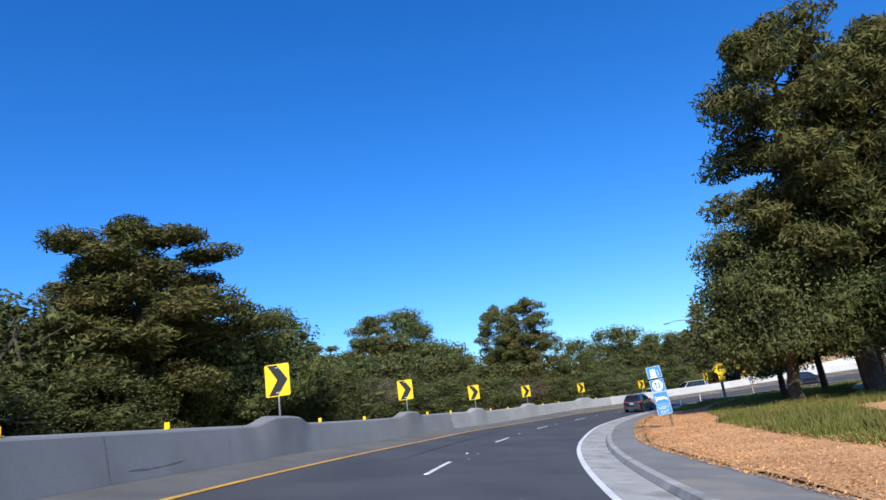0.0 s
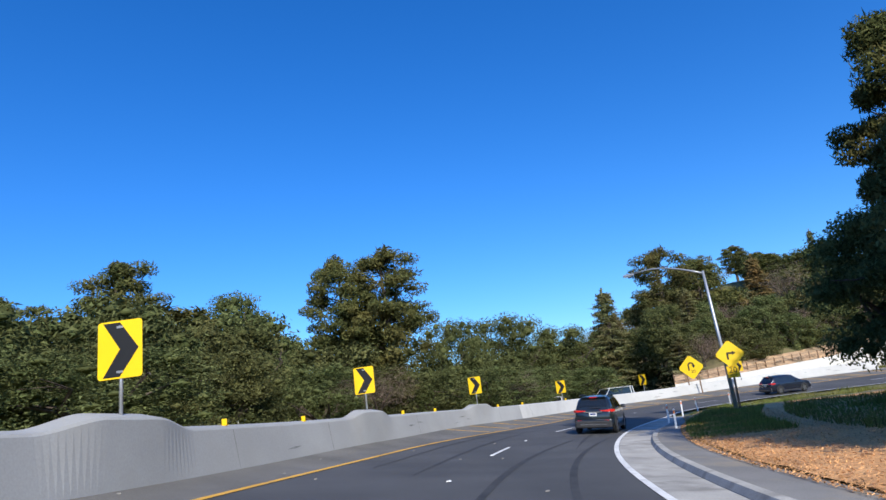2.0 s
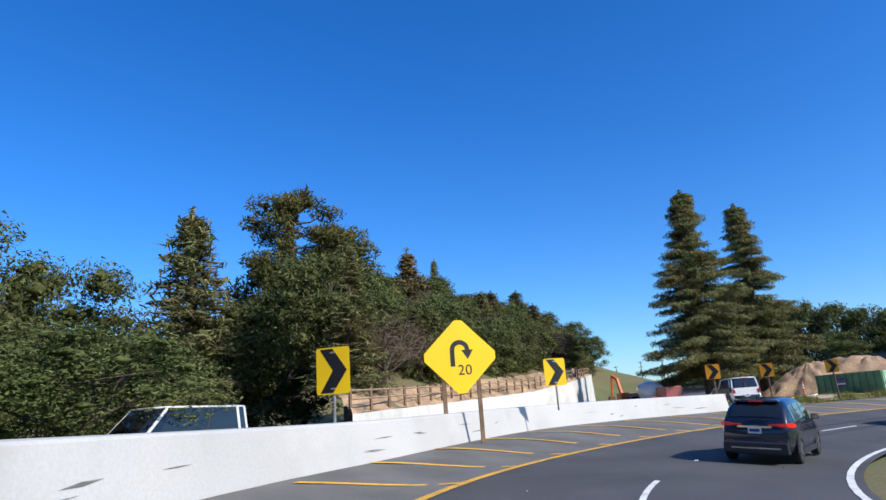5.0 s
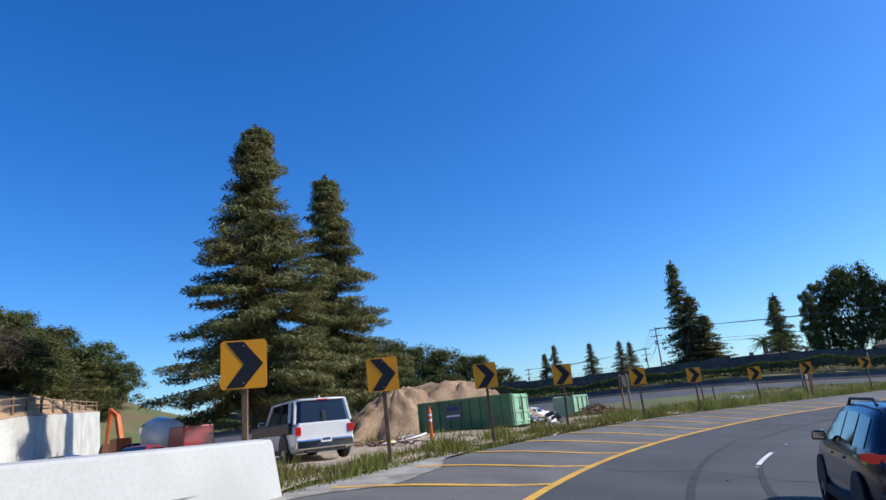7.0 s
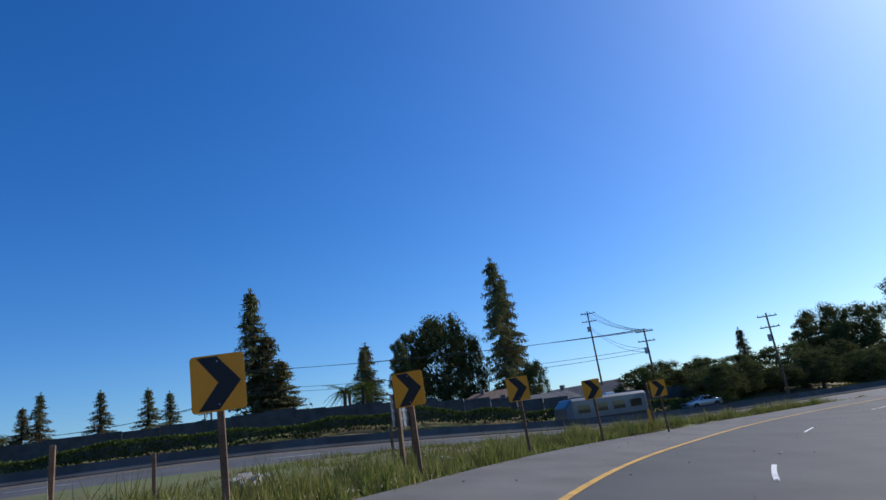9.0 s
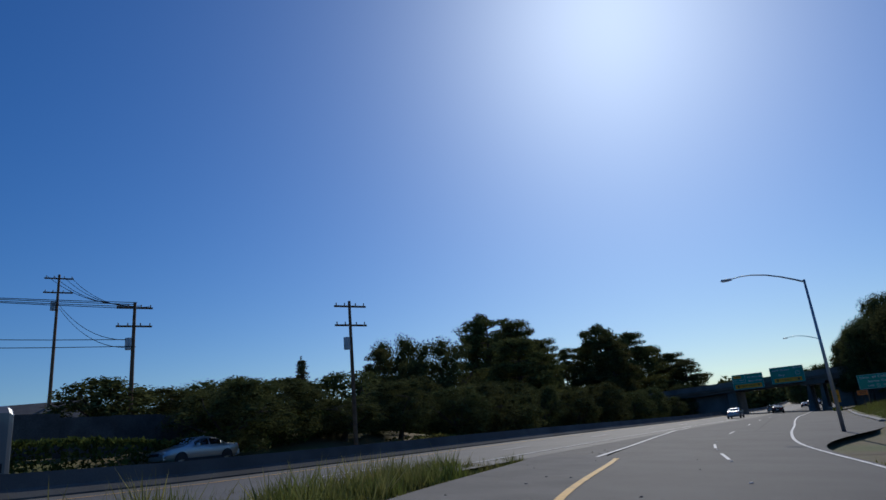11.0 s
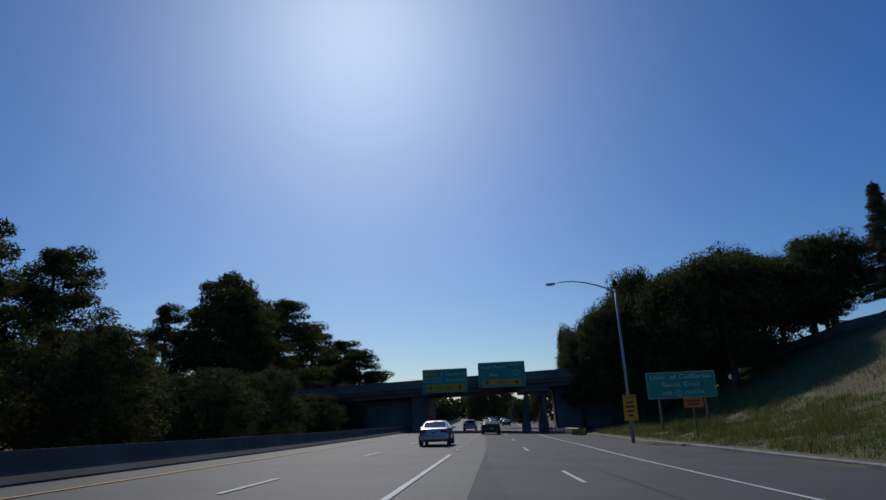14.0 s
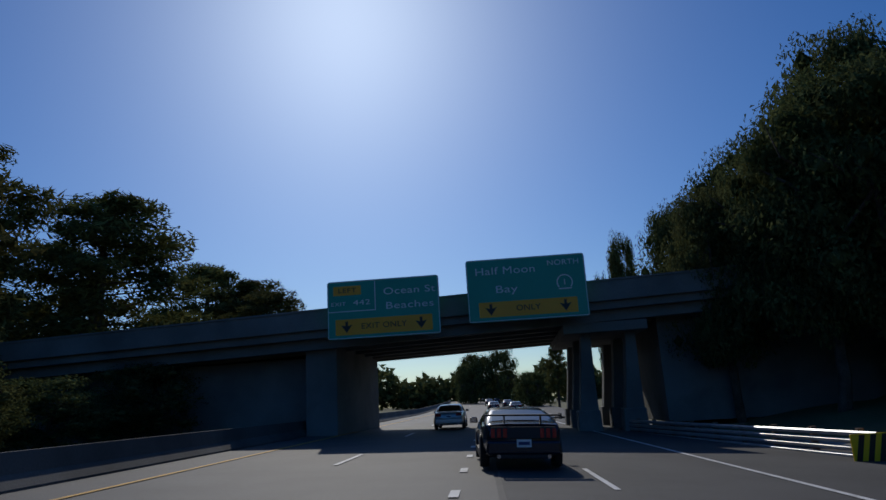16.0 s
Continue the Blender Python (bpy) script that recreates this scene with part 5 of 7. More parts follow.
def only_face(face, w, h):
    pan = part("lane_panel", plate(w * 0.82, h * 0.24, h * 0.19, -0.008, 0.06, 0.004), SIGN_A, face)
    text_mesh("ONLY", 0.42, 0, h * 0.19, -0.016, BLACK, pan, width=w * 0.2)
    for x in (-w * 0.31, w * 0.31):
        part("arrow", flat_prism(arrow_down(x, h * 0.19), 0, -0.016), BLACK, pan)
    text_mesh("Half Moon", 0.56, -w * 0.17, h * 0.8, -0.01, WHITE, face, width=w * 0.5)
    text_mesh("Bay", 0.56, -w * 0.17, h * 0.5, -0.01, WHITE, face, width=w * 0.18)
    text_mesh("NORTH", 0.4, w * 0.32, h * 0.87, -0.01, WHITE, face, width=w * 0.26)
    shield = arc_band(w * 0.32, h * 0.55, 0.36, 0.42, -40, 220, 18)
    part("route_shield", flat_prism(shield, 0, -0.01), WHITE, face)
    part("route_shield_foot", Shape().prism([(w * 0.32 - 0.33, h * 0.55 - 0.3), (w * 0.32 + 0.33, h * 0.55 - 0.3), (w * 0.32 + 0.33, h * 0.55 - 0.36), (w * 0.32 - 0.33, h * 0.55 - 0.36)], 0.004, pose(0, -0.01, 0)), WHITE, face)
    text_mesh("1", 0.42, w * 0.32, h * 0.55, -0.012, WHITE, face)


guide_sign(129.4, 6.0, 5.15, 3.1, exit_face, "green overhead exit sign for Ocean St and Beaches")
guide_sign(121.8, 6.2, 5.5, 3.3, only_face, "green overhead lane sign for Half Moon Bay")


def campus_sign(m):
    t = thing("campus_sign", "green roadside sign to the university on posts", "road sign", m)
    for x in (-1.9, 1.9):
        part("post", Shape().box((x, 0.12, 1.9), (0.16, 0.2, 5.6)), WOODPOST, t)
    face = part("sign_plate", plate(5.7, 2.15, 4.15, 0, 0.12, 0.03), SIGN_GREEN, t)
    part("border", border(5.7, 2.15, 4.15, -0.006, 0.06, 0.03), WHITE, face)
    text_mesh("Univ. of California", 0.5, 0, 4.8, -0.012, WHITE, face, width=5.0)
    text_mesh("Santa Cruz", 0.5, 0, 4.18, -0.012, WHITE, face, width=3.1)
    text_mesh("USE", 0.34, -1.25, 3.52, -0.012, WHITE, face, width=0.75)
    text_mesh("NORTH", 0.34, 1.05, 3.52, -0.012, WHITE, face, width=1.4)
    part("route_shield", flat_prism(arc_band(-0.3, 3.52, 0.2, 0.24, 0, 359, 16), 0, -0.012), WHITE, face)
    text_mesh("1", 0.3, -0.3, 3.52, -0.012, WHITE, face)
    return t


campus_sign(pose(106.3, -58.8, -0.6, 0, 0, 186))


def caution_sign(m):
    t = thing("caution_sign", "orange-yellow roadwork caution sign on a lamp pole", "road sign", m)
    face = part("sign_plate", plate(0.95, 1.75, 2.65, 0, 0.04), SIGN_A, t)
    text_mesh("CAUTION", 0.2, 0, 3.35, -0.012, BLACK, face, width=0.8)
    for k, w in enumerate((0.5, 0.66, 0.5, 0.3)):
        part("unreadable_line", Shape().box((0, -0.01, 3.02 - k * 0.3), (w, 0.004, 0.12)), BLACK, face)
    part("bracket", Shape().box((0, 0.08, 2.65), (0.3, 0.16, 0.06)), GALV, t)
    return t


caution_sign(pose(112.0, -50.0, gz(112, -50.4), 0, 0, 186))


def small_orange(m):
    t = thing("work_sign", "small orange sign on a timber post in grass", "road sign", m)
    part("post", Shape().box((0, 0.06, 0.9), (0.1, 0.1, 2.6)), WOODPOST, t)
    face = part("sign_plate", plate(1.25, 0.62, 2.2, -0.01, 0.04), SIGN_O, t)
    for k in range(2):
        part("unreadable_line", Shape().box((0, -0.016, 2.3 - k * 0.2), (0.9 - 0.2 * k, 0.004, 0.08)), BLACK, face)
    return t


small_orange(pose(108.6, -46.5, gz(108.6, -46.5), 0, 0, 186))


def faded_sign(m):
    t = thing("attraction_sign", "weathered cream roadside board on two dark posts", "road sign", m)
    for x in (-0.75, 0.75):
        part("post", Shape().box((x, 0.06, 1.3), (0.1, 0.1, 4.0)), WOODPOST, t)
    face = part("board", Shape().prism([(-1.05, 2.5), (1.05, 2.5), (1.05, 4.1), (0.6, 4.15), (0.3, 4.45), (-0.3, 4.45), (-0.6, 4.15), (-1.05, 4.1)], 0.04), SIGN_BROWN, t)
    text_mesh("THE MYSTERY", 0.3, 0, 3.85, -0.01, WOODPOST, face, width=1.6)
    text_mesh("SPOT", 0.3, 0, 3.4, -0.01, WOODPOST, face, width=0.8)
    part("unreadable_line", Shape().box((0, -0.006, 2.95), (1.3, 0.01, 0.14)), WOODPOST, face)
    return t


faded_sign(pose(101.8, -32.7, gz(101.8, -32.7) - 0.4, 0, 0, 190))


def guard_rail():
    t = thing("guard_rail", "galvanised ribbed guard rail at the overpass", "guard rail", kind="structure")
    a, b = Vector((113.6, -75.0, 0)), Vector((117.0, -92.5, 0))
    d = (b - a).normalized()
    n = Vector((-d.y, d.x, 0))
    z0 = gz(114.5, -80) + 0.1
    for k in range(4):
        z = z0 + 0.22 + 0.2 * k
        rings = [[a + d * q + n * o + Vector((0, 0, z + e)) for o, e in ((0.0, -0.07), (0.05, -0.03), (0.05, 0.03), (0.0, 0.07), (-0.03, 0.03), (-0.03, -0.03))] for q in (0, 6, 12, (b - a).length)]
        part("rail", Shape().loft(rings), GALV, t)
    for q in range(9):
        p = a + d * (0.8 + 2.0 * q) - n * 0.14
        part("post", Shape().box((p.x, p.y, z0 + 0.4), (0.16, 0.16, 1.1)), WOODPOST, t)
    m = pose(a.x, a.y + 0.1, z0 - 0.05, 0, 0, 186)
    e = part("end_marker", Shape().prism(rounded(1.5, 0.85, 0.03), 0.04, m @ pose(0, 0, 0.5)), SIGN_Y, t, "yellow end board with black stripes")
    for k in range(5):
        x = -0.7 + 0.3 * k
        part("stripe", Shape().prism([(x - 0.05, 0.1), (x + 0.1, 0.1), (x + 0.33, 0.9), (x + 0.18, 0.9)] if x < 0.4 else [(x - 0.05, 0.1), (x + 0.1, 0.1), (0.74, 0.35), (0.74, 0.75)], 0.004, m @ pose(0, -0.006, 0)), BLACK, e)
    return t


guard_rail()


# ---- upper road on the bank ----
def upper_wall():
    rows = [(99, -88.5), (93, -83), (88, -77), (84, -66), (82, -52), (81, -36)]
    rings = []
    for k in range(26):
        u = k / 25 * (len(rows) - 1)
        i = min(len(rows) - 2, int(u))
        x, y = (a + (b - a) * (u - i) for a, b in zip(rows[i], rows[i + 1]))
        z = max(gz(x, y), 7.6)
        rings.append([Vector((x + dx, y, z + dz)) for dx, dz in ((0.25, -1.5), (0.2, 0.8), (-0.1, 0.8), (-0.2, -1.5))])
    return Shape().loft(rings)


structure("wall_upper_road", upper_wall(), DARKCONC, "low grey concrete barrier along the upper road", "barrier wall")


def hazard_marker(x, y, z):
    t = thing("hazard_marker", "narrow yellow hazard marker on a post", "road sign", pose(x, y, z, 0, 0, 186), group="hazard markers")
    part("post", Shape().box((0, 0.04, 0.3), (0.07, 0.05, 2.2)), GALV, t)
    f = part("sign_plate", plate(0.34, 0.95, 1.1, -0.01, 0.03), SIGN_Y, t)
    for k in range(3):
        part("stripe", Shape().prism([(-0.15, 0.72 + 0.26 * k), (-0.15, 0.83 + 0.26 * k), (0.15, 0.98 + 0.26 * k), (0.15, 0.87 + 0.26 * k)], 0.004, pose(0, -0.016, 0)), BLACK, f)


hazard_marker(86.8, -78.8, max(gz(86.8, -78.8), 7.6) + 0.9)
hazard_marker(83.4, -64.0, max(gz(83.4, -64), 7.6) + 0.9)


# ---- vehicles ----
NAVY = paint("navy_black_paint", (0.012, 0.016, 0.03), 0.25, 0.3)
SLATE = paint("slate_blue_paint", (0.022, 0.03, 0.038), 0.28, 0.5)
SILVER = paint("silver_paint", (0.5, 0.52, 0.54), 0.3, 0.6)
WHITEPAINT = paint("white_car_paint", (0.72, 0.72, 0.7), 0.35, 0.0)
REDPAINT = paint("red_car_paint", (0.3, 0.03, 0.025), 0.35, 0.1)
HEAD = material("headlight_lens", (0.6, 0.62, 0.63), 0.1, scale=1, vary=0.05, coat=0.6)
PLATEW = material("plate_white", (0.75, 0.75, 0.72), 0.4, scale=1, vary=0.05)
INK = material("plate_ink", (0.03, 0.05, 0.16), 0.5, scale=1, vary=0.05)

# style: length, width, height, wheel radius, body top line (u along the car from rear 0 to front 1, z), cabin belt (rear u, front u), roof (rear u, front u)
STYLES = {
    "coupe": (4.8, 1.9, 1.37, 0.35, [(0, 0.98), (0.05, 1.02), (0.2, 1.0), (0.3, 0.97), (0.62, 0.97), (0.8, 0.9), (0.95, 0.78), (1, 0.62)], (0.12, 0.68), (0.34, 0.53)),
    "sedan": (4.9, 1.84, 1.45, 0.33, [(0, 0.92), (0.03, 0.99), (0.18, 0.99), (0.3, 0.96), (0.66, 0.95), (0.82, 0.88), (0.96, 0.75), (1, 0.6)], (0.17, 0.72), (0.33, 0.54)),
    "suv": (4.6, 1.85, 1.7, 0.37, [(0, 1.02), (0.04, 1.1), (0.3, 1.08), (0.66, 1.06), (0.8, 1.02), (0.95, 0.9), (1, 0.72)], (0.015, 0.74), (0.09, 0.55)),
    "van": (5.6, 2.0, 2.25, 0.36, [(0, 1.1), (0.05, 1.12), (0.5, 1.15), (0.86, 1.12), (0.96, 1.0), (1, 0.75)], (0.01, 0.93), (0.03, 0.72)),
    "truck": (5.1, 2.0, 1.85, 0.4, [(0, 1.12), (0.03, 1.16), (0.4, 1.16), (0.7, 1.15), (0.72, 1.12), (0.95, 1.08), (1, 0.9)], (0.01, 0.72), (0.04, 0.6)),
}


# outline over the car's middle, from its rear 0 to its front 1, and the height of the window line
SHELLS = {
    "suv": (1.07, [(0, 0.94), (0.012, 1.06), (0.03, 1.2), (0.085, 1.5), (0.12, 1.6), (0.17, 1.64), (0.32, 1.69), (0.46, 1.7), (0.57, 1.66), (0.72, 1.2), (0.76, 1.09), (0.88, 1.0), (0.96, 0.88), (1, 0.68)]),
    "sedan": (0.97, [(0, 0.88), (0.02, 0.98), (0.12, 1.01), (0.17, 1.03), (0.32, 1.37), (0.4, 1.43), (0.47, 1.45), (0.55, 1.42), (0.71, 1.05), (0.76, 0.98), (0.9, 0.86), (0.97, 0.74), (1, 0.6)]),
    "coupe": (0.98, [(0, 0.9), (0.015, 1.0), (0.07, 1.03), (0.12, 1.04), (0.3, 1.3), (0.38, 1.36), (0.44, 1.37), (0.52, 1.34), (0.66, 1.06), (0.71, 0.99), (0.9, 0.86), (0.97, 0.74), (1, 0.6)]),
}


def shell_points(kind, u):
    """Half a cross-section of the shell: sill, side, shoulder, window line, roof edge and roof middle."""
    L, W, H = STYLES[kind][:3]
    belt, line = SHELLS[kind]
    z = float(np.interp(u, [p[0] for p in line], [p[1] for p in line]))
    w = W / 2 * (1 - 0.13 * abs(2 * u - 1) ** 5)
    y = (u - 0.5) * L
    low = 0.22 + 0.14 * abs(2 * u - 1) ** 6
    zb = min(belt, z - 0.03)
    k = max(0.0, min(1.0, (z - belt) / (H - belt)))
    we = w * (0.95 - 0.2 * k)
    return [Vector(p) for p in ((w * 0.88, y, low), (w * 0.96, y, low + 0.1), (w, y, 0.55), (w * 0.995, y, zb - 0.16), (w * 0.955, y, zb), (we, y, zb + (z - zb) * 0.84), (we * 0.86, y, z - 0.005), (we * 0.45, y, z + 0.015))]


def shell_ring(kind, u):
    half = shell_points(kind, u)
    return half + [Vector((-p.x, p.y, p.z)) for p in reversed(half)]


def shell_pane(kind, us, side):
    """A pane laid on the shell: on its middle (side 0) or on one flank."""
    rows = []
    for u in us:
        q = shell_points(kind, u)
        if side:
            rows.append([Vector((side * (p.x + 0.012), p.y, p.z)) for p in (q[4].lerp(q[5], 0.08), q[4].lerp(q[5], 0.5), q[4].lerp(q[5], 0.94))])
        else:
            push = -0.014 if u < 0.5 else 0.014
            k = q[6].x * 0.95
            rows.append([Vector((x, q[6].y + push, q[6].z + d)) for x, d in ((-k, 0.008), (-k * 0.45, 0.03), (k * 0.45, 0.03), (k, 0.008))])
    return Shape().loft(rows, cap=False, closed=False)


def car_ring(y, w, zb, zt):
    c = min(0.14, (zt - zb) * 0.3)
    return [Vector(p) for p in ((-w * 0.9, y, zb), (w * 0.9, y, zb), (w * 0.99, y, zb + 0.16), (w, y, (zb + zt) * 0.5), (w * 0.97, y, zt - c), (w * 0.86, y, zt), (-w * 0.86, y, zt), (-w * 0.97, y, zt - c), (-w, y, (zb + zt) * 0.5), (-w * 0.99, y, zb + 0.16))]


def rounded_ring(y0, y1, w, z, bow=0.0):
    return [Vector(p) for p in ((-w * 0.8, y0 - bow * 0.3, z), (w * 0.8, y0 - bow * 0.3, z), (w * 0.97, y0 + 0.1, z), (w, y0 + 0.45, z), (w, y1 - 0.5, z), (w * 0.95, y1 - 0.14, z), (w * 0.72, y1 + bow, z), (-w * 0.72, y1 + bow, z), (-w * 0.95, y1 - 0.14, z), (-w, y1 - 0.5, z), (-w, y0 + 0.45, z), (-w * 0.97, y0 + 0.1, z))]


def wheel(parent, x, y, r, rim_mat):
    side = 1 if x > 0 else -1
    t = Shape()
    rings = []
    for k in range(20):
        a = k * math.tau / 20
        rings.append([Vector((x + side * dx, y + math.cos(a) * rr, r + math.sin(a) * rr)) for dx, rr in ((-0.2, r * 0.7), (-0.2, r * 0.94), (-0.15, r), (-0.03, r), (0.01, r * 0.94), (0.01, r * 0.7))])
    t.loft(rings + [rings[0]], cap=False)
    tyre = part("wheel", t, RUBBER, parent, "black tyre", smooth=True)
    h = Shape()
    for k in range(5):
        a = k * math.tau / 5 + 0.3
        h.box((0, 0, r * 0.36), (0.04, 0.11, r * 0.62), pose(x - side * 0.02, y, r) @ pose(0, 0, 0, math.degrees(a)))
    h.tube([(x - side * 0.06, y, r), (x + side * 0.0, y, r)], r * 0.16, 10)
    part("rim", h, rim_mat, tyre)
    part("brake_disc", Shape().tube([(x - side * 0.12, y, r), (x - side * 0.09, y, r)], r * 0.68, 16), PLASTIC, tyre)


def car(kind, m, label, mat, lit=False, rails=False, wing=False, rim=None, two_tone=None, name=None, group=""):
    L, W, H, R, top, belt, roof = STYLES[kind]
    t = thing(name or {"suv": "suv", "van": "van", "truck": "old_suv"}.get(kind, "car"), label, "car", m, group=group)
    yy = lambda u: (u - 0.5) * L
    w = W / 2

    def ring_at(u):
        z = float(np.interp(u, [p[0] for p in top], [p[1] for p in top]))
        pinch = 1 - 0.11 * abs(2 * u - 1) ** 5
        zb = 0.24 + 0.14 * abs(2 * u - 1) ** 6
        return car_ring(yy(u), w * pinch, zb, z)

    zb = float(np.interp(sum(belt) / 2, [p[0] for p in top], [p[1] for p in top]))
    ct, rw = H - 0.07, w * (0.74 if kind in ("coupe", "sedan") else 0.8)
    lowr, highr = rounded_ring(yy(belt[0]), yy(belt[1]), w * 0.9, zb - 0.05, 0.1), rounded_ring(yy(roof[0]), yy(roof[1]), rw, ct, 0.06)
    shelled = kind in SHELLS
    if shelled:
        stations = sorted({0.0, 0.006, 0.2, 0.25, 0.38, 0.5, 0.62, 0.66, 0.82, 0.93, 0.985} | {p[0] for p in SHELLS[kind][1]})
        part("body", Shape().loft([shell_ring(kind, u) for u in stations]), mat, t, smooth=True)
        rear, front = {"suv": ((0.03, 0.05, 0.085, 0.105), (0.585, 0.65, 0.715)), "sedan": ((0.185, 0.25, 0.315), (0.565, 0.63, 0.7)), "coupe": ((0.14, 0.22, 0.295), (0.535, 0.6, 0.655))}[kind]
        part("rear_window", shell_pane(kind, rear, 0), GLASS, t, "dark tinted rear window", smooth=True)
        part("windscreen", shell_pane(kind, front, 0), GLASS, t, smooth=True)
        panes = {"suv": ((0.13, 0.2, 0.25), (0.27, 0.36, 0.43), (0.45, 0.55, 0.64)), "sedan": ((0.27, 0.33, 0.42), (0.44, 0.54, 0.63)), "coupe": ((0.25, 0.3, 0.34), (0.36, 0.46, 0.58))}[kind]
        for side in (-1, 1):
            for us in panes:
                part("side_window", shell_pane(kind, us, side), GLASS, t, smooth=True)
    else:
        us = sorted({0, 0.012, 0.04, 0.1, 0.2, 0.3, 0.45, 0.6, 0.7, 0.8, 0.9, 0.96, 0.99, 1})
        part("body", Shape().loft([ring_at(u) for u in us]), mat, t, smooth=False, bevel=0.03)
        part("glasshouse", Shape().loft([lowr, highr]), GLASS, t, "dark tinted windows", bevel=0.02)
        cap = [rounded_ring(yy(roof[0]) - 0.05, yy(roof[1]) + 0.04, rw * 1.02, ct - 0.01, 0.06), rounded_ring(yy(roof[0]) - 0.04, yy(roof[1]) + 0.02, rw * 1.0, ct + 0.035, 0.05), rounded_ring(yy(roof[0]) + 0.25, yy(roof[1]) - 0.25, rw * 0.8, ct + 0.07, 0.02)]
        part("roof", Shape().loft(cap), mat, t, smooth=True)
    if two_tone:
        for s in (-1, 1):
            part("side_panel", Shape().box((s * w * 0.985, yy(0.5), zb - 0.16), (0.07, L * 0.9, 0.34)), two_tone, t, "black painted side band", bevel=0.03)
    # pillars follow the cabin's corners
    for sx in (0, 1):
        mir = lambda k: (k if sx == 0 else {2: 11, 3: 10, 4: 9, 5: 8}[k])
        for k in () if shelled else (2, 5):
            a, b = lowr[mir(k)], highr[mir(k)]
            part("pillar", Shape().tube([a, b], 0.05, 6), mat, t)
        if not shelled:
            c = lowr[mir(3)].lerp(lowr[mir(4)], 0.45)
            d = highr[mir(3)].lerp(highr[mir(4)], 0.45)
            part("pillar", Shape().tube([c, d], 0.035, 6), PLASTIC, t)
            c, d = lowr[mir(3)].lerp(lowr[mir(4)], 0.02), highr[mir(3)].lerp(highr[mir(4)], 0.02)
            part("pillar", Shape().tube([c, d], 0.06, 6), mat, t)
        s = 1 if sx == 0 else -1
        mx = part("mirror", Shape().box((s * (w + 0.1), yy(belt[1]) - 0.55, zb + 0.08), (0.22, 0.12, 0.15), taper=0.85), mat, t, bevel=0.03)
        part("mirror_glass", Shape().box((s * (w + 0.11), yy(belt[1]) - 0.615, zb + 0.08), (0.17, 0.012, 0.1)), CHROME, mx)
        for u in (0.36, 0.56) if kind != "coupe" else (0.42,):
            part("door_handle", Shape().box((s * (w * 0.985), yy(u), zb - 0.16), (0.06, 0.2, 0.035)), mat, t, bevel=0.01)
        part("sill", Shape().box((s * w * 0.95, 0, 0.3), (0.12, L * 0.5, 0.14)), PLASTIC, t)
        for u in (0.19, 0.8):
            part("wheel_arch", Shape().prism(arc_band(0, 0, 0.0, R + 0.06, -10, 190, 18), 0.02, pose(s * (w * 0.997), yy(u), R, 0, 0, 90)), PLASTIC, t)
            wheel(t, s * (w + 0.005), yy(u), R, rim or RIM)
        # lamps
        zl = 0.86 if kind in ("coupe", "sedan") else 1.02
        lm = BRAKE if lit else TAIL
        if kind == "coupe":
            for k in range(3):
                part("tail_light", Shape().box((s * (0.42 + 0.14 * k), yy(0) - 0.012, zl - 0.04), (0.085, 0.05, 0.2)), lm, t, "three red bars")
        elif kind == "truck":
            part("tail_light", Shape().box((s * w * 0.82, yy(0) - 0.015, 0.9), (0.17, 0.06, 0.24)), lm, t, bevel=0.015)
        elif kind == "sedan":
            part("tail_light", Shape().box((s * w * 0.66, yy(0) - 0.012, zl), (w * 0.36, 0.06, 0.16)), lm, t)
        else:
            lamp = [[Vector((s * x, y, z + dz)) for z, dz in ((zl, -h), (zl, h))] for x, y, h in ((w * 0.36, yy(0.006), 0.014), (w * 0.6, yy(0.004), 0.028), (w * 0.8, yy(0.012), 0.055), (w * 0.925, yy(0.05), 0.06), (w * 0.97, yy(0.085), 0.04))]
            solid = Shape().loft([[p + Vector((s * 0.012 * k, -0.03, 0)) for p in pair] + [p + Vector((0, 0.05, 0)) for p in reversed(pair)] for k, pair in enumerate(lamp)])
            part("tail_light", solid, lm, t, "wrap-round red lamp", smooth=False)
            part("bumper_reflector", Shape().box((s * w * 0.68, yy(0) - 0.06, 0.58), (0.2, 0.03, 0.08)), TAIL, t)
        part("headlight", Shape().box((s * w * 0.68, yy(1) - 0.06, 0.7), (w * 0.34, 0.14, 0.13)), HEAD, t, bevel=0.03)
        if kind in ("coupe", "sedan"):
            part("exhaust", Shape().tube([(s * w * 0.6, yy(0) - 0.05, 0.31), (s * w * 0.6, yy(0.05), 0.31)], 0.045, 10), CHROME, t)
    part("rear_bumper", Shape().box((0, yy(0) + 0.02, 0.5), (W * 0.9, 0.2, 0.3), taper=0.97), CHROME if kind == "truck" else mat, t, bevel=0.05)
    part("diffuser", Shape().box((0, yy(0) + 0.06, 0.33), (W * 0.62, 0.2, 0.13)), PLASTIC, t, bevel=0.02)
    part("front_bumper", Shape().box((0, yy(1) - 0.06, 0.45), (W * 0.86, 0.2, 0.26)), mat, t, bevel=0.06)
    part("grille", Shape().box((0, yy(1) - 0.01, 0.62), (W * 0.4, 0.06, 0.18)), PLASTIC, t)
    zp = {"coupe": 0.6, "sedan": 0.76, "suv": 0.88, "van": 0.9, "truck": 0.62}[kind]
    pl = part("number_plate", Shape().box((0, yy(0) - (0.1 if kind in ("coupe", "truck") else 0.03), zp), (0.33, 0.02, 0.17)), PLATEW, t, "white plate")
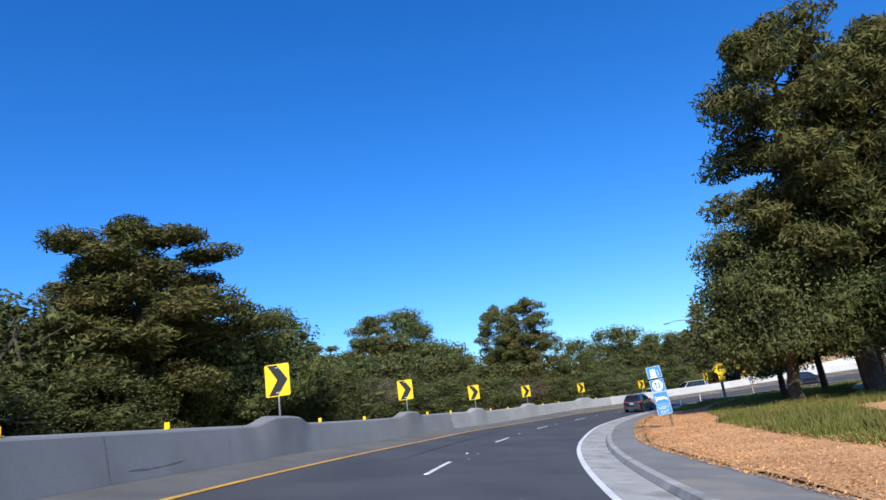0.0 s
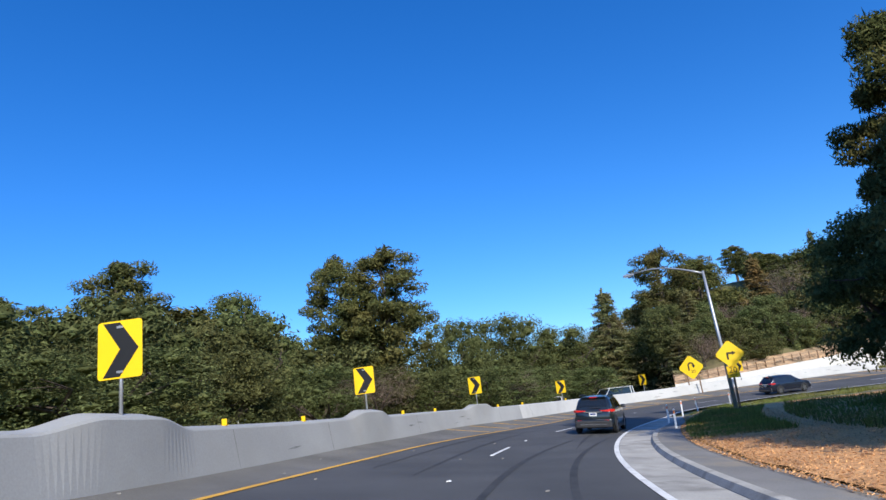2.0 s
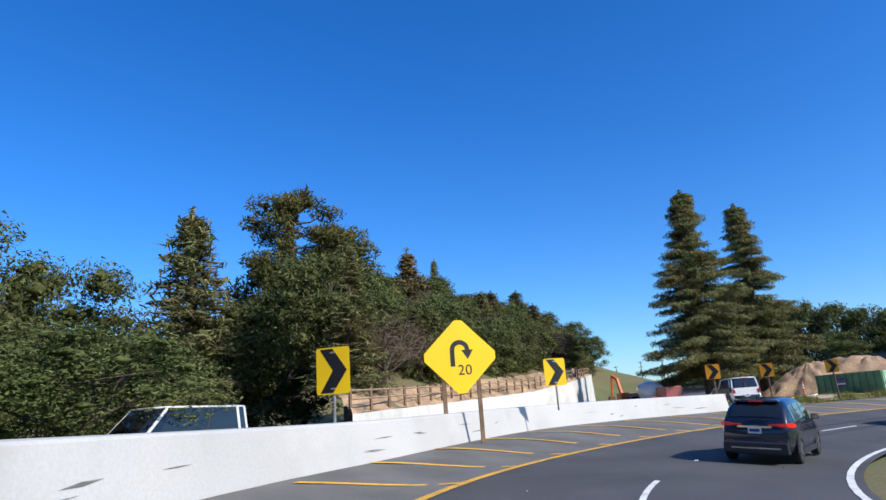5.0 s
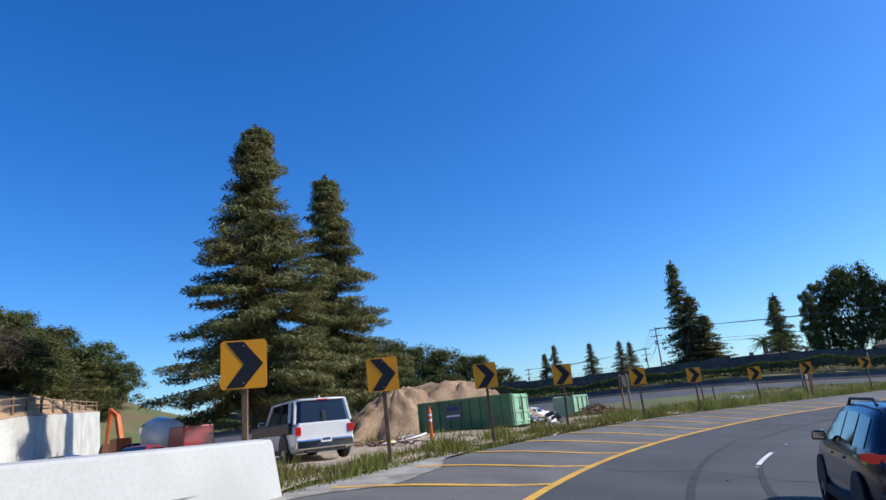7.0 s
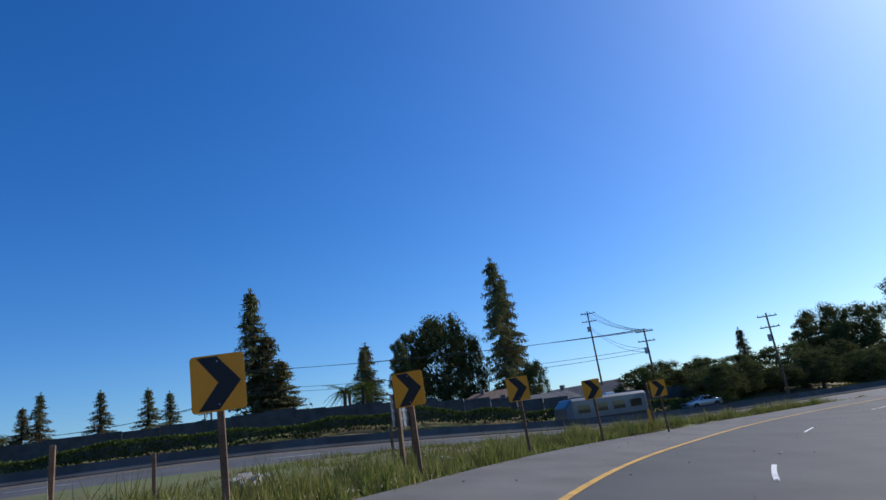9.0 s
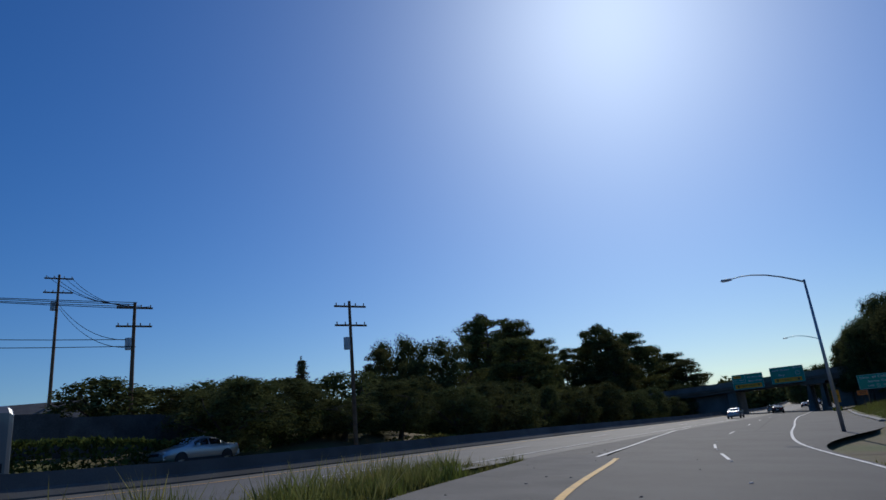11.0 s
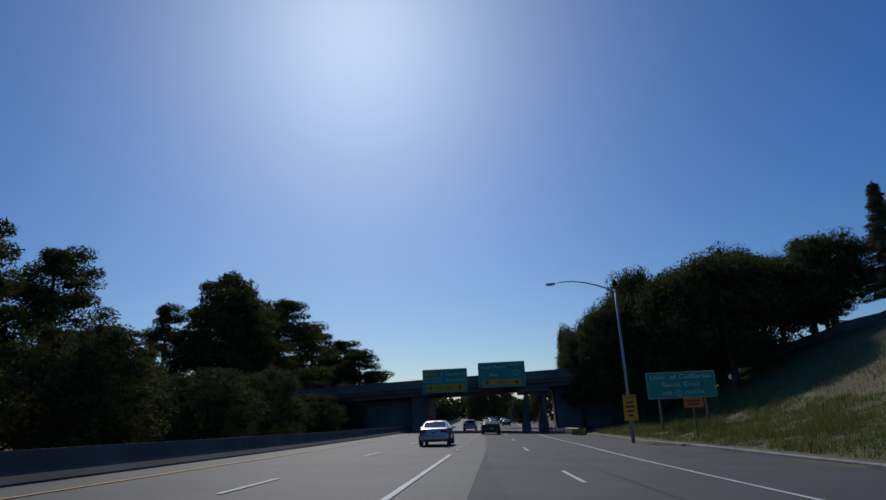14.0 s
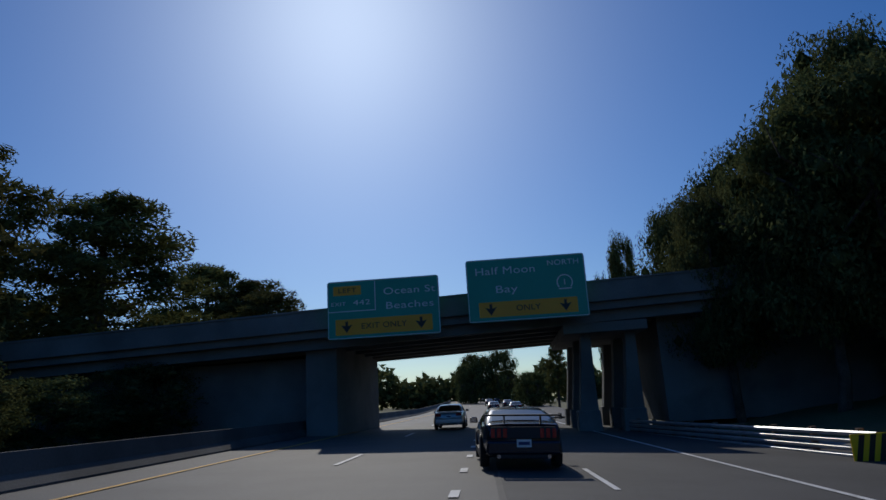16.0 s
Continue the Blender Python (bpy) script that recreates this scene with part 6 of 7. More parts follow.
    part("plate_bar", Shape().box((0, yy(0) - (0.112 if kind in ("coupe", "truck") else 0.042), zp), (0.25, 0.006, 0.07)), INK, pl, "dark blue bar")
    part("antenna", Shape().box((0, yy(roof[0]) + 0.2, ct + 0.1), (0.05, 0.14, 0.08), taper=0.4), mat, t)
    if kind == "coupe":
        part("rear_panel", Shape().box((0, yy(0) - 0.005, 0.83), (W * 0.78, 0.03, 0.26)), PLASTIC, t, bevel=0.02)
        part("stop_lamp", Shape().box((0, yy(0.15), 1.07), (0.4, 0.03, 0.03)), lm, t)
    else:
        part("stop_lamp", Shape().box((0, yy(0.08) if kind == "suv" else yy(roof[0]) - 0.05, 1.62 if kind == "suv" else ct), (0.35, 0.04, 0.035)), BRAKE if lit else TAIL, t)
    if kind == "suv":
        part("rear_trim", Shape().box((0, yy(0) - 0.03, 0.97), (W * 0.46, 0.03, 0.05)), CHROME, t)
        part("lower_trim", Shape().box((0, yy(0) - 0.105, 0.43), (W * 0.66, 0.02, 0.035)), CHROME, t)
        part("lower_bumper", Shape().box((0, yy(0) - 0.01, 0.44), (W * 0.88, 0.2, 0.3), taper=0.98), PLASTIC, t, "black plastic lower bumper", bevel=0.04)
        part("roof_spoiler", Shape().box((0, yy(0.115), 1.625), (W * 0.6, 0.3, 0.05)), mat, t, bevel=0.02)
        part("wiper", Shape().box((0.1, yy(belt[0]) - 0.02, zb + 0.08), (0.5, 0.03, 0.025)), PLASTIC, t)
    if wing:
        wg = part("rear_wing", Shape().loft([[Vector((x, yy(0.03) + dy, 1.2 + dz)) for dy, dz in ((-0.17, 0.03), (-0.05, 0.035), (0.14, 0.0), (0.0, -0.012), (-0.15, 0.0))] for x in (-0.86, -0.4, 0.4, 0.86)]), PLASTIC, t, "black raised wing")
        for s in (-1, 1):
            part("wing_endplate", Shape().box((s * 0.87, yy(0.03), 1.19), (0.02, 0.36, 0.13)), PLASTIC, wg)
            part("wing_strut", Shape().box((s * 0.42, yy(0.04), 1.1), (0.03, 0.16, 0.2)), PLASTIC, wg)
    if rails:
        for s in (-1, 1):
            part("roof_rail", Shape().tube([(s * rw * 0.86, yy(roof[0]) + 0.15, ct + 0.03), (s * rw * 0.86, yy(roof[0]) + 0.3, ct + 0.11), (s * rw * 0.86, yy(roof[1]) - 0.35, ct + 0.11), (s * rw * 0.86, yy(roof[1]) - 0.2, ct + 0.02)], 0.022, 6), PLASTIC, t)
    if two_tone:
        for s in (-1, 1):
            part("side_panel", Shape().box((s * w * 0.985, 0.0, 0.72), (0.03, L * 0.42, 0.3)), WHITEPAINT, t, bevel=0.01)
        part("rear_cap", Shape().box((0, yy(0.01) - 0.02, 1.3), (W * 0.06, 0.03, 0.3)), PLASTIC, t)
    return t


def on_road(s, l, turn=0.0):
    p = road(s, l, 0.014)
    bank = lerp_table(BANK, s)[1]
    return pose(p.x, p.y, p.z, 0, 0, heading(s) + turn) @ pose(0, 0, 0, 0, bank, 0)


def on_freeway(y, off, turn=180.0):
    x = float(main_x(y)) + off
    slope = math.degrees(math.atan((float(main_x(y + 5)) - float(main_x(y - 5))) / 10))
    return pose(x, y, MAIN_Z + far_rise(y) + float(cross(y)) * off + 0.02, 0, 0, turn - slope)


car("suv", on_road(71.3, -2.35), "slate blue compact suv with roof rails braking in lane", SLATE, lit=True, rails=True)
car("suv", on_road(117.0, -1.6), "black compact suv on the ramp", NAVY, lit=True)
car("suv", on_road(136.0, -2.0), "black glossy suv with chrome trim in the inner lane", NAVY, lit=True, rails=True)
car("coupe", on_road(341.0, 1.5, 2), "black sports coupe with tall rear wing", NAVY, wing=True, rim=DARKRIM, name="sports_coupe")
car("sedan", on_freeway(-44.0, -1.9), "silver sedan on the freeway lane", SILVER, rim=RIM)
car("sedan", on_freeway(-98.0, -1.75), "pale blue sedan under the overpass", SILVER, rim=RIM)
far_car = car("sedan", on_freeway(-150, -7.6), "dark car far along the freeway", NAVY, group="distant cars")
for y, off in ((-158, -4.6), (-178, -7.4), (-205, -4.4), (-235, -7.2), (-262, -4.2), (-300, -7.4)):
    copy_thing(far_car, on_freeway(y, off))
far_van = car("van", pose(-13.15, 64.67, 0.35, 0, 0, 100), "white van parked behind the concrete wall", WHITEPAINT)
copy_thing(far_van, pose(11.28, 101.67, -0.05, 0, 0, 150))
copy_thing(far_van, pose(19.72, 106.40, 0.2, 0, 0, 120))

# ---- yard ----
SAND = material("sandy_soil", (0.36, 0.24, 0.14), 0.95, scale=1.4, vary=0.3, fine=7, fine_vary=0.25, bump=0.7, tint=(0.25, 0.16, 0.09), dirt=((0.17, 0.105, 0.06), 0.6, 0.7))
YARD = material("yard_dirt", (0.44, 0.34, 0.24), 0.95, scale=2.5, vary=0.25, fine=9, fine_vary=0.25, bump=0.5, tint=(0.33, 0.25, 0.17), dirt=((0.16, 0.16, 0.08), 0.35, 0.6))
ORANGE = material("orange_plastic", (0.8, 0.16, 0.03), 0.5, scale=0.5, vary=0.1)
TEAL = material("teal_plastic", (0.02, 0.16, 0.17), 0.5, scale=0.6, vary=0.1)
RUST = material("rusty_metal", (0.16, 0.07, 0.035), 0.85, scale=0.5, vary=0.4, fine=30, fine_vary=0.3)
TIMBER = material("sawn_timber", (0.34, 0.24, 0.15), 0.85, scale=0.5, vary=0.3, fine=30, fine_vary=0.2)
YELLOWP = material("yellow_rope", (0.75, 0.6, 0.05), 0.6, scale=0.3, vary=0.1)
STONE = material("rubble_stone", (0.34, 0.32, 0.29), 0.9, scale=0.5, vary=0.3, fine=18, fine_vary=0.2, bump=0.3, island=0.2)


def draped(name, outline_fn, mat, label, category, up=0.03, nu=40, nv=10):
    """A sheet that follows the ground; outline_fn(u, v) gives x, y."""
    pts = [outline_fn(i / nu, k / nv) for i in range(nu + 1) for k in range(nv + 1)]
    zs = ground([p[0] for p in pts], [p[1] for p in pts])
    sh = Shape()
    w = nv + 1
    sh.add([(x, y, z + up) for (x, y), z in zip(pts, zs)], [(i * w + k, i * w + k + 1, (i + 1) * w + k + 1, (i + 1) * w + k) for i in range(nu) for k in range(nv)])
    return structure(name, sh, mat, label, category, smooth=True)


def yard_point(u, v):
    s = 134 + 44 * u
    l = 7.6 + (22 - 6 * u) * v + 0.35 * math.sin(u * 37) * (1 - v)
    p = road(s, l)
    return p.x, p.y


draped("yard_ground", yard_point, YARD, "bare tan dirt of the works yard", "dirt ground", 0.05, 60, 26)


def pile(name, label, cx, cy, rx, ry, h, mat, seed, category="dirt pile", rough=0.12, turn=0.0):
    rng = np.random.default_rng(seed)
    n, rings = 56, []
    ph = rng.random(8) * math.tau
    z0 = gz(cx, cy)
    ct, st = math.cos(turn), math.sin(turn)
    for j in range(19):
        q = j / 18
        ring = []
        for k in range(n):
            a = k * math.tau / n
            wob = 1 + 0.12 * math.sin(3 * a + ph[0]) + 0.07 * math.sin(7 * a + ph[1]) + 0.04 * math.sin(13 * a + ph[2])
            r = max(0.002, 1 - q) * wob
            x, y = rx * r * math.cos(a), ry * r * math.sin(a)
            ridge = (1 - (1 - q) ** 1.7)
            z = h * ridge * (1 + 0.28 * math.sin(1.7 * x / rx + ph[3])) + rough * math.sin(x * 2.3 + ph[4]) * math.sin(y * 2.7 + ph[5]) * min(1, q * 4) + rough * 1.6 * math.sin(a * 17 + 5 * q + ph[6]) * q * (1 - q) * 2
            z += rough * 1.3 * math.sin(x * 5.1 + 2 * math.sin(y * 1.9) + ph[7]) * math.sin(y * 4.3 + ph[2]) * min(1, q * 4)
            ring.append(Vector((cx + x * ct - y * st, cy + x * st + y * ct, z0 - 0.1 + z)))
        rings.append(ring)
    ob = new(name, Shape().loft(rings).mesh(name, mat, True))
    return tagged(ob, label, category)


pile("dirt_pile", "heaped tan soil pile with eroded sides", 92.23, 110.32, 9.5, 5.5, 4.9, SAND, 3, turn=-0.6)
pile("dirt_pile", "low tan soil pile at the yard's edge", 85.64, 113.92, 6.5, 3.8, 3.5, SAND, 4, turn=-0.5)
pile("soil_heap", "small grey soil heap by a toilet cabin", 89.19, 122.31, 2.6, 2.0, 1.7, STONE, 6)


def container(a, b, width, h, base, mat, end_mat, label, name):
    """A steel roll-off box from a to b, ribs on its sides, doors on its b end."""
    a, b = Vector(a), Vector(b)
    d = b - a
    ln = d.length
    t = thing(name, label, "dumpster", pose(a.x, a.y, base, 0, 0, math.degrees(math.atan2(d.y, d.x))))
    wl = 0.06
    part("floor_panel", Shape().box((ln / 2, 0, 0.22), (ln, width, 0.1)), mat, t)
    for s in (-1, 1):
        side = part("side_panel", Shape().box((ln / 2, s * (width / 2 - wl / 2), (h + 0.2) / 2), (ln, wl, h - 0.2)), mat, t)
        n = int(ln / 0.62)
        for k in range(n + 1):
            part("rib", Shape().box((0.06 + (ln - 0.12) * k / n, s * (width / 2 + 0.05), (h + 0.2) / 2), (0.1, 0.1, h - 0.24)), mat, side)
        part("top_rail", Shape().box((ln / 2, s * (width / 2), h), (ln, 0.13, 0.12)), mat, t)
        part("skid", Shape().box((ln / 2, s * width * 0.3, 0.1), (ln, 0.12, 0.2)), RUST, t)
    part("front_panel", Shape().box((wl / 2, 0, (h + 0.2) / 2), (wl, width, h - 0.2)), mat, t)
    for s in (-1, 1):
        door = part("door", Shape().box((ln + 0.03, s * width / 4, (h + 0.22) / 2), (0.07, width / 2 - 0.03, h - 0.2)), end_mat, t, "pale mint steel door")
        for z in (0.42, h * 0.5, h - 0.12):
            part("door_rib", Shape().box((ln + 0.09, s * width / 4, z), (0.06, width / 2 - 0.08, 0.1)), end_mat, door)
        for q in (0.06, 0.43):
            part("door_rib", Shape().box((ln + 0.09, s * width * q, (h + 0.22) / 2), (0.06, 0.08, h - 0.28)), end_mat, door)
        part("hinge", Shape().tube([(ln + 0.05, s * width * 0.5, 0.4), (ln + 0.05, s * width * 0.5, h - 0.1)], 0.035, 8), end_mat, door)
    part("latch_bar", Shape().tube([(ln + 0.15, 0.06, 0.4), (ln + 0.15, 0.06, h - 0.1)], 0.025, 8), RUST, t)
    part("latch_bar", Shape().tube([(ln + 0.15, 0.05, h * 0.55), (ln + 0.16, -0.5, h * 0.62)], 0.02, 6), RUST, t)
    return t


dg = container((75.6, 108.6), (74.5, 103.1), 2.3, 1.8, gz(75.0, 106) + 0.03, GREENBOX, MINTBOX, "dark green ribbed roll-off dumpster with mint doors", "roll_off_dumpster")
lab = part("notice_panel", Shape().box((2.2, -1.27, 1.15), (1.0, 0.02, 0.8)), DARKCONC, dg, "worn pale notice panel")
part("notice_bar", Shape().box((2.2, -1.283, 1.38), (0.7, 0.006, 0.2)), INK, lab)
part("notice_bar", Shape().box((2.2, -1.283, 1.0), (0.8, 0.006, 0.1)), WHITE, lab)
container((92.2, 102.4), (94.4, 101.4), 1.7, 1.8, gz(92.4, 102), MINTBOX, MINTBOX, "mint green steel dumpster on bare ground", "mint_dumpster")

yx, yy_ = 75.80, 117.25
car("suv", pose(yx, yy_, gz(yx, yy_) + 0.06, 0, 0, -145), "white utility suv parked on the dirt yard", WHITEPAINT)
ob = car("truck", pose(59.1, 108.1, gz(59.1, 108.1) + 0.03, 0, 0, -45), "old two-tone white and black suv with chrome bumper", WHITEPAINT, two_tone=BLACK)
rx_, ry_ = 80.91, 132.33
car("van", pose(rx_, ry_, gz(rx_, ry_), 0, 0, 60), "dark red van parked behind the wall", REDPAINT)
for (x, y), turn, mat_, lab_ in (((74.07, 134.65), 80, WHITEPAINT, "white car parked at the works yard"), ((71.37, 130.24), 95, SILVER, "silver car parked at the works yard"), ((66.57, 120.68), 100, REDPAINT, "red car parked at the works yard"), ((79.80, 128.26), 70, NAVY, "black car parked at the works yard"), ((100.24, 106.53), 60, WHITEPAINT, "white car parked beside the mint dumpster")):
    car("sedan", pose(x, y, gz(x, y) + 0.05, 0, 0, turn), lab_, mat_)


def toilet_cabin(x, y):
    t = thing("toilet_cabin", "teal plastic toilet cabin with white roof", "toilet cabin", pose(x, y, gz(x, y), 0, 0, -70))
    part("cabin", Shape().box((0, 0, 1.05), (1.1, 1.1, 2.1)), TEAL, t, bevel=0.04)
    part("roof", Shape().loft([[Vector((sx * r, sy * r, z)) for sx, sy in ((-1, -1), (1, -1), (1, 1), (-1, 1))] for z, r in ((2.1, 0.6), (2.22, 0.58), (2.36, 0.35))]), WHITE, t, bevel=0.04)
    d = part("door", Shape().box((0, -0.57, 1.0), (0.8, 0.04, 1.85)), TEAL, t)
    part("notice", Shape().box((0, -0.6, 1.6), (0.5, 0.01, 0.3)), WHITE, d)


toilet_cabin(87.27, 123.49)


def board_sign(x, y):
    t = thing("site_board", "white notice board on two dark posts", "notice board", pose(x, y, gz(x, y), 0, 0, -70))
    for q in (-0.8, 0.8):
        part("post", Shape().box((q, 0.05, 1.2), (0.12, 0.12, 2.9)), WOODPOST, t)
    part("board", Shape().box((0, 0, 2.1), (2.0, 0.04, 1.1)), WHITE, t)


board_sign(92.36, 124.80)


def orange_post(x, y):
    t = thing("marker_post", "orange plastic channel marker post", "marker post", pose(x, y, gz(x, y), 0, 2, 0))
    part("tube", Shape().tube([(0, 0, -0.2), (0, 0, 1.2), (0, 0, 1.26)], [0.06, 0.055, 0.03], 10), ORANGE, t, smooth=True)
    part("loop", Shape().tube([(-0.04, 0, 1.2), (-0.04, 0, 1.36), (0.04, 0, 1.36), (0.04, 0, 1.2)], 0.015, 6), ORANGE, t)
    for z in (0.85, 1.02):
        part("band", Shape().tube([(0, 0, z), (0, 0, z + 0.07)], 0.062, 10), WHITE, t)
    part("foot", Shape().tube([(0, 0, -0.03), (0, 0, 0.05)], [0.2, 0.16], 10), RUBBER, t)


orange_post(60.6, 104.0)


def rubbish_heap(name, label, x, y, rx, ry, h, count, seed, mats, long=1.0):
    """A heap of mixed pieces, each piece its own part."""
    rng = random.Random(seed)
    t = thing(name, label, "debris pile", pose(x, y, gz(x, y), 0, 0, 0))
    for k in range(count):
        a, r = rng.uniform(0, math.tau), math.sqrt(rng.random())
        px, py = rx * r * math.cos(a), ry * r * math.sin(a)
        z = h * (1 - r * r) * rng.uniform(0.2, 1.0) + gz(x + px, y + py) - gz(x, y)
        nm, mat_, size = rng.choice(mats)
        size = tuple(q * rng.uniform(0.6, 1.4) for q in size)
        rot = pose(px, py, z + size[2] * 0.4, rng.uniform(-25, 25), rng.uniform(-25, 25), rng.uniform(0, 360))
        part(nm, Shape().box((0, 0, 0), size, rot, taper=rng.uniform(0.75, 1.0)), mat_, t)
    return t


rubbish_heap("debris_pile", "heap of boards, rubble and white sacks", 79.55, 103.04, 2.6, 1.6, 0.8, 80, 4, [("board", TIMBER, (1.3, 0.15, 0.05)), ("rubble", STONE, (0.35, 0.3, 0.22)), ("sack", WHITE, (0.5, 0.35, 0.22)), ("brick", RUST, (0.25, 0.14, 0.1)), ("tray", PLASTIC, (0.7, 0.5, 0.2))])
rubbish_heap("debris_pile", "tangled heap of broken boxes beside the dumpster", 86.90, 104.85, 3.5, 1.4, 0.6, 70, 9, [("board", TIMBER, (0.9, 0.12, 0.05)), ("rubble", STONE, (0.3, 0.3, 0.25)), ("crate", RUST, (0.5, 0.35, 0.3)), ("box", WHITE, (0.4, 0.3, 0.25)), ("sheet", YELLOWP, (0.4, 0.3, 0.1))])
rubbish_heap("rubble_line", "line of rubble along the gravel edge", 93.15, 98.90, 2.6, 0.7, 0.25, 46, 12, [("rubble", STONE, (0.32, 0.28, 0.2)), ("plank", TIMBER, (0.9, 0.14, 0.05)), ("brick", RUST, (0.24, 0.12, 0.1))])
rubbish_heap("rubble_line", "pale rocks on the grassy verge", 102.29, 88.01, 2.4, 0.8, 0.5, 30, 15, [("rock", STONE, (0.5, 0.45, 0.35))])
rubbish_heap("rubble_line", "grey concrete lumps in the verge", 97.65, 82.46, 0.8, 0.4, 0.2, 7, 16, [("rock", STONE, (0.5, 0.4, 0.25))])


def branch_pile(x, y, rx, h, count, seed):
    rng = random.Random(seed)
    sh = Shape()
    for k in range(count):
        a, r = rng.uniform(0, math.tau), rng.random() ** 0.6 * rx
        px, py = x + r * math.cos(a), y + 0.6 * r * math.sin(a)
        z = gz(px, py) + h * (1 - (r / rx) ** 2) * rng.random()
        d = Vector((rng.uniform(-1, 1), rng.uniform(-1, 1), rng.uniform(-0.1, 0.5))).normalized()
        ln = rng.uniform(0.5, 1.5)
        p = Vector((px, py, z + 0.05))
        sh.tube([p - d * ln * 0.5, p + Vector((0, 0, rng.uniform(0, 0.15))), p + d * ln * 0.5], [0.05, 0.04, 0.015], 5)
    return tagged(new("branch_pile", sh.mesh("branch_pile", WOODPOST)), "heap of brown cut branches and roots", "branch pile", kind="stuff")


branch_pile(88.96, 99.55, 3.2, 0.95, 260, 5)
branch_pile(66.30, 107.96, 2.5, 0.2, 30, 6)
for k, (x0, y0, x1, y1, mat_, r) in enumerate(((64.55, 107.98, 68.96, 107.13, RUST, 0.03), (66.30, 107.96, 70.06, 107.12, WHITE, 0.045), (67.40, 108.04, 70.86, 107.78, GALV, 0.04))):
    pp = tagged(new("pipe", Shape().tube([(x0, y0, gz(x0, y0) + 0.12), ((x0 + x1) / 2, (y0 + y1) / 2, gz((x0 + x1) / 2, (y0 + y1) / 2) + 0.15), (x1, y1, gz(x1, y1) + 0.12)], r, 8).mesh("pipe", mat_, True)), "long pipe lying on the dirt", "pipe", group="pipes on the ground")
rp = [Vector((67.31, 108.20, 0))]
rope = Shape()
rope_x, rope_y = 67.37, 108.11
rope.tube([(rope_x + (0.35 + 0.1 * math.sin(k)) * math.cos(k * 1.1), rope_y + 0.3 * math.sin(k * 1.1), gz(rope_x, rope_y) + 0.1 + 0.008 * k) for k in range(26)], 0.025, 6)
tagged(new("rope_coil", rope.mesh("rope_coil", YELLOWP, True)), "coil of yellow rope on the dirt", "rope")


def excavator(x, y):
    t = thing("excavator", "orange excavator arm above parked vehicles", "excavator", pose(x, y, gz(x, y), 0, 0, 60))
    part("undercarriage", Shape().box((0, 0, 0.45), (3.2, 2.3, 0.9)), PLASTIC, t, bevel=0.1)
    part("cab", Shape().box((-0.2, 0.5, 1.9), (1.6, 1.2, 1.9), taper=0.9), ORANGE, t, bevel=0.06)
    part("engine_housing", Shape().box((-0.9, -0.2, 1.5), (1.6, 2.0, 1.1)), ORANGE, t, bevel=0.08)
    part("boom", Shape().tube([(0.6, 0, 1.3), (2.2, 0, 4.6), (3.8, 0, 5.2)], [0.28, 0.24, 0.18], 6), ORANGE, t)
    part("stick", Shape().tube([(3.7, 0, 5.3), (4.6, 0, 2.6)], [0.18, 0.12], 6), ORANGE, t)
    part("bucket", Shape().box((4.7, 0, 2.2), (0.8, 0.9, 0.8), taper=0.7), RUST, t, bevel=0.04)


excavator(81.28, 134.24)


def mixer_drum(x, y):
    t = thing("mixer_truck", "white drum mixer truck at the yard", "truck", pose(x, y, gz(x, y), 0, 0, 70))
    part("drum", Shape().tube([(-2.2, 0, 1.9), (-1.4, 0, 2.1), (0.2, 0, 2.4), (1.6, 0, 2.8)], [0.7, 1.15, 1.2, 0.5], 14), WHITEPAINT, t, smooth=True)
    part("chassis", Shape().box((0, 0, 0.8), (6.5, 2.2, 0.4)), PLASTIC, t)
    part("cab", Shape().box((-3.6, 0, 1.7), (1.8, 2.3, 2.0), taper=0.92), REDPAINT, t, bevel=0.08)
    for s in (-1, 1):
        for q in (-3.4, 1.2, 2.3):
            part("wheel", Shape().tube([(q, s * 0.8, 0.5), (q, s * 1.15, 0.5)], 0.5, 14), RUBBER, t)


mixer_drum(76.50, 127.54)

# ---- cut bank and retaining wall under the wooded hill ----
CUTBANK = material("cut_bank_soil", (0.42, 0.27, 0.15), 0.95, scale=2.0, vary=0.3, fine=6, fine_vary=0.25, bump=0.7, tint=(0.3, 0.2, 0.12), dirt=((0.14, 0.11, 0.06), 0.5, 0.8))
SHOTCRETE = material("pale_shotcrete", (0.62, 0.6, 0.55), 0.92, scale=2.0, vary=0.15, fine=8, fine_vary=0.1, bump=0.5, dirt=((0.42, 0.38, 0.32), 0.6, 0.5))
FOOT = [(27.83, 108.70, 1.67), (43.64, 120.04, 2.23), (58.97, 128.28, 2.55), (70.28, 132.77, 2.76), (104.2, 157.8, 3.0)]
CROWN = [(28.32, 109.57, 1.91), (44.84, 121.64, 2.58), (59.73, 128.94, 3.32), (71.22, 133.26, 4.54), (104.0, 158.0, 6.9)]
BRINK = [(30.17, 114.25, 2.97), (48.16, 126.64, 4.36), (64.22, 134.31, 5.34), (76.73, 139.06, 6.64), (107.0, 165.0, 8.6)]


def chain(rows, u):
    k = min(len(rows) - 2, int(u * (len(rows) - 1)))
    f = u * (len(rows) - 1) - k
    return Vector(rows[k]).lerp(Vector(rows[k + 1]), f)


